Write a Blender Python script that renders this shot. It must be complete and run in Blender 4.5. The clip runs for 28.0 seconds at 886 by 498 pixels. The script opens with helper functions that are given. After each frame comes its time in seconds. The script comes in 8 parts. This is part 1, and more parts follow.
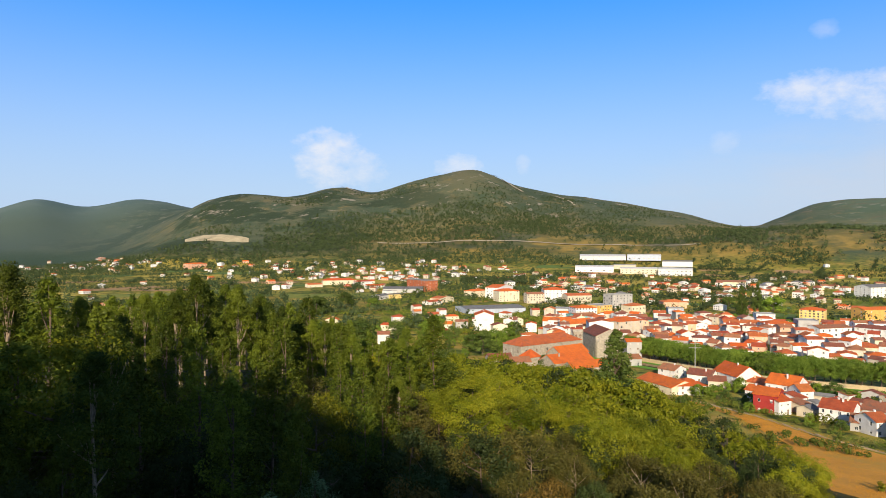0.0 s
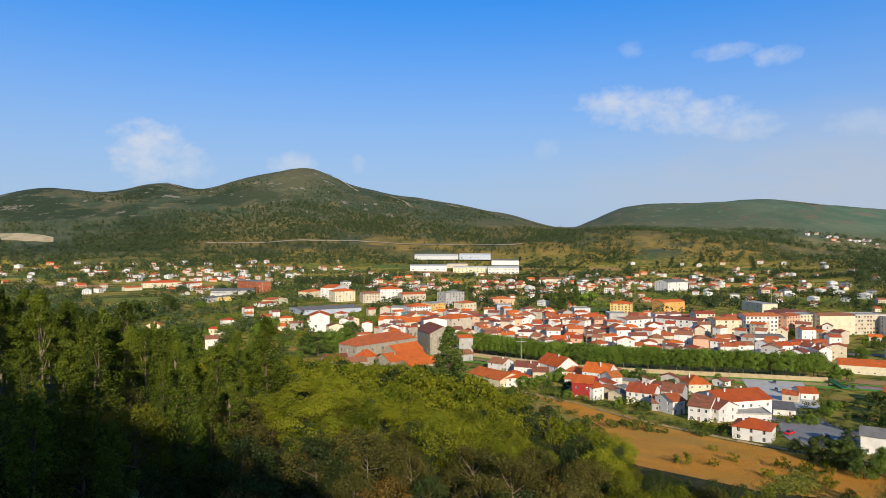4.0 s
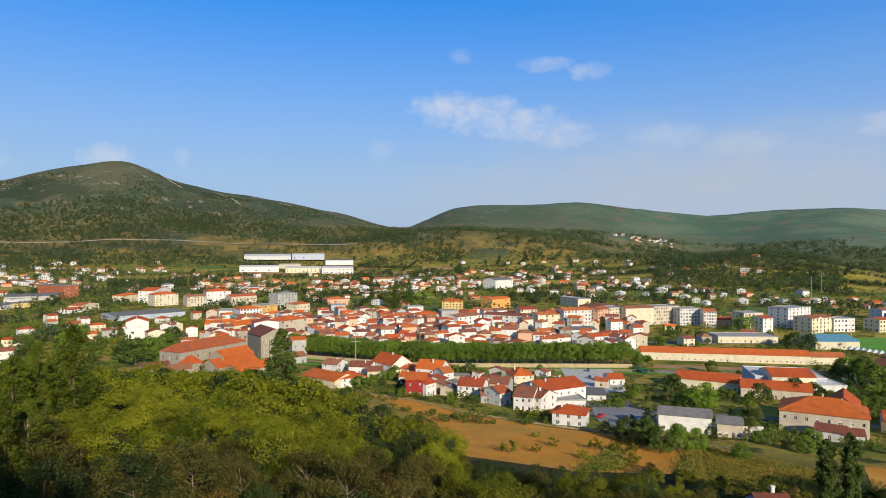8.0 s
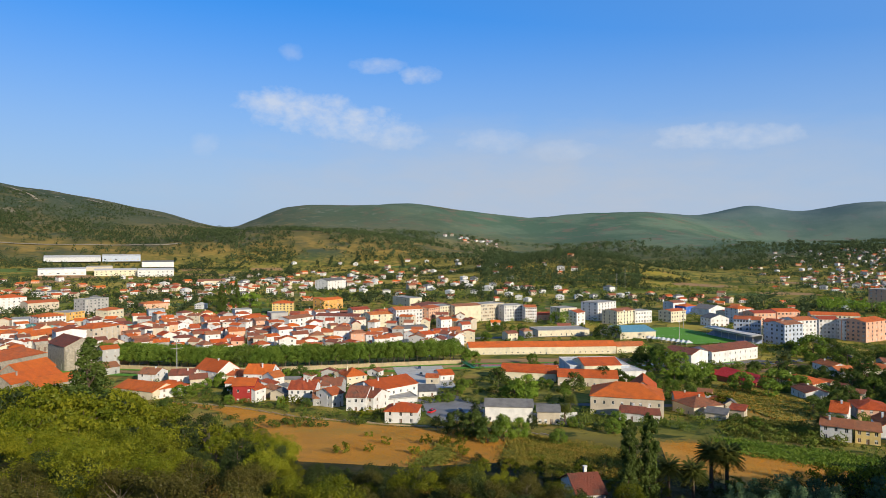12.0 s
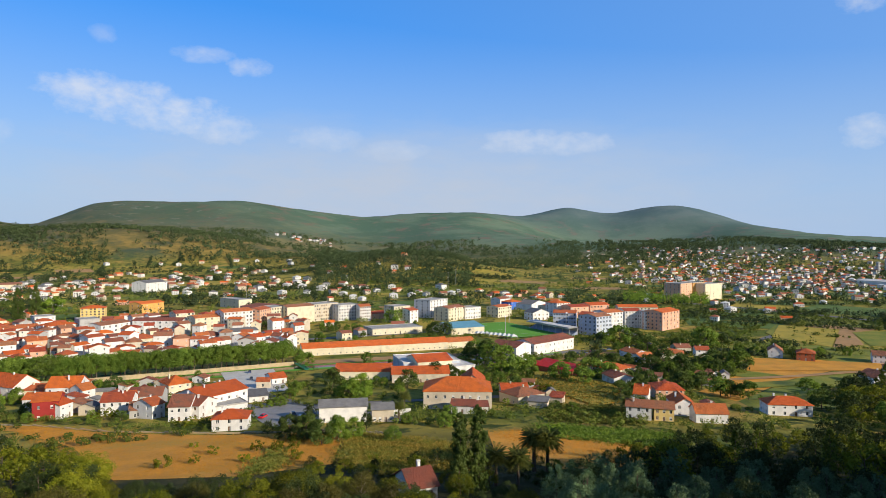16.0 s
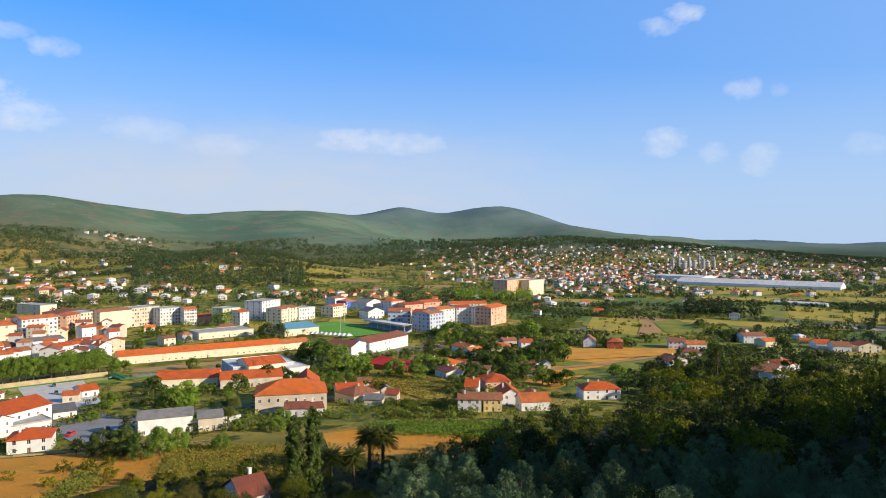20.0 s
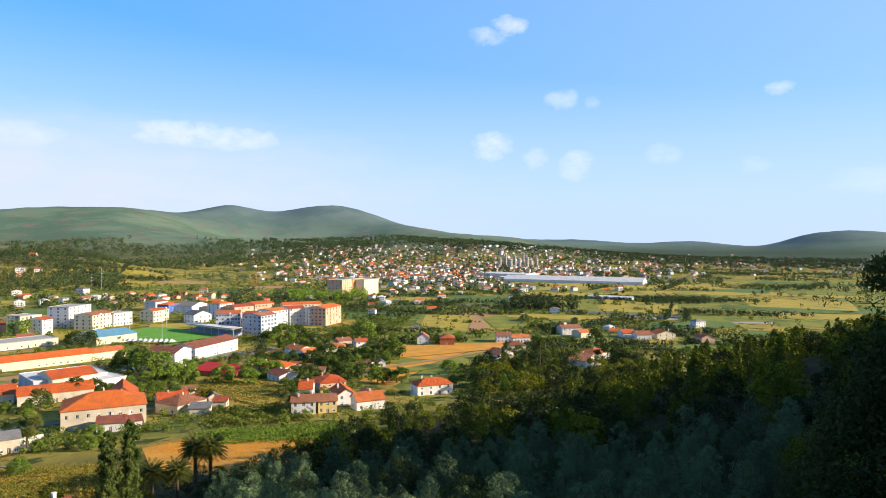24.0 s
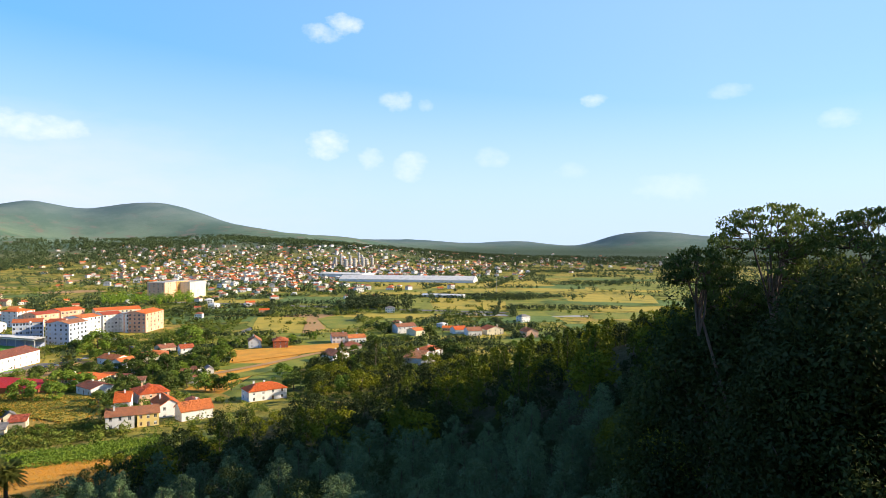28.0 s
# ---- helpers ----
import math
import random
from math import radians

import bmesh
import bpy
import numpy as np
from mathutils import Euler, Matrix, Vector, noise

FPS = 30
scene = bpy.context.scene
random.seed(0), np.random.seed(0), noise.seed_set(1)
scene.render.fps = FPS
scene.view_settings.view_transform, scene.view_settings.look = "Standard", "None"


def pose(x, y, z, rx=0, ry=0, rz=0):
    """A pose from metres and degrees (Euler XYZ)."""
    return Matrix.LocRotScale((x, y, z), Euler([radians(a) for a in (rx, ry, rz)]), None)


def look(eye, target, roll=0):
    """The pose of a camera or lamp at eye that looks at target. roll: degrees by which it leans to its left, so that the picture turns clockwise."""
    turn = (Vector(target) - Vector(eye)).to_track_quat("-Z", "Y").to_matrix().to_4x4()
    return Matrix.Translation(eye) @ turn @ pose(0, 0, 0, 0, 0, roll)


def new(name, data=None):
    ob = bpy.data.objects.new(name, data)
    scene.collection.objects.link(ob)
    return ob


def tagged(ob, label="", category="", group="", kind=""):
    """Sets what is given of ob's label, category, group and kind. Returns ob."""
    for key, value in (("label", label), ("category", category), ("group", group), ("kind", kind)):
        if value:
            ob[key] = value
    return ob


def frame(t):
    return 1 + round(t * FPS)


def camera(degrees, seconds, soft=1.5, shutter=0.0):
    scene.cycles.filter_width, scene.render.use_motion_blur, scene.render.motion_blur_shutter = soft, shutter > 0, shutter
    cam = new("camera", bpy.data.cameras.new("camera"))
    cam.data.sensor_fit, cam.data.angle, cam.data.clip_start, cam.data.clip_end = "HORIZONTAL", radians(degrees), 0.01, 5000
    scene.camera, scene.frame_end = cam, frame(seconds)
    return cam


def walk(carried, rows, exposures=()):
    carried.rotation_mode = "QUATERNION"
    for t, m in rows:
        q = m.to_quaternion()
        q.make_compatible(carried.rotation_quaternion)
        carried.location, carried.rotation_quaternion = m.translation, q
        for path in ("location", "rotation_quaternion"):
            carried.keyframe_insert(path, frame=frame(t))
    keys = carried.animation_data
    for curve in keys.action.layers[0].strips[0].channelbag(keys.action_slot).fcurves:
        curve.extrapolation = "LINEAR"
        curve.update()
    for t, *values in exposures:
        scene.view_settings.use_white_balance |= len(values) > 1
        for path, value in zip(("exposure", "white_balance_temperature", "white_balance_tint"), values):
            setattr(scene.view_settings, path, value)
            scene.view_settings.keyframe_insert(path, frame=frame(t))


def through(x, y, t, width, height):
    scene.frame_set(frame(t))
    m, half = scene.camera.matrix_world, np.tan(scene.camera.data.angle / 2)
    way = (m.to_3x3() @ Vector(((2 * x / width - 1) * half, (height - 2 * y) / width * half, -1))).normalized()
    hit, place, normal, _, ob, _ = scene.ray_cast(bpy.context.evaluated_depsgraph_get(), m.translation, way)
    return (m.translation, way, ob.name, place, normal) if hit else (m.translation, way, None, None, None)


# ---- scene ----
# camera: a slow turn on the spot, on a hillside 78 m over the valley floor
cam = camera(67.3, 28.0, soft=0.8)
EYE = (0.0, 0.0, 78.0)
walk(cam, [
    (0, pose(*EYE, 89.60, 0, -0.00)),
    (0.5, pose(*EYE, 89.63, 0, -1.77)),
    (1, pose(*EYE, 89.63, 0, -3.54)),
    (1.5, pose(*EYE, 89.62, 0, -5.40)),
    (2, pose(*EYE, 89.62, 0, -7.07)),
    (2.5, pose(*EYE, 89.62, 0, -8.80)),
    (3, pose(*EYE, 89.62, 0, -10.57)),
    (3.5, pose(*EYE, 89.59, 0, -12.31)),
    (5.5, pose(*EYE, 89.59, 0, -19.43)),
    (6, pose(*EYE, 89.56, 0, -21.22)),
    (6.5, pose(*EYE, 89.55, 0, -22.96)),
    (7, pose(*EYE, 89.55, 0, -24.72)),
    (7.5, pose(*EYE, 89.56, 0, -26.50)),
    (8, pose(*EYE, 89.56, 0, -28.25)),
    (8.5, pose(*EYE, 89.55, 0, -30.25)),
    (9, pose(*EYE, 89.55, 0, -32.01)),
    (9.5, pose(*EYE, 89.54, 0, -33.77)),
    (10, pose(*EYE, 89.54, 0, -35.54)),
    (10.5, pose(*EYE, 89.53, 0, -37.29)),
    (11, pose(*EYE, 89.55, 0, -39.05)),
    (11.5, pose(*EYE, 89.58, 0, -40.83)),
    (12, pose(*EYE, 89.58, 0, -42.59)),
    (12.5, pose(*EYE, 89.56, 0, -44.38)),
    (14.5, pose(*EYE, 89.53, 0, -51.46)),
    (15, pose(*EYE, 89.52, 0, -53.25)),
    (15.5, pose(*EYE, 89.53, 0, -55.01)),
    (16, pose(*EYE, 89.51, 0, -56.79)),
    (16.5, pose(*EYE, 89.49, 0, -58.59)),
    (17, pose(*EYE, 89.49, 0, -60.36)),
    (17.5, pose(*EYE, 89.47, 0, -62.13)),
    (18, pose(*EYE, 89.47, 0, -63.88)),
    (18.5, pose(*EYE, 89.45, 0, -65.60)),
    (19, pose(*EYE, 89.44, 0, -67.36)),
    (19.5, pose(*EYE, 89.42, 0, -69.15)),
    (20, pose(*EYE, 89.42, 0, -70.92)),
    (20.5, pose(*EYE, 89.42, 0, -72.69)),
    (21, pose(*EYE, 89.42, 0, -74.48)),
    (21.5, pose(*EYE, 89.40, 0, -76.25)),
    (23.5, pose(*EYE, 89.36, 0, -83.33)),
    (24, pose(*EYE, 89.37, 0, -85.07)),
    (24.5, pose(*EYE, 89.33, 0, -86.85)),
    (25, pose(*EYE, 89.34, 0, -88.60)),
    (25.5, pose(*EYE, 89.32, 0, -90.36)),
    (26, pose(*EYE, 89.33, 0, -92.13)),
    (26.5, pose(*EYE, 89.35, 0, -93.88)),
    (27, pose(*EYE, 89.33, 0, -95.63)),
    (27.5, pose(*EYE, 89.36, 0, -97.36)),
    (28, pose(*EYE, 89.36, 0, -99.16)),
], exposures=[(0.0, 0.44, 6800, 10), (1.0, 0.32, 6650, 9), (2.5, 0.16, 6450, 9), (8.0, 0.08, 6300, 8), (12.0, 0.11, 6300, 8), (17.0, 0.24, 6300, 9), (19.0, 0.32, 6340, 9), (21.0, 0.52, 6500, 10), (24.0, 0.78, 6690, 10), (28.0, 0.94, 6850, 10)])

# ---- light ----
SUN_AZ, SUN_EL = 176.0, 21.0


def polar(az, r):
    """Ground plan place at a bearing (degrees to the left of straight ahead) and a distance from the viewpoint."""
    a = radians(az)
    return -math.sin(a) * r, math.cos(a) * r


def nodes_of(tree):
    tree.nodes.clear()
    return tree.nodes, tree.links


world = bpy.data.worlds.new("sky")
scene.world = world
world.use_nodes = True
wn, wl = nodes_of(world.node_tree)
sky = wn.new("ShaderNodeTexSky")
sky.sky_type, sky.sun_disc = "NISHITA", False
sky.sun_elevation = radians(SUN_EL)
sky.sun_rotation = radians(-SUN_AZ)
sky.altitude, sky.air_density, sky.dust_density, sky.ozone_density = 100, 1.0, 0.25, 2.0
w_out = wn.new("ShaderNodeOutputWorld")
w_bg = wn.new("ShaderNodeBackground")
w_bg.inputs["Strength"].default_value = 0.105
w_tc = wn.new("ShaderNodeTexCoord")


def wmath(op, a, b=None, clamp=False):
    n = wn.new("ShaderNodeMath")
    n.operation, n.use_clamp = op, clamp
    for k, v in enumerate((a, b)):
        if v is None:
            continue
        if isinstance(v, (int, float)):
            n.inputs[k].default_value = v
        else:
            wl.new(v, n.inputs[k])
    return n.outputs[0]


def w_puffs(scale, stretch, detail, rough):
    n = wn.new("ShaderNodeTexNoise")
    n.inputs["Scale"].default_value, n.inputs["Detail"].default_value, n.inputs["Roughness"].default_value = scale, detail, rough
    m = wn.new("ShaderNodeMapping")
    m.inputs["Scale"].default_value = (1.0, 1.0, stretch)
    wl.new(w_tc.outputs["Generated"], m.inputs["Vector"])
    wl.new(m.outputs[0], n.inputs["Vector"])
    return wmath("SUBTRACT", n.outputs["Fac"], 0.5)


w_lumps, w_wisps = w_puffs(36.0, 1.6, 6.0, 0.6), w_puffs(9.0, 3.2, 5.0, 0.6)
cloud_cover = None


def sky_oval(az, el, wide, high, below=1.0):
    """1 in the middle of an oval of the sky, at a bearing and elevation in degrees, falling to 0 at its rim."""
    d = Vector((*[c * math.cos(radians(el)) for c in polar(az, 1.0)], math.sin(radians(el))))
    right = Vector((math.cos(radians(az)), math.sin(radians(az)), 0))
    up = right.cross(d)
    along = []
    for axis, size in ((right, wide), (up, high), (d, 90.0)):
        n = wn.new("ShaderNodeVectorMath")
        n.operation = "DOT_PRODUCT"
        wl.new(w_tc.outputs["Generated"], n.inputs[0])
        n.inputs[1].default_value = axis / math.sin(radians(size))
        along.append(n.outputs["Value"])
    if below != 1.0:
        along[1] = wmath("MAXIMUM", along[1], wmath("MULTIPLY", along[1], -1.0 / below))
    rim = wmath("ADD", wmath("POWER", wmath("ABSOLUTE", along[0]), 2.0), wmath("POWER", wmath("ABSOLUTE", along[1]), 2.0))
    return wmath("MULTIPLY", wmath("SUBTRACT", 1.0, rim, True), wmath("GREATER_THAN", along[2], 0.5))


def cloud(az, el, wide, high, dense):
    """One small fair-weather cloud: a heaped, crisp top and a base that thins out."""
    global cloud_cover
    soft = sky_oval(az, el, wide, high, 1.35)
    lump = wmath("ADD", wmath("MULTIPLY", soft, 1.15), wmath("MULTIPLY", w_lumps, 1.7))
    lump = wmath("MULTIPLY", wmath("SUBTRACT", lump, 0.5), 1.1 * dense, True)
    lump = wmath("MULTIPLY", lump, wmath("MULTIPLY", soft, 1.9, True))
    lump = wmath("MULTIPLY", lump, min(1.0, 0.35 + 0.5 * dense))
    cloud_cover = lump if cloud_cover is None else wmath("MAXIMUM", cloud_cover, lump)


for spot in ((9.6, 7.6, 4.4, 3.0, 1.1), (7.2, 6.6, 3.4, 2.0, 0.9), (-1.3, 6.7, 3.2, 1.5, 0.95), (-6.9, 6.9, 0.9, 1.1, 0.6),
             (-28.6, 11.6, 4.6, 1.9, 1.0), (-31.5, 11.1, 6.4, 2.1, 1.0), (-35.0, 10.3, 6.0, 2.0, 1.0), (-38.4, 9.4, 3.8, 1.5, 0.85), (-23.0, 8.2, 1.6, 1.2, 0.45),
             (-37.0, 15.0, 3.4, 0.8, 0.7), (-40.6, 14.3, 2.6, 1.0, 0.8), (-29.8, 15.8, 1.5, 0.8, 0.5), (-46.8, 8.9, 4.6, 1.3, 0.6), (-52.5, 8.0, 4.0, 1.1, 0.55),
             (-63.4, 8.8, 5.4, 1.2, 0.85), (-67.0, 8.5, 6.0, 1.1, 0.8), (-90.8, 17.9, 2.2, 1.1, 0.95), (-88.8, 17.2, 2.2, 0.9, 0.85), (-95.2, 12.0, 2.0, 1.0, 0.75), (-97.6, 11.6, 1.0, 0.7, 0.55),
             (-89.3, 8.3, 2.5, 1.5, 0.85), (-93.0, 7.1, 1.7, 1.2, 0.65), (-96.4, 6.6, 2.1, 1.5, 0.65), (-103.4, 7.3, 2.0, 1.0, 0.5), (-112.0, 11.7, 1.7, 0.7, 0.8),
             (-110.0, 6.0, 2.0, 1.0, 0.35), (-122.4, 11.8, 2.3, 0.7, 0.5), (-118.0, 4.6, 4.5, 1.4, 0.4), (-130.0, 9.2, 2.2, 0.9, 0.5)):
    cloud(*spot)
w_mix = wn.new("ShaderNodeMixRGB")
w_mix.inputs[2].default_value = (6.2, 6.35, 6.8, 1)
w_sat = wn.new("ShaderNodeHueSaturation")
w_sat.inputs["Saturation"].default_value, w_sat.inputs["Hue"].default_value, w_sat.inputs["Value"].default_value = 1.55, 0.517, 1.55
wl.new(sky.outputs[0], w_sat.inputs["Color"])
# pale haze low over the horizon, all round
w_sep = wn.new("ShaderNodeSeparateXYZ")
wl.new(w_tc.outputs["Generated"], w_sep.inputs[0])
w_low = wn.new("ShaderNodeMapRange")
w_low.interpolation_type = "SMOOTHSTEP"
w_low.inputs["From Min"].default_value, w_low.inputs["From Max"].default_value = -0.02, 0.4
w_low.inputs["To Min"].default_value, w_low.inputs["To Max"].default_value = 0.95, 0.0
wl.new(w_sep.outputs["Z"], w_low.inputs["Value"])
w_haze = wn.new("ShaderNodeMixRGB")
w_haze.inputs[2].default_value = (3.35, 4.4, 6.1, 1)
# the sky pales towards the sun
w_dot = wn.new("ShaderNodeVectorMath")
w_dot.operation = "DOT_PRODUCT"
wl.new(w_tc.outputs["Generated"], w_dot.inputs[0])
w_dot.inputs[1].default_value = (*polar(SUN_AZ, math.cos(radians(SUN_EL))), math.sin(radians(SUN_EL)))
w_side = wn.new("ShaderNodeMapRange")
w_side.inputs["From Min"].default_value, w_side.inputs["From Max"].default_value = -0.8, 0.5
w_side.inputs["To Min"].default_value, w_side.inputs["To Max"].default_value = 0.0, 0.48
wl.new(w_dot.outputs["Value"], w_side.inputs["Value"])
wl.new(wmath("MAXIMUM", w_low.outputs[0], w_side.outputs[0]), w_haze.inputs[0])
w_azure = wn.new("ShaderNodeMixRGB")
w_azure.inputs[0].default_value = 0.6
w_azure.inputs[2].default_value = (0.52, 2.65, 7.3, 1)
wl.new(w_sat.outputs[0], w_azure.inputs[1])
wl.new(w_azure.outputs[0], w_haze.inputs[1])
# a clear sky deepens towards the zenith
w_top = wn.new("ShaderNodeMapRange")
w_top.interpolation_type = "SMOOTHSTEP"
w_top.inputs["From Min"].default_value, w_top.inputs["From Max"].default_value = 0.3, 0.9
w_top.inputs["To Min"].default_value, w_top.inputs["To Max"].default_value = 1.0, 0.3
wl.new(w_sep.outputs["Z"], w_top.inputs["Value"])
w_deep = wn.new("ShaderNodeMixRGB")
w_deep.blend_type = "MULTIPLY"
w_deep.inputs[0].default_value = 1.0
wl.new(w_haze.outputs[0], w_deep.inputs[1])
wl.new(w_top.outputs[0], w_deep.inputs[2])
# a thin grey veil of cloud low over the eastern hills
w_veil = wn.new("ShaderNodeMixRGB")
w_veil.inputs[2].default_value = (4.35, 4.75, 5.55, 1)
veil = wmath("ADD", wmath("MULTIPLY", sky_oval(-52, 4.0, 44, 7.5), 0.95), wmath("MULTIPLY", w_wisps, 1.3))
veil = wmath("MULTIPLY", wmath("MULTIPLY", veil, sky_oval(-52, 4.0, 50, 8.5)), 0.8, True)
wl.new(veil, w_veil.inputs[0])
wl.new(w_deep.outputs[0], w_veil.inputs[1])
wl.new(w_veil.outputs[0], w_mix.inputs[1])
wl.new(wmath("MULTIPLY", cloud_cover, 0.82), w_mix.inputs[0])
wl.new(w_mix.outputs[0], w_bg.inputs["Color"])
wl.new(w_bg.outputs[0], w_out.inputs["Surface"])

sun_data = bpy.data.lights.new("sun", "SUN")
sun_data.energy, sun_data.angle, sun_data.color = 5.0, radians(0.55), (1.0, 0.86, 0.66)
sun = new("sun", sun_data)
sx, sy = polar(SUN_AZ, math.cos(radians(SUN_EL)) * 300)
sun.matrix_world = look((sx, sy, math.sin(radians(SUN_EL)) * 300), (0, 0, 0))

# ---- materials ----
def material(name, a, b=None, scale=1.0, rough=0.85, bump=0.0, fine=8.0, metal=0.0, spec=0.3, vary=0.0, stain=None, coords="Object", wave=None, island=False):
    """A procedural surface: two colours mixed by coarse and fine noise, with relief; vary: lightness from object to object."""
    m = bpy.data.materials.new(name)
    m.use_nodes = True
    n, l = nodes_of(m.node_tree)
    out = n.new("ShaderNodeOutputMaterial")
    bs = n.new("ShaderNodeBsdfPrincipled")
    l.new(bs.outputs[0], out.inputs[0])
    tc = n.new("ShaderNodeTexCoord")
    if coords == "World":
        vec = n.new("ShaderNodeNewGeometry").outputs["Position"]
    else:
        vec = tc.outputs[coords]
    coarse = n.new("ShaderNodeTexNoise")
    coarse.inputs["Scale"].default_value, coarse.inputs["Detail"].default_value = scale, 5
    l.new(vec, coarse.inputs["Vector"])
    grain = n.new("ShaderNodeTexNoise")
    grain.inputs["Scale"].default_value, grain.inputs["Detail"].default_value = scale * fine, 4
    l.new(vec, grain.inputs["Vector"])
    both = n.new("ShaderNodeMath")
    both.operation = "MULTIPLY_ADD"
    l.new(grain.outputs["Fac"], both.inputs[0])
    both.inputs[1].default_value = 0.6
    l.new(coarse.outputs["Fac"], both.inputs[2])
    ramp = n.new("ShaderNodeMapRange")
    ramp.inputs["From Min"].default_value, ramp.inputs["From Max"].default_value = 0.6, 1.0
    l.new(both.outputs[0], ramp.inputs["Value"])
    mix = n.new("ShaderNodeMixRGB")
    mix.inputs[1].default_value = (*a, 1)
    mix.inputs[2].default_value = (*(b or [c * 0.78 for c in a]), 1)
    l.new(ramp.outputs[0], mix.inputs[0])
    col = mix.outputs[0]
    if stain:
        st = n.new("ShaderNodeTexNoise")
        st.inputs["Scale"].default_value, st.inputs["Detail"].default_value = scale * 0.45, 7
        st.inputs["Roughness"].default_value = 0.7
        l.new(vec, st.inputs["Vector"])
        sr = n.new("ShaderNodeMapRange")
        sr.inputs["From Min"].default_value, sr.inputs["From Max"].default_value = 0.52, 0.68
        l.new(st.outputs["Fac"], sr.inputs["Value"])
        sm = n.new("ShaderNodeMixRGB")
        sm.inputs[2].default_value = (*stain, 1)
        l.new(sr.outputs[0], sm.inputs[0])
        l.new(col, sm.inputs[1])
        col = sm.outputs[0]
    if vary:
        if island:
            rnd = n.new("ShaderNodeNewGeometry").outputs["Random Per Island"]
        else:
            rnd = n.new("ShaderNodeObjectInfo").outputs["Random"]
        mr = n.new("ShaderNodeMapRange")
        mr.inputs["To Min"].default_value, mr.inputs["To Max"].default_value = 1 - vary, 1 + vary
        l.new(rnd, mr.inputs["Value"])
        hs = n.new("ShaderNodeHueSaturation")
        l.new(mr.outputs[0], hs.inputs["Value"])
        hr = n.new("ShaderNodeMapRange")
        hr.inputs["To Min"].default_value, hr.inputs["To Max"].default_value = 0.5 - vary * 0.05, 0.5 + vary * 0.05
        l.new(rnd, hr.inputs["Value"])
        l.new(hr.outputs[0], hs.inputs["Hue"])
        l.new(col, hs.inputs["Color"])
        col = hs.outputs[0]
    l.new(col, bs.inputs["Base Color"])
    bs.inputs["Roughness"].default_value, bs.inputs["Metallic"].default_value = rough, metal
    bs.inputs["Specular IOR Level"].default_value = spec
    if bump or wave:
        bp = n.new("ShaderNodeBump")
        bp.inputs["Strength"].default_value, bp.inputs["Distance"].default_value = 1.0, bump or 0.05
        l.new(grain.outputs["Fac"], bp.inputs["Height"])
        if wave:
            wv = n.new("ShaderNodeTexWave")
            wv.bands_direction = "X"
            wv.inputs["Scale"].default_value, wv.inputs["Distortion"].default_value = wave, 0.6
            l.new(vec, wv.inputs["Vector"])
            l.new(wv.outputs["Fac"], bp.inputs["Height"])
        l.new(bp.outputs[0], bs.inputs["Normal"])
    return m


def leaf_material(name, a, b, through=0.15, vary=0.25):
    """Foliage: colour differs from leaf clump to leaf clump and tree to tree; part of the light comes through."""
    m = bpy.data.materials.new(name)
    m.use_nodes = True
    n, l = nodes_of(m.node_tree)
    out = n.new("ShaderNodeOutputMaterial")
    geo = n.new("ShaderNodeNewGeometry")
    info = n.new("ShaderNodeObjectInfo")
    mix = n.new("ShaderNodeMixRGB")
    mix.inputs[1].default_value, mix.inputs[2].default_value = (*a, 1), (*b, 1)
    add = n.new("ShaderNodeMath")
    add.operation = "MULTIPLY_ADD"
    l.new(geo.outputs["Random Per Island"], add.inputs[0])
    add.inputs[1].default_value = 0.32
    sc = n.new("ShaderNodeTexNoise")
    sc.inputs["Scale"].default_value, sc.inputs["Detail"].default_value = 0.12, 1.0
    l.new(geo.outputs["Position"], sc.inputs["Vector"])
    cl = n.new("ShaderNodeTexNoise")
    cl.inputs["Scale"].default_value, cl.inputs["Detail"].default_value = 0.7, 1.0
    l.new(geo.outputs["Position"], cl.inputs["Vector"])
    both = n.new("ShaderNodeMath")
    both.operation = "MULTIPLY_ADD"
    l.new(cl.outputs["Fac"], both.inputs[0])
    both.inputs[1].default_value = 0.55
    l.new(sc.outputs["Fac"], both.inputs[2])
    l.new(both.outputs[0], add.inputs[2])
    rg = n.new("ShaderNodeMapRange")
    rg.inputs["From Min"].default_value, rg.inputs["From Max"].default_value = 0.62, 1.28
    l.new(add.outputs[0], rg.inputs["Value"])
    l.new(rg.outputs[0], mix.inputs[0])
    hs = n.new("ShaderNodeHueSaturation")
    mr = n.new("ShaderNodeMapRange")
    mr.inputs["To Min"].default_value, mr.inputs["To Max"].default_value = 1 - vary, 1 + vary
    l.new(info.outputs["Random"], mr.inputs["Value"])
    l.new(mr.outputs[0], hs.inputs["Value"])
    l.new(mix.outputs[0], hs.inputs["Color"])
    d = n.new("ShaderNodeBsdfDiffuse")
    t = n.new("ShaderNodeBsdfTranslucent")
    g = n.new("ShaderNodeBsdfGlossy")
    g.inputs["Roughness"].default_value = 0.5
    ms, ms2 = n.new("ShaderNodeMixShader"), n.new("ShaderNodeMixShader")
    ms.inputs[0].default_value, ms2.inputs[0].default_value = through, 0.012
    l.new(hs.outputs[0], d.inputs[0])
    l.new(hs.outputs[0], t.inputs[0])
    l.new(d.outputs[0], ms.inputs[1])
    l.new(t.outputs[0], ms.inputs[2])
    l.new(ms.outputs[0], ms2.inputs[1])
    l.new(g.outputs[0], ms2.inputs[2])
    l.new(ms2.outputs[0], out.inputs[0])
    return m


MAT = {}


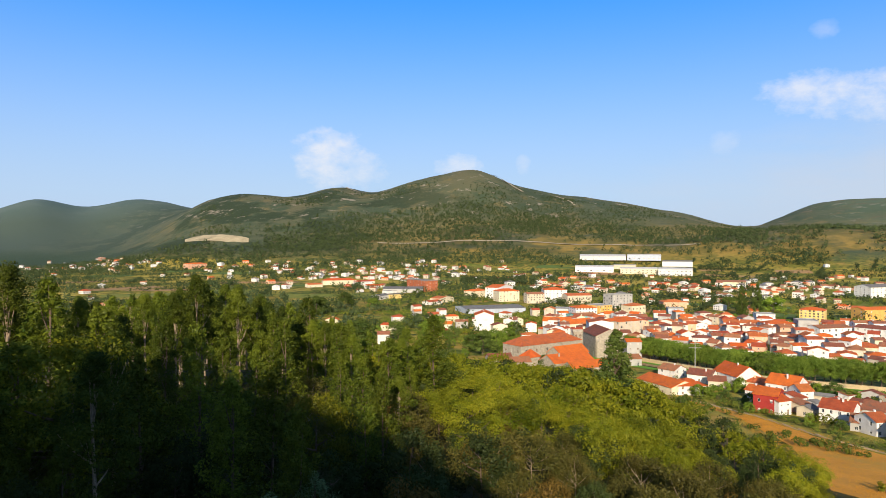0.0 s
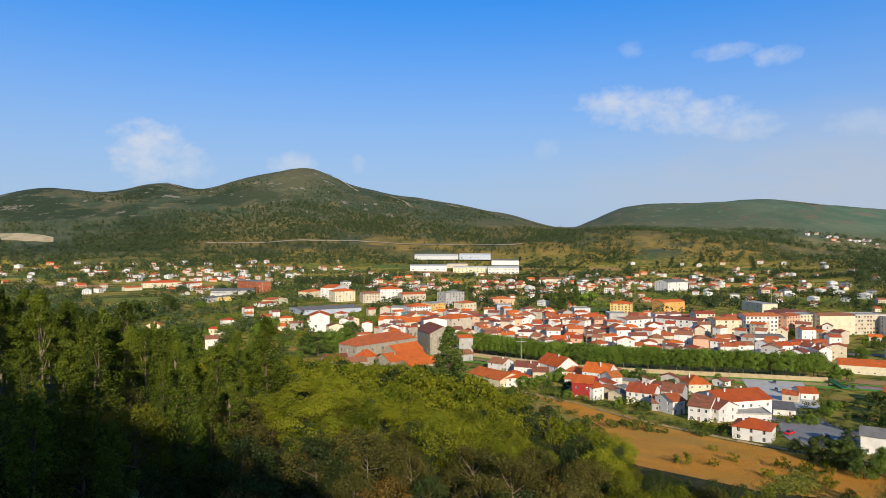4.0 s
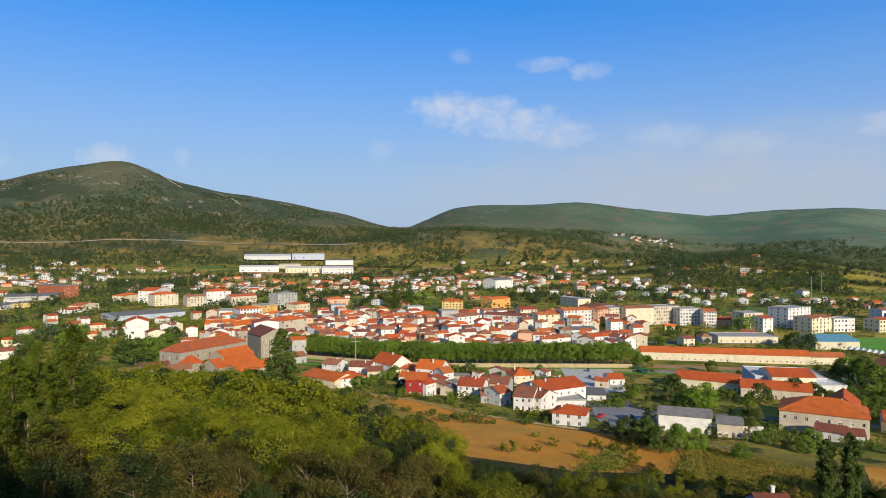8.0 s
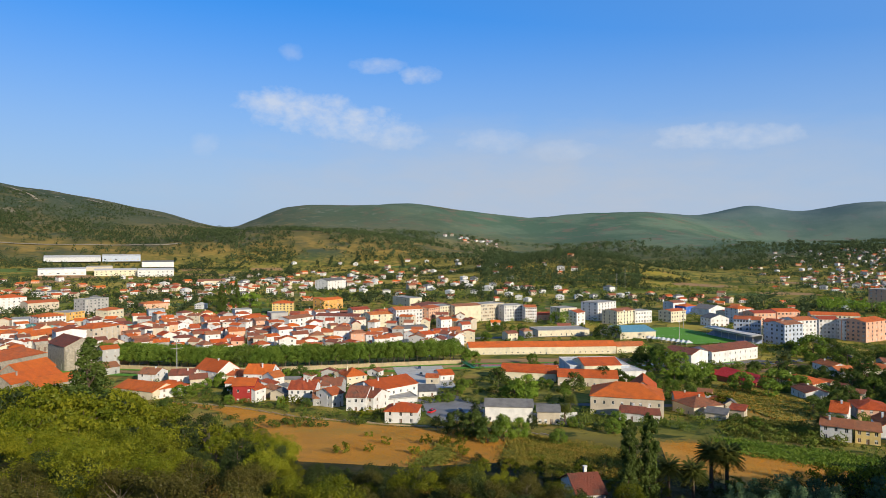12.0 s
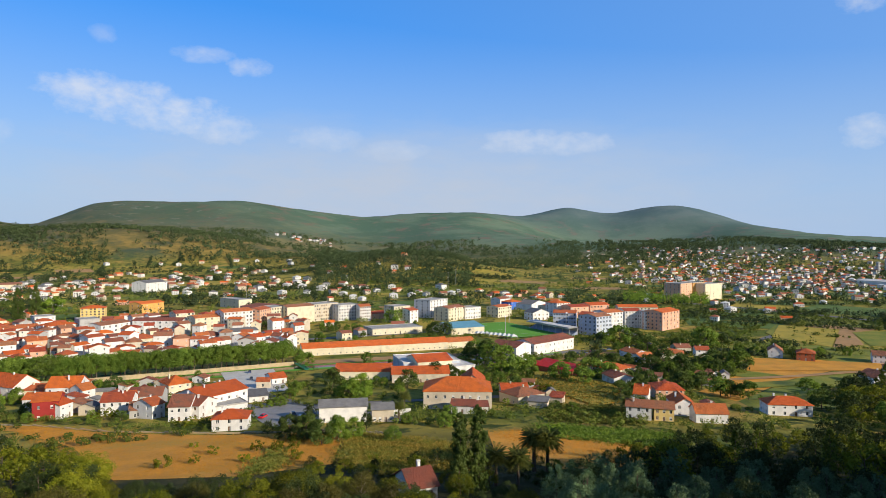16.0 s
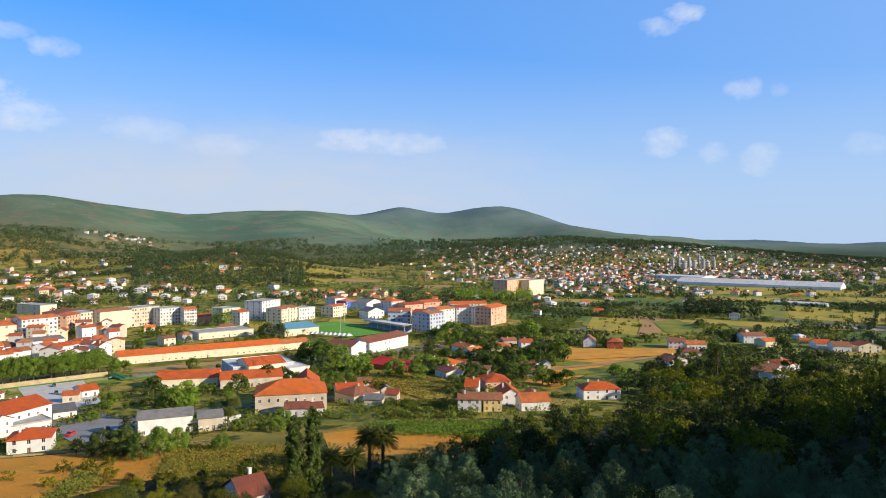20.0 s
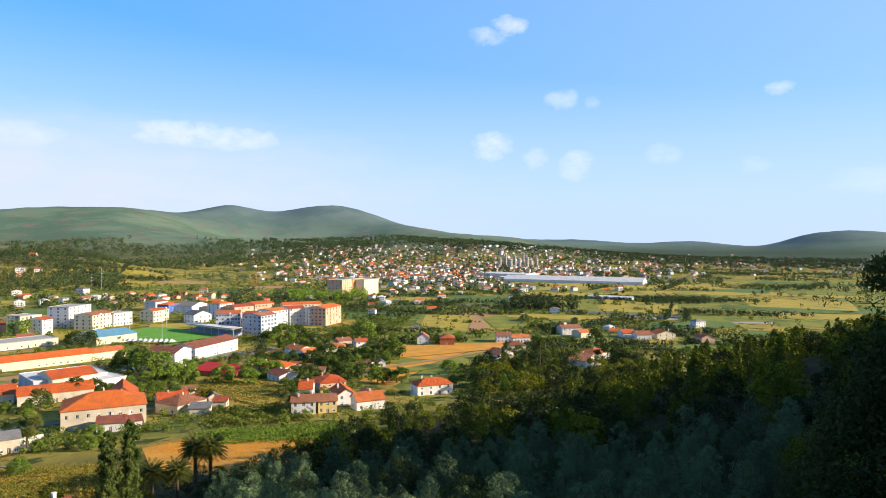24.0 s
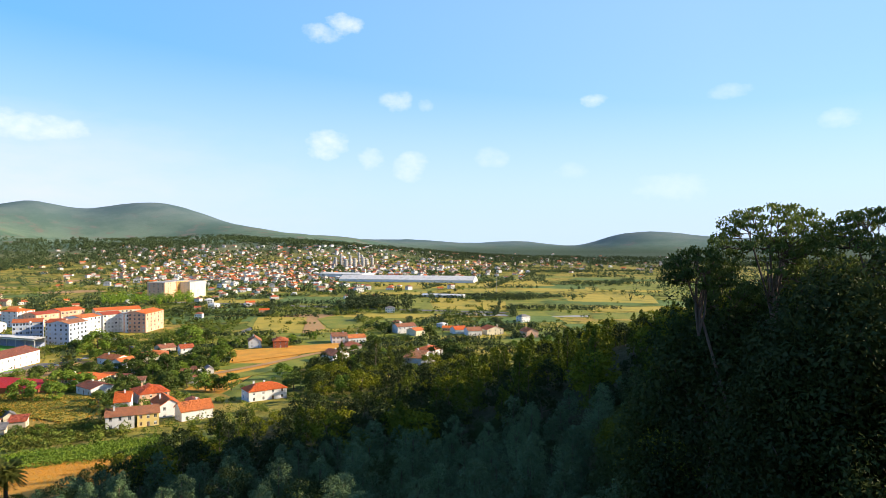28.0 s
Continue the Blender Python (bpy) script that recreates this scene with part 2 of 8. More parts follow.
def wall_mat(rgb):
    """Painted render of one colour, shared between the buildings that have it."""
    key = ("wall", *rgb)
    if key not in MAT:
        MAT[key] = material("painted_render", rgb, [c * 0.86 for c in rgb], 0.35, 0.9, 0.01, 9, vary=0.06, stain=[c * 0.72 for c in rgb])
    return MAT[key]


WHITE, CREAM, OCHRE, YELLOW = (0.74, 0.72, 0.69), (0.72, 0.64, 0.46), (0.75, 0.42, 0.12), (0.78, 0.58, 0.22)
PINK, GREY, BEIGE, RED = (0.72, 0.42, 0.28), (0.42, 0.41, 0.39), (0.58, 0.50, 0.38), (0.33, 0.035, 0.03)
BLUE, GREYBLUE, TEAL, BRICK = (0.06, 0.16, 0.55), (0.45, 0.50, 0.58), (0.18, 0.45, 0.42), (0.42, 0.13, 0.06)
M_STONE = material("granite_masonry", (0.42, 0.37, 0.29), (0.27, 0.24, 0.19), 0.9, 0.9, 0.03, 6, stain=(0.2, 0.18, 0.14))
M_TILE = material("clay_roof_tiles", (0.58, 0.145, 0.045), (0.44, 0.10, 0.035), 0.5, 0.8, 0.06, 8, vary=0.22, stain=(0.34, 0.11, 0.055), wave=3.6)
M_TILE_BRIGHT = material("bright_clay_tiles", (0.72, 0.15, 0.025), (0.60, 0.12, 0.022), 0.4, 0.75, 0.06, 8, vary=0.1, stain=(0.5, 0.11, 0.03), wave=3.6)
M_TILE_OLD = material("weathered_clay_tiles", (0.40, 0.14, 0.07), (0.30, 0.12, 0.07), 0.6, 0.9, 0.06, 8, vary=0.25, stain=(0.2, 0.12, 0.08), wave=3.6)
M_SLATE = material("grey_fibre_cement", (0.22, 0.21, 0.20), (0.16, 0.155, 0.15), 0.5, 0.85, 0.03, 8, vary=0.15, stain=(0.13, 0.12, 0.11), wave=2.0)
M_METAL = material("pale_sheet_metal", (0.72, 0.70, 0.66), (0.6, 0.585, 0.56), 0.3, 0.85, 0.02, 8, vary=0.08, stain=(0.45, 0.42, 0.38), wave=2.0)
M_BLUEROOF = material("blue_sheet_metal", (0.16, 0.36, 0.45), (0.12, 0.3, 0.4), 0.3, 0.5, 0.02, 8, wave=2.0)
M_REDROOF = material("red_sheet_metal", (0.62, 0.035, 0.02), (0.52, 0.03, 0.02), 0.4, 0.55, 0.02, 8, wave=2.0)
M_CONCRETE = material("concrete", (0.42, 0.41, 0.38), (0.32, 0.31, 0.29), 0.4, 0.9, 0.02, 9, stain=(0.25, 0.24, 0.22))
M_ASPHALT = material("asphalt", (0.17, 0.165, 0.16), (0.13, 0.127, 0.125), 0.3, 0.9, 0.01, 12, coords="World", stain=(0.21, 0.20, 0.19))
M_FRAME = material("white_window_frame", (0.7, 0.7, 0.68), (0.6, 0.6, 0.58), 2.0, 0.6)
M_SHUTTER = material("brown_shutter", (0.16, 0.09, 0.05), (0.12, 0.07, 0.04), 2.0, 0.6)
M_BLIND = material("pale_roller_blind", (0.50, 0.47, 0.41), (0.42, 0.39, 0.34), 1.5, 0.7)
M_GLASS = material("window_glass", (0.035, 0.045, 0.055), (0.025, 0.03, 0.04), 0.8, 0.08, 0.0, 3, spec=0.8, vary=0.4)
M_BARK = material("pale_bark", (0.30, 0.23, 0.16), (0.16, 0.12, 0.08), 1.6, 0.9, 0.02, 5)
M_BARK_DARK = material("dark_bark", (0.14, 0.10, 0.07), (0.09, 0.065, 0.045), 1.6, 0.95, 0.02, 5)
M_DRY = material("dry_meadow", (0.70, 0.32, 0.035), (0.50, 0.235, 0.03), 0.09, 0.95, 0.08, 16, coords="World", stain=(0.46, 0.27, 0.04))
M_GRASS = material("green_meadow", (0.13, 0.18, 0.016), (0.27, 0.245, 0.03), 0.07, 0.95, 0.15, 16, coords="World", stain=(0.06, 0.095, 0.014))
M_HAY = material("straw_field", (0.46, 0.33, 0.04), (0.33, 0.275, 0.035), 0.06, 0.95, 0.1, 16, coords="World", stain=(0.20, 0.20, 0.028))
M_EARTH = material("bare_earth", (0.46, 0.27, 0.11), (0.35, 0.2, 0.08), 0.08, 0.95, 0.1, 12, coords="World", stain=(0.27, 0.2, 0.1))
M_TURF = material("mown_turf", (0.13, 0.34, 0.03), (0.11, 0.29, 0.026), 0.05, 0.95, 0.03, 25, coords="World")
M_WATER = material("dark_still_water", (0.02, 0.035, 0.03), (0.03, 0.045, 0.035), 0.2, 0.08, 0.01, 9, coords="World", spec=0.6)
L_EUC = leaf_material("eucalyptus_leaves", (0.031, 0.055, 0.006), (0.132, 0.158, 0.013), vary=0.4)
L_OAK = leaf_material("broad_leaves", (0.058, 0.086, 0.005), (0.215, 0.21, 0.012), 0.12, vary=0.5)
L_DARK = leaf_material("dark_leaves", (0.028, 0.046, 0.012), (0.056, 0.074, 0.019))
L_OLIVE = leaf_material("olive_brown_leaves", (0.052, 0.055, 0.011), (0.115, 0.097, 0.02))
L_ACACIA = leaf_material("grey_green_leaves", (0.078, 0.13, 0.058), (0.155, 0.225, 0.10))
L_PLANE = leaf_material("plane_leaves", (0.09, 0.155, 0.02), (0.19, 0.26, 0.035))
L_BRIGHT = leaf_material("bright_leaves", (0.112, 0.188, 0.022), (0.195, 0.270, 0.030))
L_VINE = leaf_material("vine_leaves", (0.16, 0.18, 0.025), (0.36, 0.22, 0.04))
L_FAR = leaf_material("far_wood_leaves", (0.036, 0.058, 0.024), (0.085, 0.112, 0.04))
L_GARDEN = leaf_material("garden_leaves", (0.05, 0.085, 0.016), (0.11, 0.145, 0.03))
M_CROP = material("dark_green_crop", (0.09, 0.15, 0.025), (0.13, 0.19, 0.035), 0.06, 0.95, 0.15, 25, coords="World", stain=(0.06, 0.10, 0.02))
L_RUST = leaf_material("rusty_dry_leaves", (0.085, 0.06, 0.012), (0.19, 0.115, 0.022))
M_QUARRY = material("pale_quarry_rock", (0.50, 0.42, 0.27), (0.34, 0.28, 0.17), 0.03, 0.95, 0.3, 10, coords="World", stain=(0.16, 0.16, 0.09))

# ---- building blocks ----
class Shape:
    """Collects corners and faces, face by face with a material slot."""

    def __init__(self):
        self.v, self.f, self.s = [], [], []

    def face(self, pts, slot=0):
        k = len(self.v)
        self.v.extend(pts)
        self.f.append(tuple(range(k, k + len(pts))))
        self.s.append(slot)
        return self

    def box(self, x0, y0, z0, x1, y1, z1, slot=0):
        k = len(self.v)
        self.v.extend([(x0, y0, z0), (x1, y0, z0), (x1, y1, z0), (x0, y1, z0), (x0, y0, z1), (x1, y0, z1), (x1, y1, z1), (x0, y1, z1)])
        for q in ((0, 3, 2, 1), (4, 5, 6, 7), (0, 1, 5, 4), (1, 2, 6, 5), (2, 3, 7, 6), (3, 0, 4, 7)):
            self.f.append(tuple(k + i for i in q))
            self.s.append(slot)
        return self

    def tube(self, path, radii, sides=7, slot=0):
        """A tapered round bar along a path."""
        k = len(self.v)
        path = [Vector(p) for p in path]
        for i, p in enumerate(path):
            d = (path[min(i + 1, len(path) - 1)] - path[max(i - 1, 0)]).normalized()
            u = d.orthogonal().normalized()
            w = d.cross(u)
            for j in range(sides):
                a = 2 * math.pi * j / sides
                self.v.append(tuple(p + (u * math.cos(a) + w * math.sin(a)) * radii[i]))
        for i in range(len(path) - 1):
            for j in range(sides):
                a, b = k + i * sides + j, k + i * sides + (j + 1) % sides
                self.f.append((a, b, b + sides, a + sides))
                self.s.append(slot)
        self.f.append(tuple(range(k + (len(path) - 1) * sides, k + len(path) * sides)))
        self.s.append(slot)
        return self

    def mesh(self, name, *mats, smooth=False):
        me = bpy.data.meshes.new(name)
        me.from_pydata(self.v, [], self.f)
        for m in mats:
            me.materials.append(m)
        me.polygons.foreach_set("material_index", self.s)
        if smooth:
            me.polygons.foreach_set("use_smooth", [True] * len(self.f))
        me.update()
        return me


def part(name, shape, mats, parent, label="", at=None):
    """Links a shape or a ready mesh as one object under its thing."""
    if isinstance(shape, Shape):
        shape = shape.mesh(name, *(mats if isinstance(mats, (list, tuple)) else (mats,)))
    ob = new(name, shape)
    ob.parent = parent
    if at is not None:
        ob.matrix_local = at
    return tagged(ob, label) if label else ob


def thing(name, m, label, category, group="", kind=""):
    ob = new(name)
    ob.empty_display_size = 0.5
    ob.matrix_world = m
    return tagged(ob, label, category, group, kind)


def quads_mesh(name, verts, mat, smooth=False):
    """A mesh of loose leaves from an (n, corners, 3) array."""
    n, c = verts.shape[:2]
    me = bpy.data.meshes.new(name)
    me.vertices.add(n * c)
    me.vertices.foreach_set("co", np.ascontiguousarray(verts, dtype=np.float32).ravel())
    me.loops.add(n * c)
    me.loops.foreach_set("vertex_index", np.arange(n * c, dtype=np.int32))
    me.polygons.add(n)
    me.polygons.foreach_set("loop_start", np.arange(0, n * c, c, dtype=np.int32))
    me.polygons.foreach_set("loop_total", np.full(n, c, dtype=np.int32))
    me.materials.append(mat)
    me.update(calc_edges=True)
    return me


rng = np.random.default_rng(7)


def leaves(centres, size, droop=0.0, long=1.7, out=None, loose=0.55):
    """Leaf faces round given places; out: the way that each one faces, more or less; without it they turn at random."""
    n = len(centres)
    a = rng.normal(size=(n, 3))
    a[:, 2] -= droop
    if out is not None:
        face = np.asarray(out) + rng.normal(size=(n, 3)) * loose
        face /= np.linalg.norm(face, axis=1)[:, None] + 1e-9
        a -= face * (a * face).sum(1)[:, None]
    a /= np.linalg.norm(a, axis=1)[:, None] + 1e-9
    b = np.cross(a, rng.normal(size=(n, 3)) if out is None else face)
    b /= np.linalg.norm(b, axis=1)[:, None] + 1e-9
    s = (np.ones(n) * size * rng.uniform(0.6, 1.3, n))[:, None]
    a, b = a * s * long * 0.5, b * s * 0.5
    c = np.asarray(centres)
    return np.stack([c - a * 0.8 - b * 0.9, c + a * 1.1, c - a * 0.5 + b * 1.0], 1)


def blob_points(n, centre, radii, shell=0.55):
    """Places scattered towards the skin of an egg shape."""
    d = rng.normal(size=(n, 3))
    d /= np.linalg.norm(d, axis=1)[:, None]
    r = shell + (1 - shell) * rng.uniform(0, 1, n) ** 0.6
    return np.asarray(centre) + d * r[:, None] * np.asarray(radii)


# ---- the lie of the land ----
HILLS = []


def hill(x, y, high, wide, deep):
    """A rounded height whose deep axis points to the viewpoint."""
    a = math.atan2(x, y)
    HILLS.append((x, y, high, wide, deep, math.sin(a), math.cos(a)))


# the bare-topped mountain across the valley
hill(-1161, 3089, 158, 191, 560)
hill(-948, 3161, 152, 162, 560)
hill(-798, 3202, 95, 144, 560)
hill(-618, 3242, 149, 149, 560)
hill(-454, 3269, 217, 142, 560)
hill(-288, 3287, 64, 130, 560)
hill(-150, 3297, 233, 130, 560)
hill(17, 3300, 135, 130, 560)
hill(144, 3297, 217, 130, 560)
hill(242, 3291, 17, 130, 560)
hill(351, 3281, 145, 152, 560)
hill(596, 3246, 232, 218, 560)
hill(854, 3188, 77, 220, 560)
hill(1096, 3113, 151, 220, 560)
hill(1342, 3015, 1, 225, 560)
# the hills beyond it
hill(-2989, 3562, 227, 276, 620)
hill(-2733, 3762, 128, 221, 620)
hill(-2573, 3873, 13, 152, 620)
hill(-2437, 3961, 224, 159, 620)
hill(-2254, 4067, 134, 176, 620)
hill(-2075, 4161, 90, 159, 620)
hill(-1921, 4235, 198, 190, 620)
hill(-1666, 4341, 115, 255, 620)
hill(-1360, 4447, 70, 276, 620)
# the broad hill past the gap
hill(1652, 3643, 1, 231, 650)
hill(1896, 3522, 152, 243, 650)
hill(2155, 3370, 173, 285, 650)
hill(2457, 3156, 178, 237, 650)
hill(2603, 3037, 76, 172, 650)
hill(2764, 2892, 113, 193, 650)
hill(2930, 2723, 92, 217, 650)
hill(3109, 2517, 1, 231, 650)
# the long ridge
hill(3181, 2967, 1, 310, 720)
hill(3418, 2690, 184, 287, 720)
hill(3602, 2439, 50, 281, 720)
hill(3786, 2142, 222, 294, 720)
hill(3942, 1838, 1, 290, 720)
hill(4075, 1523, 1, 290, 720)
hill(4181, 1199, 1, 274, 720)
hill(4255, 904, 1, 258, 720)
hill(4308, 605, 92, 258, 720)
hill(4339, 303, 41, 271, 720)
hill(4350, -30, 78, 277, 720)
hill(4336, -349, 1, 271, 720)
# far summits
hill(4314, 2104, 1, 199, 420)
hill(4412, 1891, 218, 221, 420)
hill(4516, 1626, 72, 260, 420)
hill(4616, 1315, 217, 278, 420)
hill(4695, 998, 140, 281, 420)
hill(4753, 668, 1, 285, 420)
hill(4788, 335, 1, 285, 420)
hill(4800, 0, 1, 285, 420)
hill(4788, -335, 1, 263, 420)
hill(4760, -618, 79, 249, 420)
hill(4712, -916, 7, 263, 420)
hill(4641, -1226, 62, 249, 420)
hill(4565, -1483, 23, 221, 420)
hill(4481, -1720, 1, 214, 420)
# the hill at the end of the plain
hill(4423, -1733, 1, 130, 420)
hill(4379, -1841, 1, 130, 420)
hill(4319, -1977, 94, 204, 420)
hill(4170, -2274, 76, 233, 420)
hill(4063, -2461, 14, 289, 420)
hill(3803, -2845, 94, 416, 420)
hill(3474, -3239, 14, 465, 420)
hill(3053, -3639, 94, 480, 420)
# foothills and wooded knolls in the valley
hill(1127, 2119, 58, 280, 260)
hill(1225, 1887, 48, 270, 240)
hill(1539, 1970, 28, 270, 260)
hill(1221, 954, 32, 130, 120)
hill(1326, 895, 26, 130, 120)
hill(1412, 1271, 26, 200, 150)
hill(484, 2095, 26, 230, 230)
hill(2819, 1026, 30, 500, 300)
hill(2649, 1408, 30, 450, 300)
hill(2454, 477, 46, 420, 380)
hill(2620, -40, 36, 460, 340)
_wr = np.random.default_rng(3)
WAVES = [(*_wr.normal(size=2), _wr.uniform(0, 6.28), k) for k in (900, 620, 430, 300, 210, 150, 105, 75, 52) for _ in range(3)]


def height(x, y):
    """Ground level over the valley floor, for numbers or arrays."""
    x, y = np.asarray(x, dtype=float), np.asarray(y, dtype=float)
    r = np.hypot(x, y)
    z = 75.0 * np.exp(-((np.hypot(r, 5.0) / 125.0) ** 0.75)) * np.exp(-((r / 400.0) ** 4))
    far = np.zeros_like(z)
    for hx, hy, h, w, d, s, c in HILLS:
        dx, dy = x - hx, y - hy
        u, v = dx * c - dy * s, dx * s + dy * c
        v = np.where(v > 0, v * 0.6, v)
        far = far + h * np.exp(-0.5 * ((u / w) ** 2 + (v / d) ** 2))
    rough = np.zeros_like(z)
    for a, b, p, k in WAVES:
        n = math.hypot(a, b)
        rough = rough + np.sin((x * a + y * b) / n * 6.283 / k + p) * k * 0.012
    z = z + far + rough * np.clip(far / 90.0, 0, 1) * 0.25
    # the slope that goes on up behind the viewpoint, and its three shoulders in view
    z = z + 50.0 * (1 - np.exp(-((np.maximum(0, -y - 8) / 130.0) ** 2))) * np.exp(-((r / 330.0) ** 4))
    # last five: unseen mounds, added behind the viewpoint to shade the near slope
    for az, d, h, s in ((30, 190, 22, 85), (14, 150, 8, 55), (-126, 225, 17, 80), (145, 92, 58, 41), (-147, 165, 27, 34), (-146, 240, 66, 32), (-157, 200, 6, 38), (-160, 110, 40, 26)):
        hx, hy = polar(az, d)
        z = z + h * np.exp(-0.5 * ((x - hx) ** 2 + (y - hy) ** 2) / s ** 2)
    return z


def ground_z(x, y):
    return float(height(x, y))


# ground: one sheet, fine near the viewpoint, out to the horizon
def build_ground():
    radii = np.concatenate([[0.0], 2.0 * 1.0385 ** np.arange(0, 252)])
    radii = radii[radii < 26000]
    turn = np.radians(np.concatenate([np.arange(-140, 44, 0.5), np.arange(44, 220, 4.0)]))
    R, A = np.meshgrid(radii, turn, indexing="ij")
    X, Y = -np.sin(A) * R, np.cos(A) * R
    Z = height(X, Y)
    nr, na = R.shape
    me = bpy.data.meshes.new("ground")
    me.vertices.add(nr * na)
    me.vertices.foreach_set("co", np.stack([X, Y, Z], 2).astype(np.float32).ravel())
    i, j = np.meshgrid(np.arange(nr - 1), np.arange(na), indexing="ij")
    k = (j + 1) % na
    q = np.stack([i * na + j, (i + 1) * na + j, (i + 1) * na + k, i * na + k], 2).reshape(-1, 4)
    q = q[:, ::-1]
    n = len(q)
    me.loops.add(n * 4)
    me.loops.foreach_set("vertex_index", q.astype(np.int32).ravel())
    me.polygons.add(n)
    me.polygons.foreach_set("loop_start", np.arange(0, n * 4, 4, dtype=np.int32))
    me.polygons.foreach_set("loop_total", np.full(n, 4, dtype=np.int32))
    me.polygons.foreach_set("use_smooth", [True] * n)
    me.update(calc_edges=True)
    me.materials.append(M_GROUND)
    ob = new("ground", me)
    return tagged(ob, "green valley floor rising to heath-covered hills", "ground", kind="structure")


M_GROUND = bpy.data.materials.new("valley_and_hills")
M_GROUND.use_nodes = True
gn, gl = nodes_of(M_GROUND.node_tree)


def g_noise(scale, detail=6, rough=0.6):
    n = gn.new("ShaderNodeTexNoise")
    n.inputs["Scale"].default_value, n.inputs["Detail"].default_value, n.inputs["Roughness"].default_value = scale, detail, rough
    gl.new(g_pos, n.inputs["Vector"])
    return n.outputs["Fac"]


def g_range(v, a, b):
    n = gn.new("ShaderNodeMapRange")
    n.inputs["From Min"].default_value, n.inputs["From Max"].default_value = a, b
    gl.new(v, n.inputs["Value"])
    return n.outputs[0]


def g_mix(f, a, b):
    n = gn.new("ShaderNodeMixRGB")
    gl.new(f, n.inputs[0])
    for k, c in ((1, a), (2, b)):
        if isinstance(c, tuple):
            n.inputs[k].default_value = (*c, 1)
        else:
            gl.new(c, n.inputs[k])
    return n.outputs[0]


g_geo = gn.new("ShaderNodeNewGeometry")
g_pos = g_geo.outputs["Position"]
g_sep = gn.new("ShaderNodeSeparateXYZ")
gl.new(g_pos, g_sep.inputs[0])
low = g_mix(g_range(g_noise(0.012), 0.40, 0.54), (0.12, 0.15, 0.026), (0.36, 0.29, 0.055))
low = g_mix(g_range(g_noise(0.09), 0.50, 0.60), low, (0.06, 0.085, 0.018))
low = g_mix(g_range(g_noise(0.031), 0.55, 0.63), low, (0.40, 0.27, 0.065))
heath = g_mix(g_range(g_noise(0.0022, 9), 0.4, 0.62), (0.08, 0.10, 0.058), (0.125, 0.12, 0.068))
heath = g_mix(g_range(g_noise(0.006, 10, 0.68), 0.47, 0.58), heath, (0.06, 0.085, 0.05))
heath = g_mix(g_range(g_noise(0.011, 10, 0.7), 0.55, 0.62), heath, (0.15, 0.13, 0.062))
heath = g_mix(g_range(g_noise(0.02, 8, 0.7), 0.56, 0.75), heath, (0.125, 0.112, 0.07))
# grassy golden flanks and darker woods of the mountain, in ragged patches
def g_times(a, b):
    n = gn.new("ShaderNodeMath")
    n.operation = "MULTIPLY"
    gl.new(a, n.inputs[0])
    gl.new(b, n.inputs[1])
    return n.outputs[0]


gold = g_mix(g_range(g_noise(0.014, 8, 0.65), 0.44, 0.58), (0.17, 0.14, 0.04), (0.33, 0.225, 0.06))
gold_side = g_times(g_range(g_sep.outputs["X"], -600, 100), g_range(g_sep.outputs["Z"], 190, 60))
heath = g_mix(g_times(g_range(g_noise(0.0042, 9, 0.66), 0.40, 0.50), gold_side), heath, gold)
heath = g_mix(g_times(g_range(g_noise(0.0036, 10, 0.68), 0.47, 0.53), g_range(g_sep.outputs["X"], 700, -300)), heath, (0.038, 0.056, 0.03))
heath = g_mix(g_times(g_range(g_noise(0.017, 10, 0.72), 0.58, 0.64), g_range(g_sep.outputs["Z"], 120, 210)), heath, (0.27, 0.235, 0.185))
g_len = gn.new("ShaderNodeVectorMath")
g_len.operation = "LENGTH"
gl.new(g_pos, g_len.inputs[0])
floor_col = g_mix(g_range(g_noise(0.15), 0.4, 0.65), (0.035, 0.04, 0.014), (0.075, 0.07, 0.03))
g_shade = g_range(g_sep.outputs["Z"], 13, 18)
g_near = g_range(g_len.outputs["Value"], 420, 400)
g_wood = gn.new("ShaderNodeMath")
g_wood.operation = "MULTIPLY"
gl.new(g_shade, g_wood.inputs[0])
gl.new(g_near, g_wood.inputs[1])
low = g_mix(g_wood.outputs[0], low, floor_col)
# plantation green and brown clearings, with grey-blue haze painted into the colour
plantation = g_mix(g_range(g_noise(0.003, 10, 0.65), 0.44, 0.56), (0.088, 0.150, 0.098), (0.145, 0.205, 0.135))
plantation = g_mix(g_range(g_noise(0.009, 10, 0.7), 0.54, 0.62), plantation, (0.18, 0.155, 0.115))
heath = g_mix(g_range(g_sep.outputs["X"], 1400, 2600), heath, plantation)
# hills far to the left: bluish haze painted into their colour
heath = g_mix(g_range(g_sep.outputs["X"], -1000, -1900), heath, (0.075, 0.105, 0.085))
# aerial haze painted in: ground colour turns blue-grey beyond 3900 m
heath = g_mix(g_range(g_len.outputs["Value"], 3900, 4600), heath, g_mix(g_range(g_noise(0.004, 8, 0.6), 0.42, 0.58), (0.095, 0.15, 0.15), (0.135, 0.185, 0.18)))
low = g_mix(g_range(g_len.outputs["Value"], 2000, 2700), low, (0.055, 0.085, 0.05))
g_rise = g_range(g_sep.outputs["Z"], 18, 60)
g_away = g_range(g_len.outputs["Value"], 700, 900)
g_both = gn.new("ShaderNodeMath")
g_both.operation = "MULTIPLY"
gl.new(g_rise, g_both.inputs[0])
gl.new(g_away, g_both.inputs[1])
g_high = g_both.outputs[0]
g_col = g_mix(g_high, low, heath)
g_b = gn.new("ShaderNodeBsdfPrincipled")
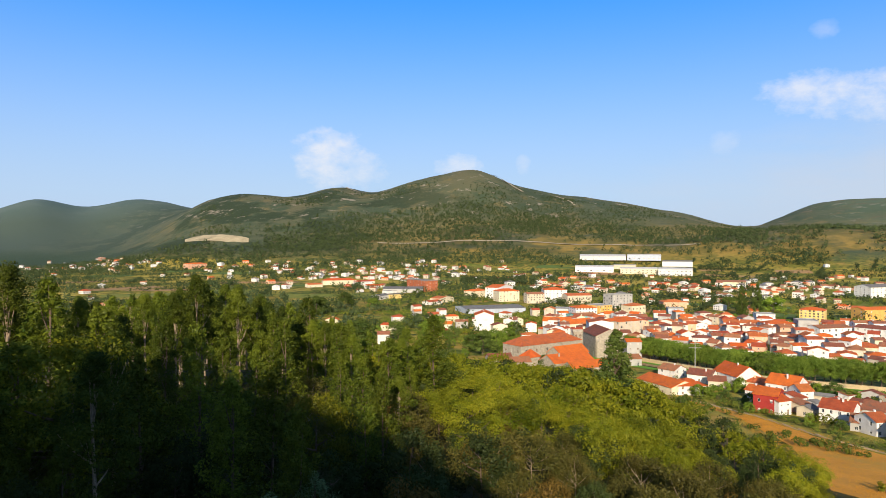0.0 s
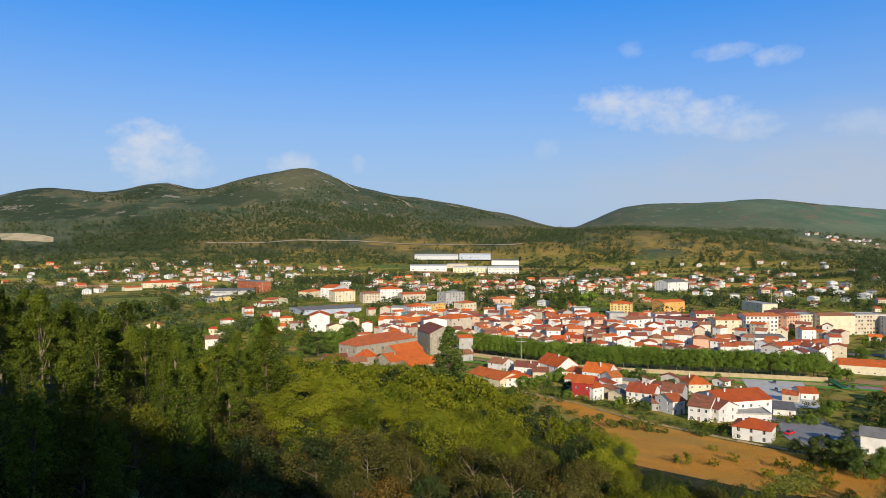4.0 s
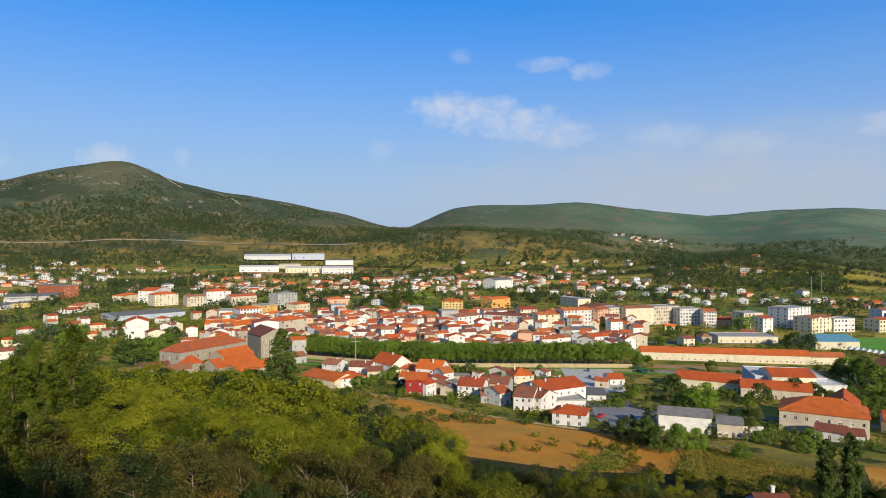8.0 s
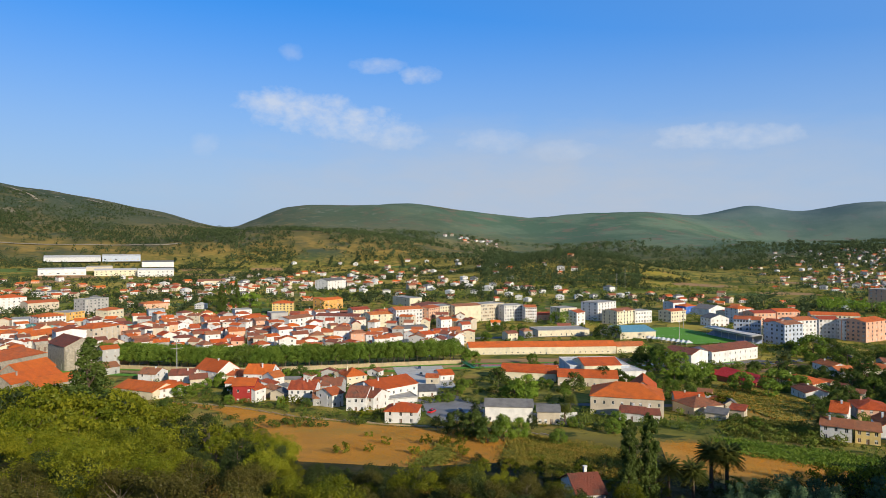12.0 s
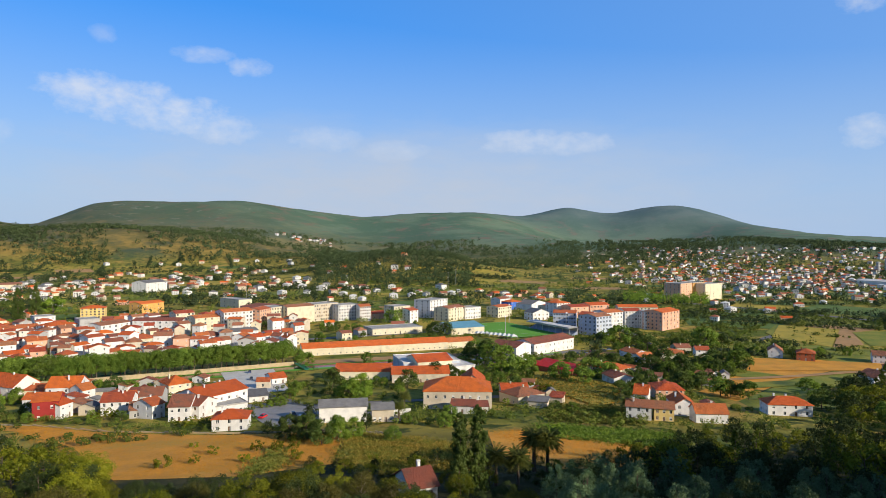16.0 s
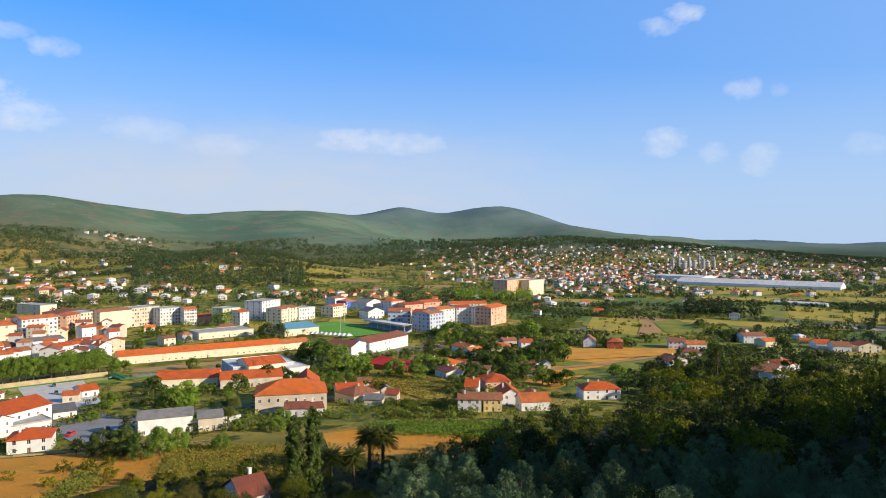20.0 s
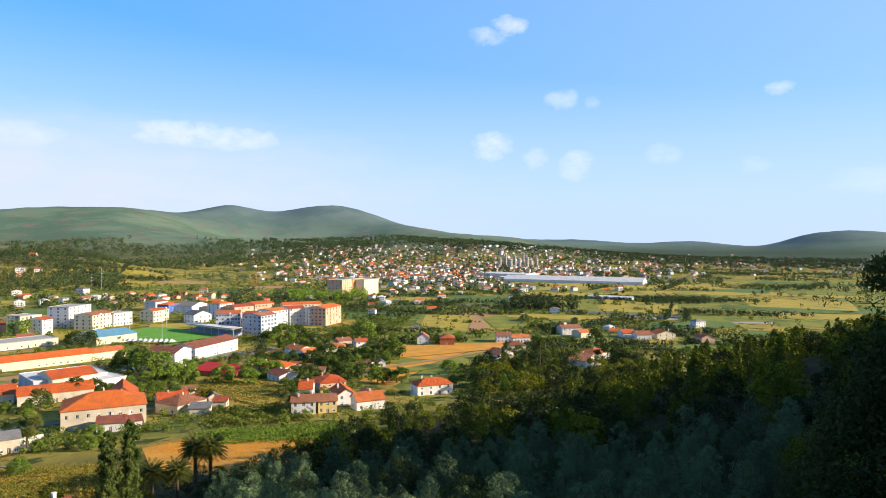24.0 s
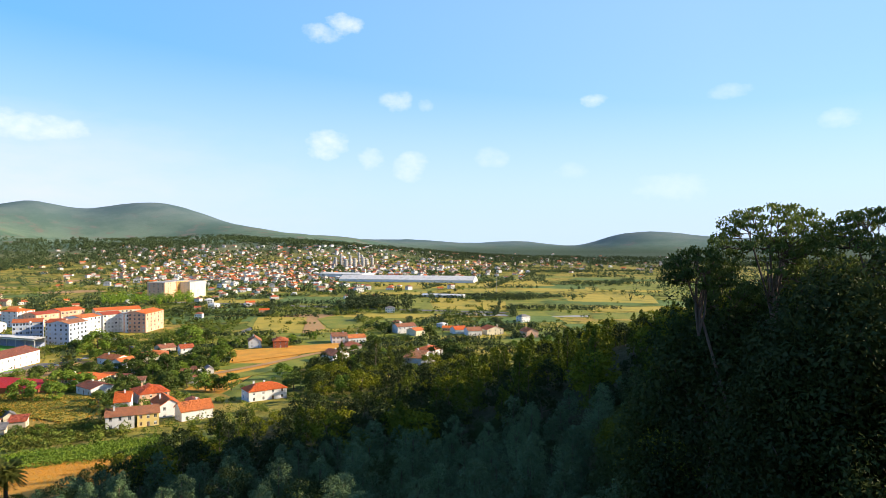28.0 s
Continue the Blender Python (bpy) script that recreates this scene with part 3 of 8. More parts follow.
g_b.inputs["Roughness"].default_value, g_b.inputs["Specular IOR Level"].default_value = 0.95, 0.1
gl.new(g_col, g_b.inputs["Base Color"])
g_bump = gn.new("ShaderNodeBump")
g_bump.inputs["Distance"].default_value = 3.0
gl.new(g_noise(0.05, 8, 0.7), g_bump.inputs["Height"])
gl.new(g_bump.outputs[0], g_b.inputs["Normal"])
gl.new(g_b.outputs[0], gn.new("ShaderNodeOutputMaterial").inputs[0])
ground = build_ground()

# ---- trees ----
def clumps_cone(h, spread, count, start=0.12, power=0.8):
    out = []
    for k in range(count):
        f = start + (1 - start) * (k + rng.uniform(0, 1)) / count
        rad = spread * (1 - f) ** power + 0.25
        a = rng.uniform(0, 6.283)
        d = rad * rng.uniform(0.35, 1.0)
        s = rng.uniform(0.55, 1.0) * (0.35 + 0.28 * spread * (1.15 - f))
        out.append((d * math.cos(a), d * math.sin(a), f * h, s, s, s * rng.uniform(0.8, 1.5)))
    return out


def clumps_dome(h, spread, count, base=0.3, flat=0.75):
    out = []
    for k in range(count):
        a, u = rng.uniform(0, 6.283), rng.uniform(-0.35, 1.0)
        c = math.sqrt(1 - min(1, u * u)) if u > 0 else rng.uniform(0.75, 1.0)
        d = spread * c * rng.uniform(0.7, 1.0)
        mid = h * (base + (1 - base) * 0.42)
        z = mid + u * (h - mid) * rng.uniform(0.8, 1.0)
        s = spread * rng.uniform(0.2, 0.36)
        out.append((d * math.cos(a), d * math.sin(a), z, s, s, s * flat))
    return out


def clumps_top(h, spread, count, base=0.5):
    """The open, layered head of an old eucalyptus."""
    out = []
    for k in range(count):
        f = base + (1 - base) * rng.uniform(0, 1) ** 0.7
        rad = spread * math.sin(math.pi * min(1, (f - base) / (1 - base) * 0.8 + 0.22)) * rng.uniform(0.2, 1.0)
        a = rng.uniform(0, 6.283)
        s = rng.uniform(0.5, 1.05)
        out.append((rad * math.cos(a), rad * math.sin(a), f * h, s * 1.2, s * 1.2, s * 0.75))
    return out


def crown_mesh(name, clumps, per, size, mat, droop=0.3, long=1.7, shell=0.45):
    """Leaves in rounded clumps, facing outwards, so that each clump has a lit side and a dark underside."""
    pts, out = [], []
    for c in clumps:
        q = blob_points(max(6, int(per * (c[3] ** 1.3 if c[3] > 0.6 else 0.6))), c[:3], c[3:], shell)
        d = (q - np.asarray(c[:3])) / np.asarray(c[3:])
        pts.append(q)
        out.append(d / (np.linalg.norm(d, axis=1)[:, None] + 1e-9) + np.array((0, 0, 0.15)))
    return quads_mesh(name, leaves(np.concatenate(pts), size, droop, long, np.concatenate(out)), mat)


def trunk_mesh(name, h, r, mat, clumps=(), lean=0.03, limbs=8, stem=0.9):
    s = Shape()
    a = rng.uniform(0, 6.283)
    line = [(math.cos(a) * lean * h * f * f + 0.06 * r * math.sin(9 * f), math.sin(a) * lean * h * f * f, -1.5 + (h * stem + 1.5) * f) for f in (0, 0.25, 0.5, 0.75, 1)]
    s.tube(line, [r * 1.25, r, r * 0.75, r * 0.5, r * 0.16], 7)
    picks = list(clumps)
    rng.shuffle(picks)
    for c in picks[:limbs]:
        f = min(0.9, max(0.2, (c[2] * 0.72 + 1.5) / (h * stem + 1.5)))
        x = np.interp(f, (0, 0.25, 0.5, 0.75, 1), [p[0] for p in line])
        y = np.interp(f, (0, 0.25, 0.5, 0.75, 1), [p[1] for p in line])
        z = -1.5 + (h * stem + 1.5) * f
        mid = ((x + c[0]) / 2, (y + c[1]) / 2, (z + c[2]) / 2 - 0.06 * h * 0.3)
        k = len(s.v)
        s.tube([(x, y, z), mid, tuple(c[:3])], [r * 0.42, r * 0.28, r * 0.08], 5)
        ring = 7 * min(3, int(f * 4))
        s.f.append((ring, ring + 1, k))
        s.s.append(0)
    return s.mesh(name, mat, smooth=True)


KINDS = {}


def tree_kind(key, name, h, clumps, per, size, leaf, bark, r, label, category="tree", droop=0.3, long=1.7, limbs=8, stem=0.9, shell=0.45):
    crown = crown_mesh("crown", clumps, per, size, leaf, droop, long, shell)
    trunk = trunk_mesh("trunk", h, r, bark, clumps, limbs=limbs, stem=stem)
    KINDS.setdefault(key, []).append((name, h, trunk, crown, label, category))


for _ in range(3):
    for tag, few, big in (("", 3.2, 0.48), ("_l", 0.46, 1.25)):
        tree_kind("young" + tag, "eucalyptus", 12, clumps_cone(12, 2.7, 84, 0.08, 0.7), 40 * few, 0.3 * big, L_EUC, M_BARK_DARK, 0.12, "slender young eucalyptus with yellow-green leaves on the slope", limbs=8)
        tree_kind("tall" + tag, "eucalyptus", 20, clumps_top(20, 4.4, 90, 0.36), 40 * few, 0.36 * big, L_EUC, M_BARK, 0.24, "tall eucalyptus with a bare pale trunk and high crown", limbs=10)
        tree_kind("oak" + tag, "oak", 9, clumps_dome(9, 4.6, 44, 0.1, 0.62), 42 * few, 0.33 * big, L_OAK, M_BARK_DARK, 0.22, "broad round-headed oak with yellow-green leaves", limbs=5, stem=0.7)
        tree_kind("olive" + tag, "willow", 8, clumps_dome(8, 3.6, 54, 0.05, 1.0), 38 * min(few, 2.4), 0.28 * max(big, 0.58), L_OLIVE, M_BARK, 0.12, "bushy olive-brown tree with bare pale twigs showing", limbs=14, stem=0.75)
        tree_kind("rust" + tag, "hawthorn", 6, clumps_dome(6, 3.0, 44, 0.03, 1.0), 36 * min(few, 2.4), 0.27 * max(big, 0.58), L_RUST, M_BARK, 0.1, "dry rust-brown bush with pale twigs on the slope", "bush", limbs=14, stem=0.75)
        tree_kind("dark" + tag, "laurel", 8, clumps_dome(8, 3.4, 52, 0.05, 0.9), 38 * min(few, 2.4), 0.32 * max(big, 0.55), L_DARK, M_BARK_DARK, 0.16, "dense dark green broadleaf tree on the slope", limbs=4, stem=0.7)
        tree_kind("acacia" + tag, "acacia", 8, clumps_cone(8, 3.0, 78, 0.05, 0.42), 42 * min(few, 2.2), 0.26 * max(big, 0.55), L_ACACIA, M_BARK_DARK, 0.1, "feathery grey-green acacia in deep shade", droop=0.0, limbs=5)
for _ in range(2):
    tree_kind("shade", "laurel", 20, clumps_dome(20, 5.0, 130, 0.02, 1.0), 110, 0.17, L_DARK, M_BARK_DARK, 0.3, "tall dark leafy tree in deep shade", limbs=8, stem=0.75)
    for tag, few, big in (("", 1.0, 1.0), ("_l", 0.42, 1.5)):
        tree_kind("town" + tag, "garden_tree", 8, clumps_dome(8, 3.6, 36, 0.04, 0.85), 140 * few, 0.24 * big, L_PLANE, M_BARK_DARK, 0.2, "round green garden tree", limbs=5, stem=0.7, shell=0.6)
        tree_kind("bright" + tag, "garden_tree", 7, clumps_dome(7, 3.2, 32, 0.03, 0.85), 140 * few, 0.23 * big, L_BRIGHT, M_BARK_DARK, 0.18, "bright green leafy garden tree", limbs=4, stem=0.7, shell=0.6)
        tree_kind("gdark" + tag, "garden_tree", 8, clumps_dome(8, 3.4, 36, 0.02, 0.9), 140 * few, 0.24 * big, L_GARDEN, M_BARK_DARK, 0.2, "dark green garden tree among the houses", limbs=4, stem=0.7, shell=0.6)
    tree_kind("plane", "plane_tree", 9.5, clumps_dome(9.5, 4.5, 50, 0.2, 0.9), 140, 0.24, L_PLANE, M_BARK_DARK, 0.26, "pollarded plane tree in the riverside row", limbs=6, stem=0.6)
    tree_kind("bush", "bush", 2.6, clumps_dome(2.6, 1.7, 16, 0.0, 0.9), 46, 0.24, L_OAK, M_BARK_DARK, 0.06, "low green bush on the slope", "bush", limbs=3, stem=0.5)
    tree_kind("conifer", "cedar", 17, clumps_cone(17, 4.4, 120, 0.06, 0.8), 90, 0.3, L_GARDEN, M_BARK_DARK, 0.3, "tall dark conifer standing above the oak wood", limbs=6)
    tree_kind("cypress", "cypress", 13, clumps_cone(13, 1.5, 110, 0.02, 0.3), 150, 0.2, L_GARDEN, M_BARK_DARK, 0.16, "narrow dark green cypress standing by the cottage", droop=-1.2, limbs=0)


def palm_kind():
    h = 6.5
    s = Shape()
    fronds = []
    for k in range(72):
        a = k * 2.4
        rise = 1.75 - 2.6 * (k / 72) + rng.uniform(-0.2, 0.2)
        top = Vector((0, 0, h))
        d = Vector((math.cos(a), math.sin(a), 0))
        spine = []
        for f in np.linspace(0, 1, 9):
            spine.append(top + d * 3.4 * f * (1.0 - 0.2 * abs(rise)) + Vector((0, 0, rise * 2.3 * f - 1.5 * f * f)))
        side = d.cross(Vector((0, 0, 1)))
        for i in range(8):
            for sgn in (-1, 1):
                p, q = spine[i], spine[i + 1]
                for e in (0.0, 0.5):
                    b = p.lerp(q, e)
                    w = 0.9 * (1 - i / 11)
                    tip = b + side * sgn * w + d * 0.32 - Vector((0, 0, 0.25 * w))
                    fronds.append([b - d * 0.1, b + d * 0.26, tip, tip - d * 0.16])
    crown = quads_mesh("crown", np.array([[list(p) for p in q] for q in fronds]), L_PALM)
    s.tube([(0, 0, -1), (0.1, 0, h * 0.5), (0, 0, h)], [0.42, 0.34, 0.38], 9)
    KINDS.setdefault("palm", []).append(("palm", h + 1.5, s.mesh("trunk", M_BARK_DARK, smooth=True), crown, "date palm with a dense head of arching fronds", "palm"))


L_PALM = leaf_material("palm_fronds", (0.09, 0.12, 0.025), (0.24, 0.24, 0.055), 0.25)
palm_kind()


def tree(key, x, y, scale=1.0, group="", z=None, wide=1.0, label=""):
    if key in ("town", "bright", "gdark") and math.hypot(x, y) > 300:
        key += "_l"
    name, h, trunk, crown, text, category = KINDS[key][int(rng.integers(len(KINDS[key])))]
    if z is None:
        z = ground_z(x, y) - (0.14 * h * scale if name == "garden_tree" else 0.0)
    root = thing(name, Matrix.Translation((x, y, z)) @ Matrix.Rotation(rng.uniform(0, 6.283), 4, "Z") @ Matrix.Diagonal((scale * wide, scale * wide, scale, 1)), label or text, category, group)
    part("trunk", trunk, None, root)
    part("crown", crown, None, root)
    return root


# top elevation of the near woods from the viewpoint, by bearing; trees are sized to fit the camera's view
CANOPY_AZ = [-132.8, -126.8, -122.0, -118.6, -114.2, -109.6, -103.8, -99.9, -95.1, -90.3, -86.9, -81.3, -75.6, -67.8, -63.9, -60.1, -54.1, -48.5, -43.6, -43.3, -39.7, -34.4, -31.4, -28.6, -26.9, -23.3, -19.5, -16.4, -12.3, -8.5, -5.6, -2.2, 0.7, 4.1, 7.9, 10.8, 13.6, 17.2, 21.1, 25.2, 30.2, 33.7]
CANOPY_EL = [-0.8, -1.8, -3.4, -4.6, -6.2, -7.0, -8.6, -10.2, -11.4, -12.9, -12.1, -13.1, -15.0, -17.3, -19.2, -20.2, -19.7, -18.3, -17.2, -16.8, -17.7, -17.7, -16.9, -15.3, -14.7, -13.4, -12.0, -10.9, -10.1, -9.9, -9.3, -8.6, -6.2, -7.5, -6.6, -4.9, -4.6, -3.4, -2.5, -2.1, -1.6, -1.0]


# tree-free circles round houses at the foot of the slope and before them, to fit the camera's view
KEEP_CLEAR = [(107, 77, 7), (351, -43, 16), (384, -53, 14), (459, -85, 13), (431, 1, 13), (380, -30, 13), (244, 27, 16), (396, -93, 13), (262, 78, 15), (246, 73, 13), (232, 69, 11), (252, 62, 14), (268, 66, 12), (262, 45, 12), (258, 22, 13)]
FAR_TREES = []


def near_wood(az0, az1, r0, r1, step, kinds, lo, hi, group, seed, cap=True, floor=0.4, edge=0.0, drop=0.0):
    """Trees on the slope below the viewpoint, in a jittered grid."""
    gen = random.Random(seed)
    r = r0
    while r < r1:
        n = max(1, int(abs(az1 - az0) * math.pi / 180 * r / step))
        for k in range(n):
            az = az0 + (az1 - az0) * (k + gen.uniform(0.1, 0.9)) / n
            rr = r + gen.uniform(-0.45, 0.45) * step
            x, y = polar(az, rr)
            key = gen.choice(kinds)
            size = gen.uniform(lo, hi)
            h = KINDS[key][0][1]
            if cap:
                el = float(np.interp(az, CANOPY_AZ, CANOPY_EL)) - gen.uniform(0.0, 1.0) * (1.0 + edge) - drop * max(0.0, 125.0 - rr)
                room = 78 + rr * math.tan(radians(el)) - ground_z(x, y)
                size = min(size, room / h)
            if size < floor or (any((x - a) ** 2 + (y - b) ** 2 < c * c for a, b, c in KEEP_CLEAR)):
                continue
            if rr > 142 and key + "_l" in KINDS:
                FAR_TREES.append((key + "_l", x, y, size))
            else:
                tree(key, x, y, size, group)
        r += step


near_wood(39, 1, 122, 320, 10.0, ["tall", "tall", "young", "tall"], 0.8, 1.15, "eucalyptus wood on the slope", 11, edge=1.2)
near_wood(40, 4, 74, 124, 9.0, ["dark", "dark", "olive", "young", "dark"], 0.6, 1.05, "young eucalyptus wood on the slope", 12, drop=0.07, edge=1.5)
near_wood(37, 2, 64, 126, 13.5, ["young", "young", "tall", "young"], 1.0, 1.6, "young eucalyptus that rise over the undergrowth", 29, drop=0.06, edge=2.0)
near_wood(40, 6, 40, 78, 8.5, ["dark", "acacia", "dark"], 0.5, 1.0, "dark undergrowth on the slope", 26, drop=0.13, edge=1.5)
near_wood(6, -21, 100, 335, 8.0, ["oak", "oak", "oak", "oak", "dark", "rust"], 0.75, 1.25, "oak wood on the slope", 13)
near_wood(-1, -18, 205, 335, 8.5, ["oak", "oak", "oak", "dark"], 1.25, 1.9, "oak wood on the slope", 28, edge=-0.4)
near_wood(5, -62, 56, 105, 6.8, ["olive", "olive", "dark", "olive", "rust"], 0.7, 1.2, "scrub wood on the slope", 14, drop=0.085)
near_wood(-20, -31, 105, 215, 7.5, ["oak", "dark", "oak"], 0.5, 1.1, "scrub wood on the slope", 15)
near_wood(-31, -46, 105, 128, 7.5, ["dark", "olive", "oak"], 0.35, 0.9, "scrub wood on the slope", 21, floor=0.3)
near_wood(-24, -64, 82, 130, 6.5, ["dark", "olive", "oak", "dark"], 0.35, 1.0, "dark scrub at the foot of the meadow", 27, floor=0.22)
near_wood(-45, -67, 128, 168, 6.5, ["dark", "olive", "bush", "oak"], 0.3, 0.6, "scrub below the vines", 30, cap=False, floor=0.1)
near_wood(-66, -116, 62, 150, 6.6, ["acacia", "acacia", "acacia", "acacia", "acacia", "dark"], 0.7, 1.25, "acacia thicket on the slope", 16)
near_wood(-70, -100, 150, 275, 8.5, ["oak", "dark", "dark", "young", "dark"], 0.6, 1.2, "mixed wood on the slope", 17)
near_wood(-98, -140, 150, 340, 10.0, ["oak", "young", "dark", "young"], 0.8, 1.4, "mixed wood on the slope", 18)
near_wood(-88, -102, 285, 410, 10.5, ["oak", "dark", "dark"], 0.8, 1.3, "trees at the foot of the slope", 25, cap=False)
near_wood(-114, -142, 56, 150, 9.0, ["dark", "acacia", "oak"], 0.8, 1.3, "mixed wood on the slope", 19)
# next three: unseen trees behind the viewpoint, added to shade the near slope
near_wood(-172, -275, 18, 30, 7.5, ["dark_l"], 1.8, 2.3, "trees behind the viewpoint", 23, cap=False)
near_wood(-178, -298, 32, 95, 10.0, ["dark_l", "dark_l", "oak_l"], 2.0, 2.7, "trees behind the viewpoint", 20, cap=False)
near_wood(-139, -168, 95, 290, 12.0, ["tall_l", "dark_l"], 0.6, 0.8, "trees behind the viewpoint", 22, cap=False)
near_wood(-119.5, -144, 34, 66, 6.4, ["shade"], 0.7, 1.3, "shaded wood below the viewpoint", 24)


def grand_tree(x, y, top, spread, seed, deep=0.62, tips=54, fork=0.0, lean=0.0, aside=(0.0, 0.0)):
    """An old eucalyptus: a trunk, limbs that fork and fork again, and leaf tufts at their tips over an open dome."""
    g4 = np.random.default_rng(seed)
    z0 = ground_z(x, y)
    h = top - z0
    root = thing("eucalyptus", Matrix.Translation((x, y, z0)), "tall old eucalyptus with forked limbs and an open umbrella crown", "tree", "tall eucalyptus group")
    s = Shape()
    f0 = h - spread * (1.75 + fork)
    mid = Vector((aside[0], aside[1], 0))
    s.tube([(0, 0, -1.5), (0.15 + aside[0] * 0.1, 0.1 + aside[1] * 0.1, f0 * 0.55), (aside[0], aside[1], f0)], [0.32, 0.22, 0.14] if not any(aside) else [0.16, 0.13, 0.08], 9)
    side = Vector((y, -x, 0)).normalized() * lean
    high = spread * deep
    ends = []
    for k in range(tips):
        u = (k + 0.5) / tips
        a = k * 2.39996 + g4.uniform(-0.25, 0.25)
        w = 1 - 1.12 * u
        rad = spread * math.sqrt(max(0.0, 1 - w * w)) * g4.uniform(0.82, 1.0)
        ends.append(Vector((rad * math.cos(a), rad * math.sin(a), h - high + w * high * 0.95 - 0.3)) + side * spread + mid)
    for _ in range(tips // 3):
        a, d = g4.uniform(0, 6.283), spread * g4.uniform(0.3, 0.75)
        ends.append(Vector((d * math.cos(a), d * math.sin(a), h - high * g4.uniform(0.9, 1.7))) + side * spread + mid)
    base = Vector((0, 0, f0)) + mid
    nodes = []
    for k in range(6):
        a = k * 1.047 + g4.uniform(-0.3, 0.3)
        d = spread * (0.3 if k % 2 else 0.16)
        nodes.append(Vector((d * math.cos(a), d * math.sin(a), f0 + (h - high - f0) * g4.uniform(0.62, 0.95))) + side * spread * 0.6 + mid)

    def limb(p, q, r0, r1, n):
        bend = (p + q) / 2 + Vector((g4.normal(0, 0.12), g4.normal(0, 0.12), -0.05 * (q - p).length))
        k = len(s.v)
        s.tube([p, bend, q], [r0, (r0 + r1) / 2, r1], n)
        s.f.append((18, 19, k))
        s.s.append(0)

    for q in nodes:
        start = base - Vector((0, 0, g4.uniform(0.0, 2.0)))
        limb(start, q, 0.085, 0.055, 6)
    tufts = []
    subs = []
    for e in ends:
        flat = Vector((e.x, e.y, e.z))
        near = min(nodes, key=lambda c: (c - flat).length + g4.uniform(0, 0.4))
        m = near.lerp(e, 0.55) + Vector((g4.normal(0, 0.2), g4.normal(0, 0.2), -0.15))
        best = [c for c in subs if (c - m).length < spread * 0.2]
        if best:
            m = best[0]
        else:
            limb(near, m, 0.05, 0.032, 5)
            subs.append(m)
        limb(m, e, 0.04, 0.015, 4)
        tufts.append((e.x, e.y, e.z, g4.uniform(0.5, 0.85)))
        for _ in range(1):
            o = e.lerp(m, g4.uniform(0.1, 0.5)) + Vector((g4.normal(0, 0.4), g4.normal(0, 0.4), g4.normal(0, 0.22)))
            tufts.append((o.x, o.y, o.z, g4.uniform(0.3, 0.6)))
    trunk = s.mesh("trunk", M_BARK_DARK, smooth=True)
    pts = np.concatenate([blob_points(int(62 * r), (a, b, c), (r * 0.95, r * 0.95, r * 0.36), 0.1) for a, b, c, r in tufts])
    part("trunk", trunk, None, root)
    part("crown", quads_mesh("crown", leaves(pts, 0.13, 1.3, 2.6), L_GRAND), None, root)


STAND = [(20.4, 135, -2.6, "tall", 1), (19.7, 141, -3.2, "tall", .9), (17.0, 136, -4.0, "tall", .9), (15.6, 131, -4.5, "tall", .9), (18.1, 150, -3.4, "tall", 1), (21.6, 139, -3.6, "tall", .9), (30.7, 112, -2.7, "young", 1.2), (27.2, 100, -4.9, "young", 1.1), (29.4, 84, -7.3, "oak", 1), (24.4, 76, -9.1, "young", 1.2), (25.8, 105, -5.5, "young", 1), (14.5, 68, -10.4, "young", 1.25), (17.6, 66, -11.0, "young", 1.1), (10.8, 78, -12.6, "oak", .7), (11.5, 140, -4.6, "young", 1.3), (32.7, 88, -7.2, "young", 1.4), (13.6, 128, -5.3, "tall", .9), (8.9, 120, -6.8, "young", 1.2), (4.6, 118, -8.1, "young", 1.3), (7.0, 92, -9.9, "young", 1.2), (23.2, 118, -7.0, "young", 1), (33.1, 120, -1.5, "tall", 1), (0.7, 125, -6.2, "young", 1.2)]
L_GRAND = leaf_material("dark_eucalyptus_leaves", (0.045, 0.075, 0.018), (0.13, 0.165, 0.035), 0.3)
for az, r, top, spread, seed, deep, tips, lean in ((-125.6, 47, 80.7, 3.9, 3, 0.72, 60, 0.0), (-120.2, 46, 77.9, 2.4, 4, 0.8, 34, 0.25), (-132.4, 46, 80.2, 3.4, 5, 0.6, 50, 0.0), (-128.8, 52, 77.6, 3.4, 6, 0.6, 44, 0.0), (-122.6, 52, 75.4, 3.0, 7, 0.6, 40, 0.0), (-137, 47, 80.2, 3.6, 8, 0.6, 40, 0.0)):
    x, y = polar(az, r)
    if lean:
        base_x, base_y = polar(-124.0, 47.5)
        grand_tree(base_x, base_y, top, spread, seed, deep, tips, aside=(x - base_x, y - base_y))
    else:
        grand_tree(x, y, top, spread, seed, deep, tips)
# eucalyptus that stand out of the wood, tall with bare stems or bushy to the ground
for az, r, el, key, wide in STAND:
    x, y = polar(az, r)
    tree(key, x, y, (78 + r * math.tan(radians(el)) - ground_z(x, y)) / KINDS[key][0][1], "eucalyptus that stand out of the wood", wide=wide)
x, y = polar(-14.6, 255)
tree("conifer", x, y, 1.85, wide=1.35)
for x, y, s in ((116, 72, 1.15), (121.5, 70.5, 1.35), (119, 73.5, 1.25)):
    tree("cypress", x, y, s, "group of cypresses", wide=0.95)
for x, y, s in ((128, 70, 1.0), (131, 66, 0.95), (147.5, 70, 1.25), (150, 67.5, 1.2), (254, 81, 0.9), (112, 83, 0.55), (441, 163, 0.9), (216, 160, 0.9), (199, 150, 0.8)):
    tree("palm", x, y, s, "date palms")


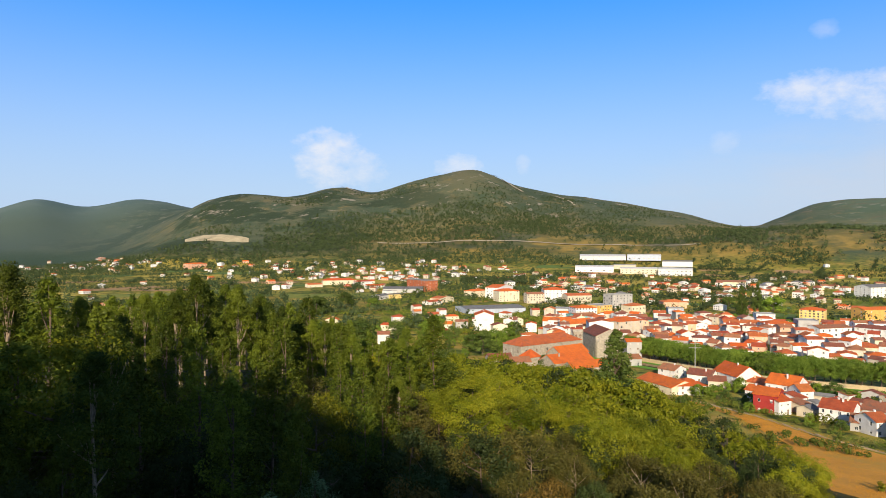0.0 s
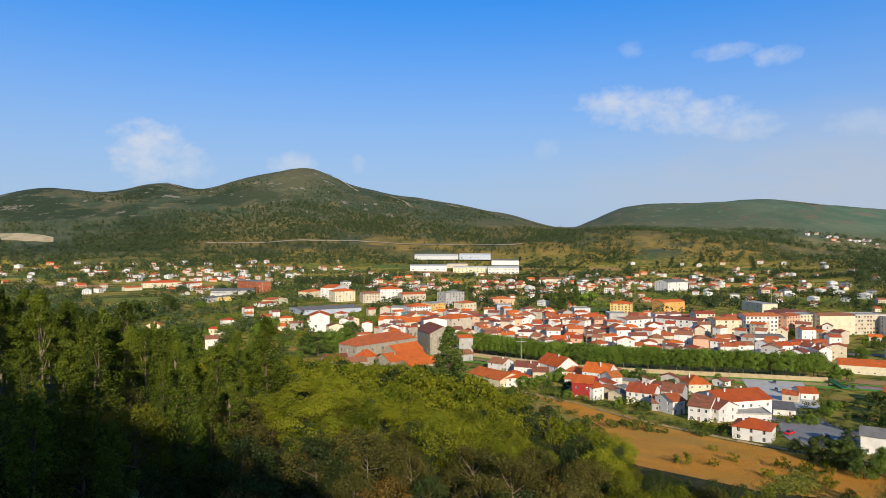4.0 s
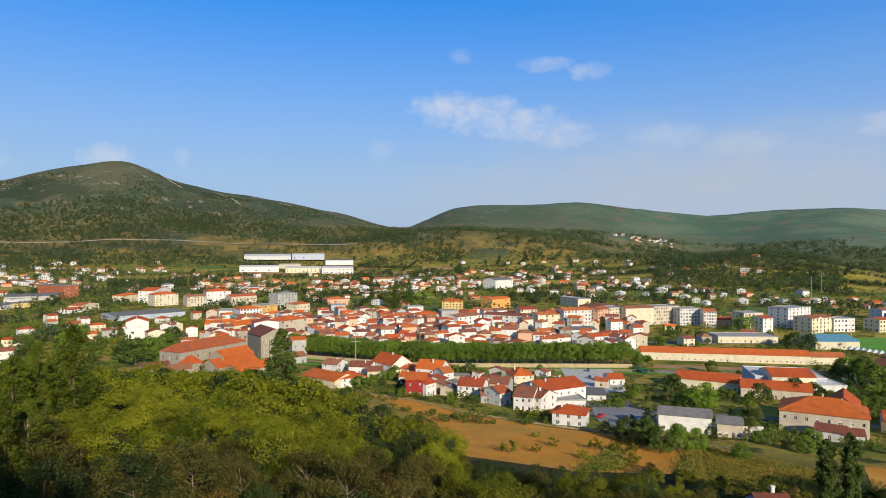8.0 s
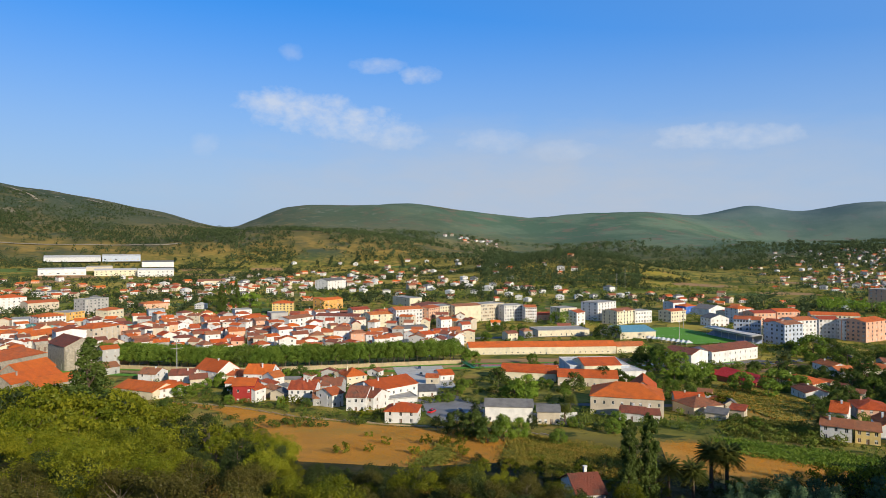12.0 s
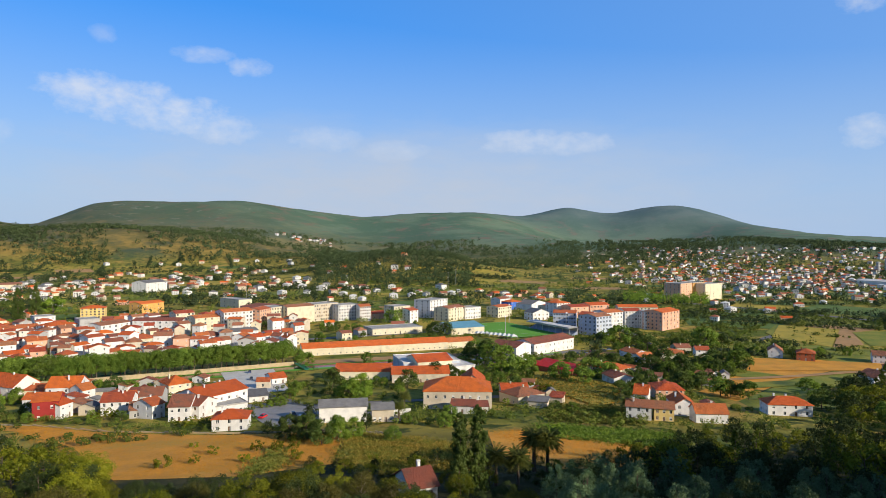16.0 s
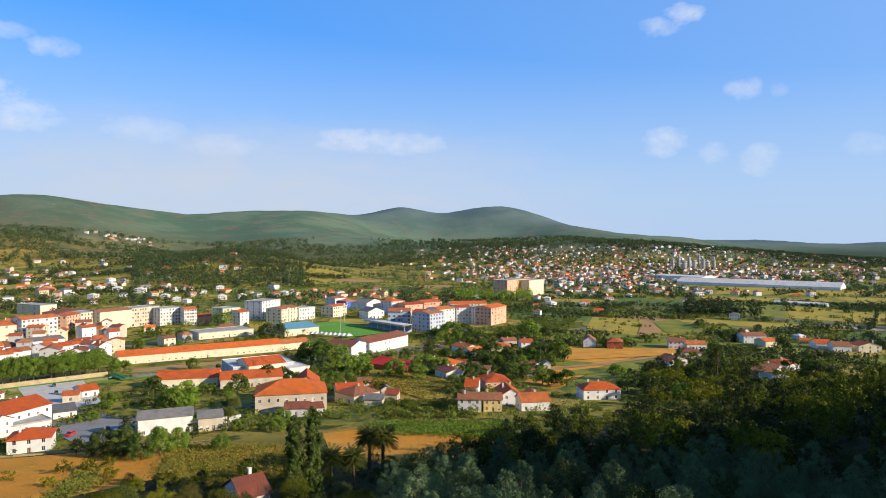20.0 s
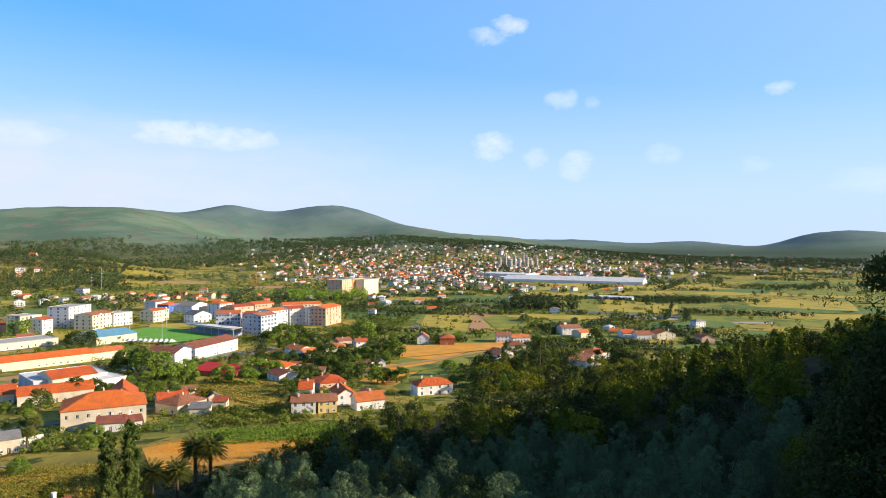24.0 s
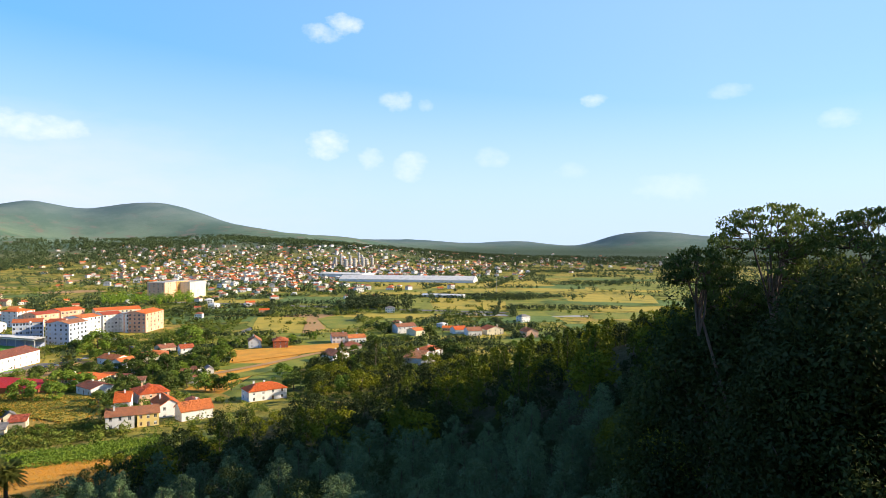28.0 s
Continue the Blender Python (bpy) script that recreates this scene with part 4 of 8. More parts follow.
def join_trees():
    """The woods farther down the slope: too many trees to count, joined."""
    for kind in sorted({k for k, *_ in FAR_TREES}):
        for what, mat_name in ((3, "crown"), (2, "trunk")):
            chunks = []
            faces, base = [], 0
            for key, x, y, size in FAR_TREES:
                if key != kind:
                    continue
                me = KINDS[key][int(rng.integers(len(KINDS[key])))][what]
                co = np.empty(len(me.vertices) * 3, dtype=np.float32)
                me.vertices.foreach_get("co", co)
                co = co.reshape(-1, 3) * size
                a = rng.uniform(0, 6.283)
                c, s_ = math.cos(a), math.sin(a)
                co = np.column_stack([co[:, 0] * c - co[:, 1] * s_ + x, co[:, 0] * s_ + co[:, 1] * c + y, co[:, 2] + ground_z(x, y)])
                if what == 2:
                    faces.extend(tuple(base + i for i in p.vertices) for p in me.polygons)
                    base += len(co)
                chunks.append(co)
            name = "wood_" + mat_name
            mat = KINDS[kind][0][what].materials[0]
            if what == 3:
                me = quads_mesh(name, np.concatenate(chunks).reshape(-1, 3, 3), mat)
            else:
                me = bpy.data.meshes.new(name)
                me.from_pydata(np.concatenate(chunks).tolist(), [], faces)
                me.materials.append(mat)
            tagged(new("wood" if what == 3 else "wood_trunks", me), f"joined far {KINDS[kind][0][0]} trees of the wood down the slope", "woods", kind="stuff")


join_trees()

# ---- houses ----
WINDOWS = {}
PLOTS = []


def window_mesh(w, h, style):
    """A window set back in its opening: a frame in one piece with its bars; the pane is a mesh of its own."""
    key = (round(w, 1), round(h, 1), style)
    if key not in WINDOWS:
        w, h = key[0], key[1]
        t = 0.08
        xs = [-w / 2, -w / 2 + t, -0.035, 0.035, w / 2 - t, w / 2]
        zs = [0, t, h * 0.5, h - t, h]
        f, at = Shape(), {}

        def corner(i, j, y):
            if (i, j, y) not in at:
                at[i, j, y] = len(f.v)
                f.v.append((xs[i], y, zs[j]))
            return at[i, j, y]

        solid = {(i, j) for i in range(5) for j in range(4) if i in (0, 4) or j in (0, 3) or (i == 2 and w > 0.8) or (style == "blind" and j == 2)}
        for i, j in sorted(solid):
            for y, flip in ((0.1, False), (0.17, True)):
                q = [corner(i, j, y), corner(i + 1, j, y), corner(i + 1, j + 1, y), corner(i, j + 1, y)]
                f.f.append(tuple(q[::-1] if flip else q))
                f.s.append(0)
            for di, dj, a, b in ((-1, 0, (i, j + 1), (i, j)), (1, 0, (i + 1, j), (i + 1, j + 1)), (0, -1, (i, j), (i + 1, j)), (0, 1, (i + 1, j + 1), (i, j + 1))):
                if (i + di, j + dj) not in solid:
                    f.f.append((corner(*b, 0.1), corner(*a, 0.1), corner(*a, 0.17), corner(*b, 0.17)))
                    f.s.append(0)
        y0 = 0.105 if style == "shut" else 0.13
        p = Shape().box(-w / 2 + t * 0.9, y0, t * 0.9, w / 2 - t * 0.9, 0.15, h - t * 0.9)
        WINDOWS[key] = (f.mesh("window", M_FRAME), p.mesh("pane", M_SHUTTER if style == "shut" else M_GLASS))
    return WINDOWS[key]


def wall_face(s, o, u, w, h, holes):
    """One wall of width w and height h from corner o along u, with openings (x0, z0, x1, z1) that have reveals."""
    n = Vector((-u.y, u.x, 0))
    xs = sorted({0.0, w, *[q[0] for q in holes], *[q[2] for q in holes]})
    zs = sorted({0.0, h, *[q[1] for q in holes], *[q[3] for q in holes]})
    at = lambda x, z, d=0.0: tuple(o + u * x + n * d + Vector((0, 0, z)))
    for i in range(len(xs) - 1):
        for j in range(len(zs) - 1):
            cx, cz = (xs[i] + xs[i + 1]) / 2, (zs[j] + zs[j + 1]) / 2
            if any(q[0] < cx < q[2] and q[1] < cz < q[3] for q in holes):
                continue
            s.face([at(xs[i], zs[j]), at(xs[i + 1], zs[j]), at(xs[i + 1], zs[j + 1]), at(xs[i], zs[j + 1])])
    for x0, z0, x1, z1 in holes:
        ring = [(x0, z0), (x1, z0), (x1, z1), (x0, z1)]
        for k in range(4):
            a, b = ring[k], ring[(k + 1) % 4]
            s.face([at(*b), at(*a), at(*a, 0.2), at(*b, 0.2)])


def holes_for(w, h, floors, cols, ww, wh, base=0.0, door=False):
    out = []
    if not floors or not cols:
        return out
    fh = (h - base) / floors
    for f in range(floors):
        for c in range(cols):
            x = w * (c + 0.5) / cols
            z = base + f * fh + min(0.95, fh * 0.32)
            out.append((x - ww / 2, z, x + ww / 2, min(z + wh, base + (f + 1) * fh - 0.25)))
    return out


def slab_roof(s, w, d, h, rh, style, over=0.45, th=0.16, slot=0):
    """Pitched roof with thickness: gable along x or y, hip, lean-to."""
    W, D = w / 2 + over, d / 2 + over
    drop = rh * over / (d / 2 if style != "gable_y" else w / 2)
    z0, z1 = h - drop, h + rh
    if style == "gable":
        tops = [[(-W, -D, z0), (W, -D, z0), (W, 0, z1), (-W, 0, z1)], [(W, D, z0), (-W, D, z0), (-W, 0, z1), (W, 0, z1)]]
    elif style == "gable_y":
        tops = [[(-W, D, z0), (-W, -D, z0), (0, -D, z1), (0, D, z1)], [(W, -D, z0), (W, D, z0), (0, D, z1), (0, -D, z1)]]
    elif style == "mono":
        tops = [[(-W, -D, z0), (W, -D, z0), (W, D, z1), (-W, D, z1)]]
    else:
        drop = rh * over / (min(w, d) / 2)
        z0 = h - drop
        r = max(0.0, abs(w - d) / 2)
        if w >= d:
            a, b = (-r, 0, z1), (r, 0, z1)
            tops = [[(-W, -D, z0), (W, -D, z0), b, a], [(W, D, z0), (-W, D, z0), a, b], [(-W, D, z0), (-W, -D, z0), a], [(W, -D, z0), (W, D, z0), b]]
        else:
            a, b = (0, -r, z1), (0, r, z1)
            tops = [[(-W, -D, z0), (W, -D, z0), a], [(W, D, z0), (-W, D, z0), b], [(-W, D, z0), (-W, -D, z0), a, b], [(W, -D, z0), (W, D, z0), b, a]]
    for t in tops:
        s.face([(x, y, z + th) for x, y, z in t], slot)
        s.face([(x, y, z) for x, y, z in reversed(t)], slot)
        for k in range(len(t)):
            a, b = t[k], t[(k + 1) % len(t)]
            s.face([a, b, (b[0], b[1], b[2] + th), (a[0], a[1], a[2] + th)], slot)
    return s


def house(name, x, y, turn, w, d, h, roof="gable", rh=2.0, wall=WHITE, tiles=None, floors=2, cols=3, side=2, label="", category="house", group="houses of the town", base=None, ww=1.0, wh=1.35, chimneys=1, door=True, sunk=3.0, panes=None, wall_m=None):
    """A building whose front looks along its own -y; windows are cut on the front and both ends."""
    tiles = tiles or M_TILE
    z = ground_z(x, y) if base is None else base
    if math.hypot(x, y) < 400:
        cols = min(cols, 9)
    root = thing(name, Matrix.Translation((x, y, z)) @ Matrix.Rotation(radians(turn), 4, "Z"), label, category, group)
    gen = random.Random(int(x * 13 + y * 7 + w * 101))
    s = Shape()
    faces = [(Vector((-w / 2, -d / 2, 0)), Vector((1, 0, 0)), w, cols), (Vector((w / 2, -d / 2, 0)), Vector((0, 1, 0)), d, side),
             (Vector((w / 2, d / 2, 0)), Vector((-1, 0, 0)), w, 0), (Vector((-w / 2, d / 2, 0)), Vector((0, -1, 0)), d, side)]
    if panes is None:
        panes = math.hypot(x, y) < 400
    PLOTS.append((x, y, math.hypot(w, d) / 2))
    style = gen.choice(["plain", "blind", "plain", "shut"])
    wins = []
    for k, (o, u, length, n) in enumerate(faces):
        out_way = Matrix.Rotation(radians(turn), 2) @ Vector((u.y, -u.x))
        if out_way.dot(Vector((-x, -y))) < 0:
            n = 0
        holes = holes_for(length, h, floors, min(n, int(length / (ww + 0.5))), ww, wh)
        if door and k == 0 and holes:
            m = len(holes) // (2 * floors)
            q = holes[m]
            holes[m] = (q[0], 0.02, q[2], q[3])
        wall_face(s, o, u, length, h, holes)
        s.face([tuple(o + Vector((0, 0, -sunk))), tuple(o + u * length + Vector((0, 0, -sunk))), tuple(o + u * length), tuple(o)])
        for i, q in enumerate(holes):
            mid = o + u * ((q[0] + q[2]) / 2) + Vector((0, 0, q[1]))
            rot = Matrix.Translation(mid) @ Matrix.Rotation(math.atan2(u.y, u.x), 4, "Z")
            kind = gen.choice([style, style, "plain", "blind"])
            wins.append((rot, q[2] - q[0], q[3] - q[1], kind, k == 0 and q[1] < 0.05))
    if roof == "gable":
        for sx in (-1, 1):
            s.face([(sx * w / 2, -sx * d / 2, h), (sx * w / 2, sx * d / 2, h), (sx * w / 2, 0, h + rh)])
    if roof == "gable_y":
        for sy in (-1, 1):
            s.face([(sy * w / 2, sy * d / 2, h), (-sy * w / 2, sy * d / 2, h), (0, sy * d / 2, h + rh)])
    if roof == "mono":
        s.face([(w / 2, -d / 2, h), (w / 2, d / 2, h), (w / 2, d / 2, h + rh)])
        s.face([(-w / 2, d / 2, h), (-w / 2, -d / 2, h), (-w / 2, d / 2, h + rh)])
        s.face([(w / 2, d / 2, h), (-w / 2, d / 2, h), (-w / 2, d / 2, h + rh), (w / 2, d / 2, h + rh)])
    if roof == "flat":
        rf = Shape().box(-w / 2 - 0.2, -d / 2 - 0.2, h, w / 2 + 0.2, d / 2 + 0.2, h + 0.25)
        for q in ((-w / 2 - 0.2, -d / 2 - 0.2, w / 2 + 0.2, -d / 2), (-w / 2 - 0.2, d / 2, w / 2 + 0.2, d / 2 + 0.2), (-w / 2 - 0.2, -d / 2, -w / 2, d / 2), (w / 2, -d / 2, w / 2 + 0.2, d / 2)):
            rf.box(q[0], q[1], h + 0.25, q[2], q[3], h + 0.6)
    else:
        rf = slab_roof(Shape(), w, d, h, rh, roof)
    part("wall", s, wall_m or wall_mat(wall), root)
    part("roof", rf, tiles, root)
    if not panes and wins:
        # too far off to tell one from another: the windows of the building stay together
        glass = Shape()
        for rot, a, b, kind, is_door in wins:
            for x0, x1 in ((-a / 2 + 0.06, -0.05), (0.05, a / 2 - 0.06)):
                glass.face([tuple(rot @ Vector(c)) for c in ((x0, 0.12, 0.06), (x1, 0.12, 0.06), (x1, 0.12, b - 0.06), (x0, 0.12, b - 0.06))], 1 if kind == "shut" else 3 if kind == "blind" else 0)
            glass.face([tuple(rot @ Vector(c)) for c in ((-a / 2, 0.16, 0), (a / 2, 0.16, 0), (a / 2, 0.16, b), (-a / 2, 0.16, b))], 2)
        tagged(part("window", glass, [M_GLASS, M_SHUTTER, M_FRAME, M_BLIND], root), kind="stuff")
    else:
        for rot, a, b, kind, is_door in wins:
            fm, pm = window_mesh(a, b, "shut" if is_door else kind)
            win = part("door" if is_door else "window", fm, None, root, at=rot)
            part("pane" if not is_door else "door_leaf", pm, None, win)
    for k in range(chimneys):
        cx, cy = gen.uniform(-0.3, 0.3) * w, gen.uniform(-0.2, 0.2) * d
        top = h + rh + 0.7
        c = Shape().box(cx - 0.3, cy - 0.3, h, cx + 0.3, cy + 0.3, top).box(cx - 0.4, cy - 0.4, top, cx + 0.4, cy + 0.4, top + 0.14)
        part("chimney", c, wall_m or wall_mat(wall), root)
    return root

# ---- the town, house by house ----
# the river quarter below the field
house("house", 111.4, 331.4, -67.1, 24.7, 15.6, 4.6, "gable", 2.64, wall=CREAM, tiles=M_TILE_BRIGHT, floors=1, cols=2, side=2, label="cream stone house with a bright orange tiled roof")
house("house", 119.4, 325.5, 3.1, 14.2, 13.0, 5, "hip", 2.4, wall=WHITE, tiles=M_TILE_BRIGHT, floors=2, cols=3, side=2, label="white rendered house with a hipped orange roof")
house("house", 157.7, 356.8, -77.8, 19.9, 14.3, 6.2, "gable", 4.8, wall=WHITE, tiles=M_TILE_BRIGHT, floors=2, cols=3, side=2, label="white house with a steep orange roof and dormers")
house("house", 164.7, 346.4, -55.2, 12.2, 11.7, 3.6, "gable", 2.16, wall=CREAM, tiles=M_TILE, floors=1, cols=3, side=1, label="low cream house with an orange roof")
house("house", 167.7, 324.2, -48.2, 14.2, 14.3, 6.6, "gable", 3.84, wall=WHITE, tiles=M_TILE_BRIGHT, floors=2, cols=4, side=2, label="tall white gabled house with an orange roof")
house("house", 138.3, 282.3, -37.3, 9.3, 13.0, 8, "gable", 2.16, wall=RED, tiles=M_TILE_BRIGHT, floors=2, cols=2, side=2, chimneys=0, label="dark red rendered house with small white-framed windows")
house("house", 139.3, 279.2, 22.4, 7.2, 10.4, 6, "gable", 1.8, wall=WHITE, tiles=M_TILE_BRIGHT, floors=2, cols=2, side=2, label="white annex with a bright tiled roof")
house("house", 168.0, 311.9, 6.8, 6.5, 9.1, 5.5, "gable", 2.4, wall=WHITE, tiles=M_TILE, floors=2, cols=1, side=1, label="narrow white gabled house")
house("house", 157.4, 263.7, -45.2, 11.6, 11.7, 6, "gable", 2.64, wall=WHITE, tiles=M_TILE, floors=2, cols=4, side=2, chimneys=2, label="white two-storey house with two chimneys on a tiled roof")
house("house", 166.0, 272.3, -21.2, 6.8, 10.4, 5, "gable", 2.16, wall=CREAM, tiles=M_TILE_BRIGHT, floors=1, cols=2, side=1, label="house with a vivid orange roof")
house("house", 175.5, 267.7, -45.0, 9.1, 13.0, 5.5, "gable", 2.64, wall=GREY, tiles=M_TILE_OLD, floors=2, cols=2, side=2, label="grey house with weathered tiles")
house("house", 157.4, 248.3, -36.3, 8.0, 11.7, 3.8, "gable", 2.16, wall=GREY, tiles=M_TILE_OLD, floors=1, cols=2, side=1, label="low house with weathered brown tiles")
house("house", 156.4, 241.7, 8.8, 6.2, 10.4, 5.8, "gable", 2.16, wall=WHITE, tiles=M_TILE, floors=2, cols=2, side=2, label="white terraced house with tiled roof")
house("house", 161.8, 226.9, -50.4, 7.9, 14.3, 6.2, "gable", 3.12, wall=WHITE, tiles=M_TILE_OLD, floors=2, cols=3, side=2, label="white terraced house with weathered roof")
house("villa", 199.3, 286.2, -13.8, 10.9, 11.7, 5.8, "hip", 3.12, wall=CREAM, tiles=M_TILE_BRIGHT, floors=2, cols=3, side=2, label="small cream villa with a peaked orange roof")
house("house", 120.0, 424.4, 7.6, 9.2, 11.7, 4.6, "gable", 2.16, wall=GREY, tiles=M_TILE_OLD, floors=1, cols=2, side=1, label="grey stone house beside the river wall")
house("house", 130.7, 379.1, -53.4, 10.6, 11.7, 4.8, "gable", 2.4, wall=WHITE, tiles=M_TILE_OLD, floors=2, cols=2, side=2, label="white house with weathered roof")
house("house", 141.9, 363.6, -37.3, 12.9, 11.7, 4.5, "gable", 2.4, wall=WHITE, tiles=M_TILE_OLD, floors=1, cols=3, side=2, label="white house with brown roof tiles")
house("house", 143.5, 348.3, -21.2, 8.5, 10.4, 3.8, "gable", 1.92, wall=BEIGE, tiles=M_TILE_OLD, floors=1, cols=2, side=1, label="low stone house with old tiles")
house("house", 151.0, 317.0, -50.4, 9.1, 10.4, 4, "gable", 1.92, wall=WHITE, tiles=M_TILE_BRIGHT, floors=1, cols=2, side=1, label="low white house with orange tiles")
house("house", 294.9, 477.2, -0.2, 12.2, 10.4, 3.6, "gable", 1.68, wall=WHITE, tiles=M_TILE, floors=1, cols=2, side=1, label="small white house behind the plane trees")
house("house", 155.5, 191.0, -49.0, 11.7, 10.5, 4.8, "hip", 2.1, wall=WHITE, tiles=M_TILE_BRIGHT, floors=2, cols=3, side=2, chimneys=2, label="white villa with a hipped orange roof beside the dry field")
house("house", 182.1, 236.2, 1.0, 23.5, 16.9, 7.4, "gable", 2.88, wall=WHITE, tiles=M_TILE_BRIGHT, floors=2, cols=6, side=3, chimneys=2, label="long white house with an orange gabled roof")
house("house", 166.6, 225.8, -72.1, 10.5, 11.7, 5.8, "gable", 2.4, wall=WHITE, tiles=M_TILE_OLD, floors=2, cols=3, side=2, label="white terraced house with old roof tiles")
house("house", 179.4, 225.6, -21.1, 16.6, 10.4, 3.2, "flat", 0, wall=WHITE, tiles=M_CONCRETE, floors=1, cols=3, side=1, chimneys=0, label="flat-roofed white annex among the town houses")
house("shed", 247.0, 268.0, -24.3, 7.9, 11.7, 3.4, "gable", 1.92, wall=WHITE, tiles=M_TILE_BRIGHT, floors=1, cols=2, side=1, chimneys=0, label="small open shed with an orange roof")
house("shed", 204.9, 234.3, -35.5, 8.3, 10.4, 3, "mono", 0.96, wall=WHITE, tiles=M_SLATE, floors=1, cols=2, side=1, chimneys=0, label="white shed with a grey lean-to roof")
house("house", 187.4, 167.3, -48.0, 17.4, 11.0, 6.2, "gable", 1.7, wall=WHITE, tiles=M_SLATE, floors=1, cols=5, side=1, chimneys=0, label="white house with a grey fibre-cement roof")
house("house", 195.2, 154.8, -50.0, 8.0, 10.0, 5.0, "gable", 1.5, wall=BEIGE, tiles=M_SLATE, floors=1, cols=4, side=1, chimneys=0, label="stone annex with a grey roof")
house("cottage", 109.9, 78.5, -33.1, 5.6, 9.1, 3.2, "gable", 2.4, wall=WHITE, tiles=M_TILE_OLD, floors=1, cols=2, side=1, label="old cottage with a weathered tiled roof and chimney")
house("villa", 238.7, 148.9, -58.0, 27.9, 19.5, 8.2, "hip", 4.08, wall=BEIGE, tiles=M_TILE_BRIGHT, floors=2, cols=8, side=4, chimneys=1, label="large granite manor with a bright hipped roof")
house("house", 255.5, 151.5, -59.3, 10.8, 18.2, 8.8, "gable_y", 4.08, wall=BEIGE, tiles=M_TILE_BRIGHT, floors=2, cols=0, side=4, chimneys=0, label="rear wing of the manor with an orange roof")
house("house", 225.5, 137.9, -65.3, 8.9, 7.8, 3.6, "gable", 1.68, wall=WHITE, tiles=M_TILE_OLD, floors=1, cols=3, side=1, label="low white lodge before the manor")
house("house", 228.5, 132.0, -51.9, 5.4, 7.8, 3.4, "gable", 1.44, wall=WHITE, tiles=M_TILE_OLD, floors=1, cols=2, side=1, label="low white outbuilding among the town houses")
house("house", 275.1, 141.1, -54.1, 12.1, 11.7, 4.2, "gable", 1.92, wall=BEIGE, tiles=M_TILE_BRIGHT, floors=1, cols=3, side=1, label="low stone house with orange tiles")
house("house", 262.3, 130.4, -23.7, 14.7, 13.0, 4.4, "hip", 2.64, wall=BEIGE, tiles=M_TILE_OLD, floors=1, cols=3, side=2, label="old stone house with hipped weathered roof")
house("house", 254.5, 76.6, -76.0, 9.2, 9.0, 5.3, "gable", 1.9, wall=WHITE, tiles=M_TILE_OLD, floors=2, cols=3, side=2, label="white two-storey house with brown tiles")
house("house", 257.2, 68.2, -72.0, 7.2, 9.0, 5.1, "gable", 1.9, wall=YELLOW, tiles=M_TILE_OLD, floors=2, cols=3, side=2, label="yellow two-storey house with brown tiles")
house("house", 277.0, 66.5, -64.0, 8.4, 14.0, 5.0, "gable_y", 2.5, wall=WHITE, tiles=M_TILE_BRIGHT, floors=2, cols=2, side=3, label="white gabled house with orange roof")
house("house", 263.5, 53.2, -62.0, 11.5, 9.0, 4.2, "gable", 2.6, wall=WHITE, tiles=M_TILE, floors=1, cols=3, side=1, label="white house with a large orange roof and skylights")
house("villa", 316.5, 82.8, -61.0, 12.5, 15.6, 5, "hip", 2.16, wall=PINK, tiles=M_TILE_BRIGHT, floors=2, cols=4, side=2, label="salmon villa with layered orange roofs")
house("house", 296.9, 88.1, -80.0, 5.9, 11.7, 4.5, "gable", 3.12, wall=WHITE, tiles=M_TILE_BRIGHT, floors=1, cols=2, side=1, label="small house with a pink-orange gabled roof")
house("villa", 304.0, 31.5, -64.0, 17.0, 10.0, 5.0, "hip", 2.3, wall=WHITE, tiles=M_TILE_BRIGHT, floors=2, cols=4, side=2, chimneys=2, label="white villa with hipped orange roof at the wood's edge")
house("house", 448.4, 138.5, -127.3, 17.0, 11.7, 4, "gable", 1.92, wall=WHITE, tiles=M_TILE, floors=1, cols=3, side=2, label="white house with orange roof among trees")
house("house", 433.2, 128.3, -122.6, 9.5, 11.7, 4, "gable_y", 1.92, wall=WHITE, tiles=M_TILE, floors=1, cols=2, side=2, label="white gabled house among trees")
house("house", 460.2, 117.2, -75.6, 16.1, 14.3, 4, "hip", 2.16, wall=CREAM, tiles=M_TILE, floors=1, cols=4, side=2, label="cream bungalow with hipped tiles")
house("house", 479.6, 101.9, -66.0, 8.8, 10.4, 5, "gable", 1.92, wall=WHITE, tiles=M_TILE, floors=2, cols=2, side=2, label="white house with small tiled roof")
house("house", 489.1, 117.7, -54.8, 10.5, 11.7, 4.2, "gable", 1.92, wall=BEIGE, tiles=M_TILE_OLD, floors=1, cols=3, side=2, label="beige house with weathered roof")
house("house", 507.8, 59.3, -81.6, 9.1, 14.3, 4.8, "gable_y", 3.12, wall=WHITE, tiles=M_TILE_OLD, floors=2, cols=2, side=2, label="white gabled house in the meadows")
house("house", 501.8, 40.3, -84.3, 10.8, 13.0, 5.5, "hip", 2.16, wall=BRICK, tiles=M_TILE, floors=2, cols=3, side=2, label="brick house with a tiled roof")
house("house", 518.5, -2.3, -84.0, 11.6, 13.0, 5.6, "gable", 2.16, wall=WHITE, tiles=M_TILE_OLD, floors=2, cols=4, side=2, label="white two-storey house with dark tiles")
house("house", 519.3, -14.7, -73.8, 14.0, 11.7, 4, "gable", 1.92, wall=WHITE, tiles=M_TILE, floors=1, cols=3, side=2, label="low white house with orange roof")
house("house", 478.0, -10.0, -77.5, 13.8, 11.7, 4, "hip", 2.16, wall=BEIGE, tiles=M_TILE_OLD, floors=1, cols=3, side=2, label="beige house with brown roof")
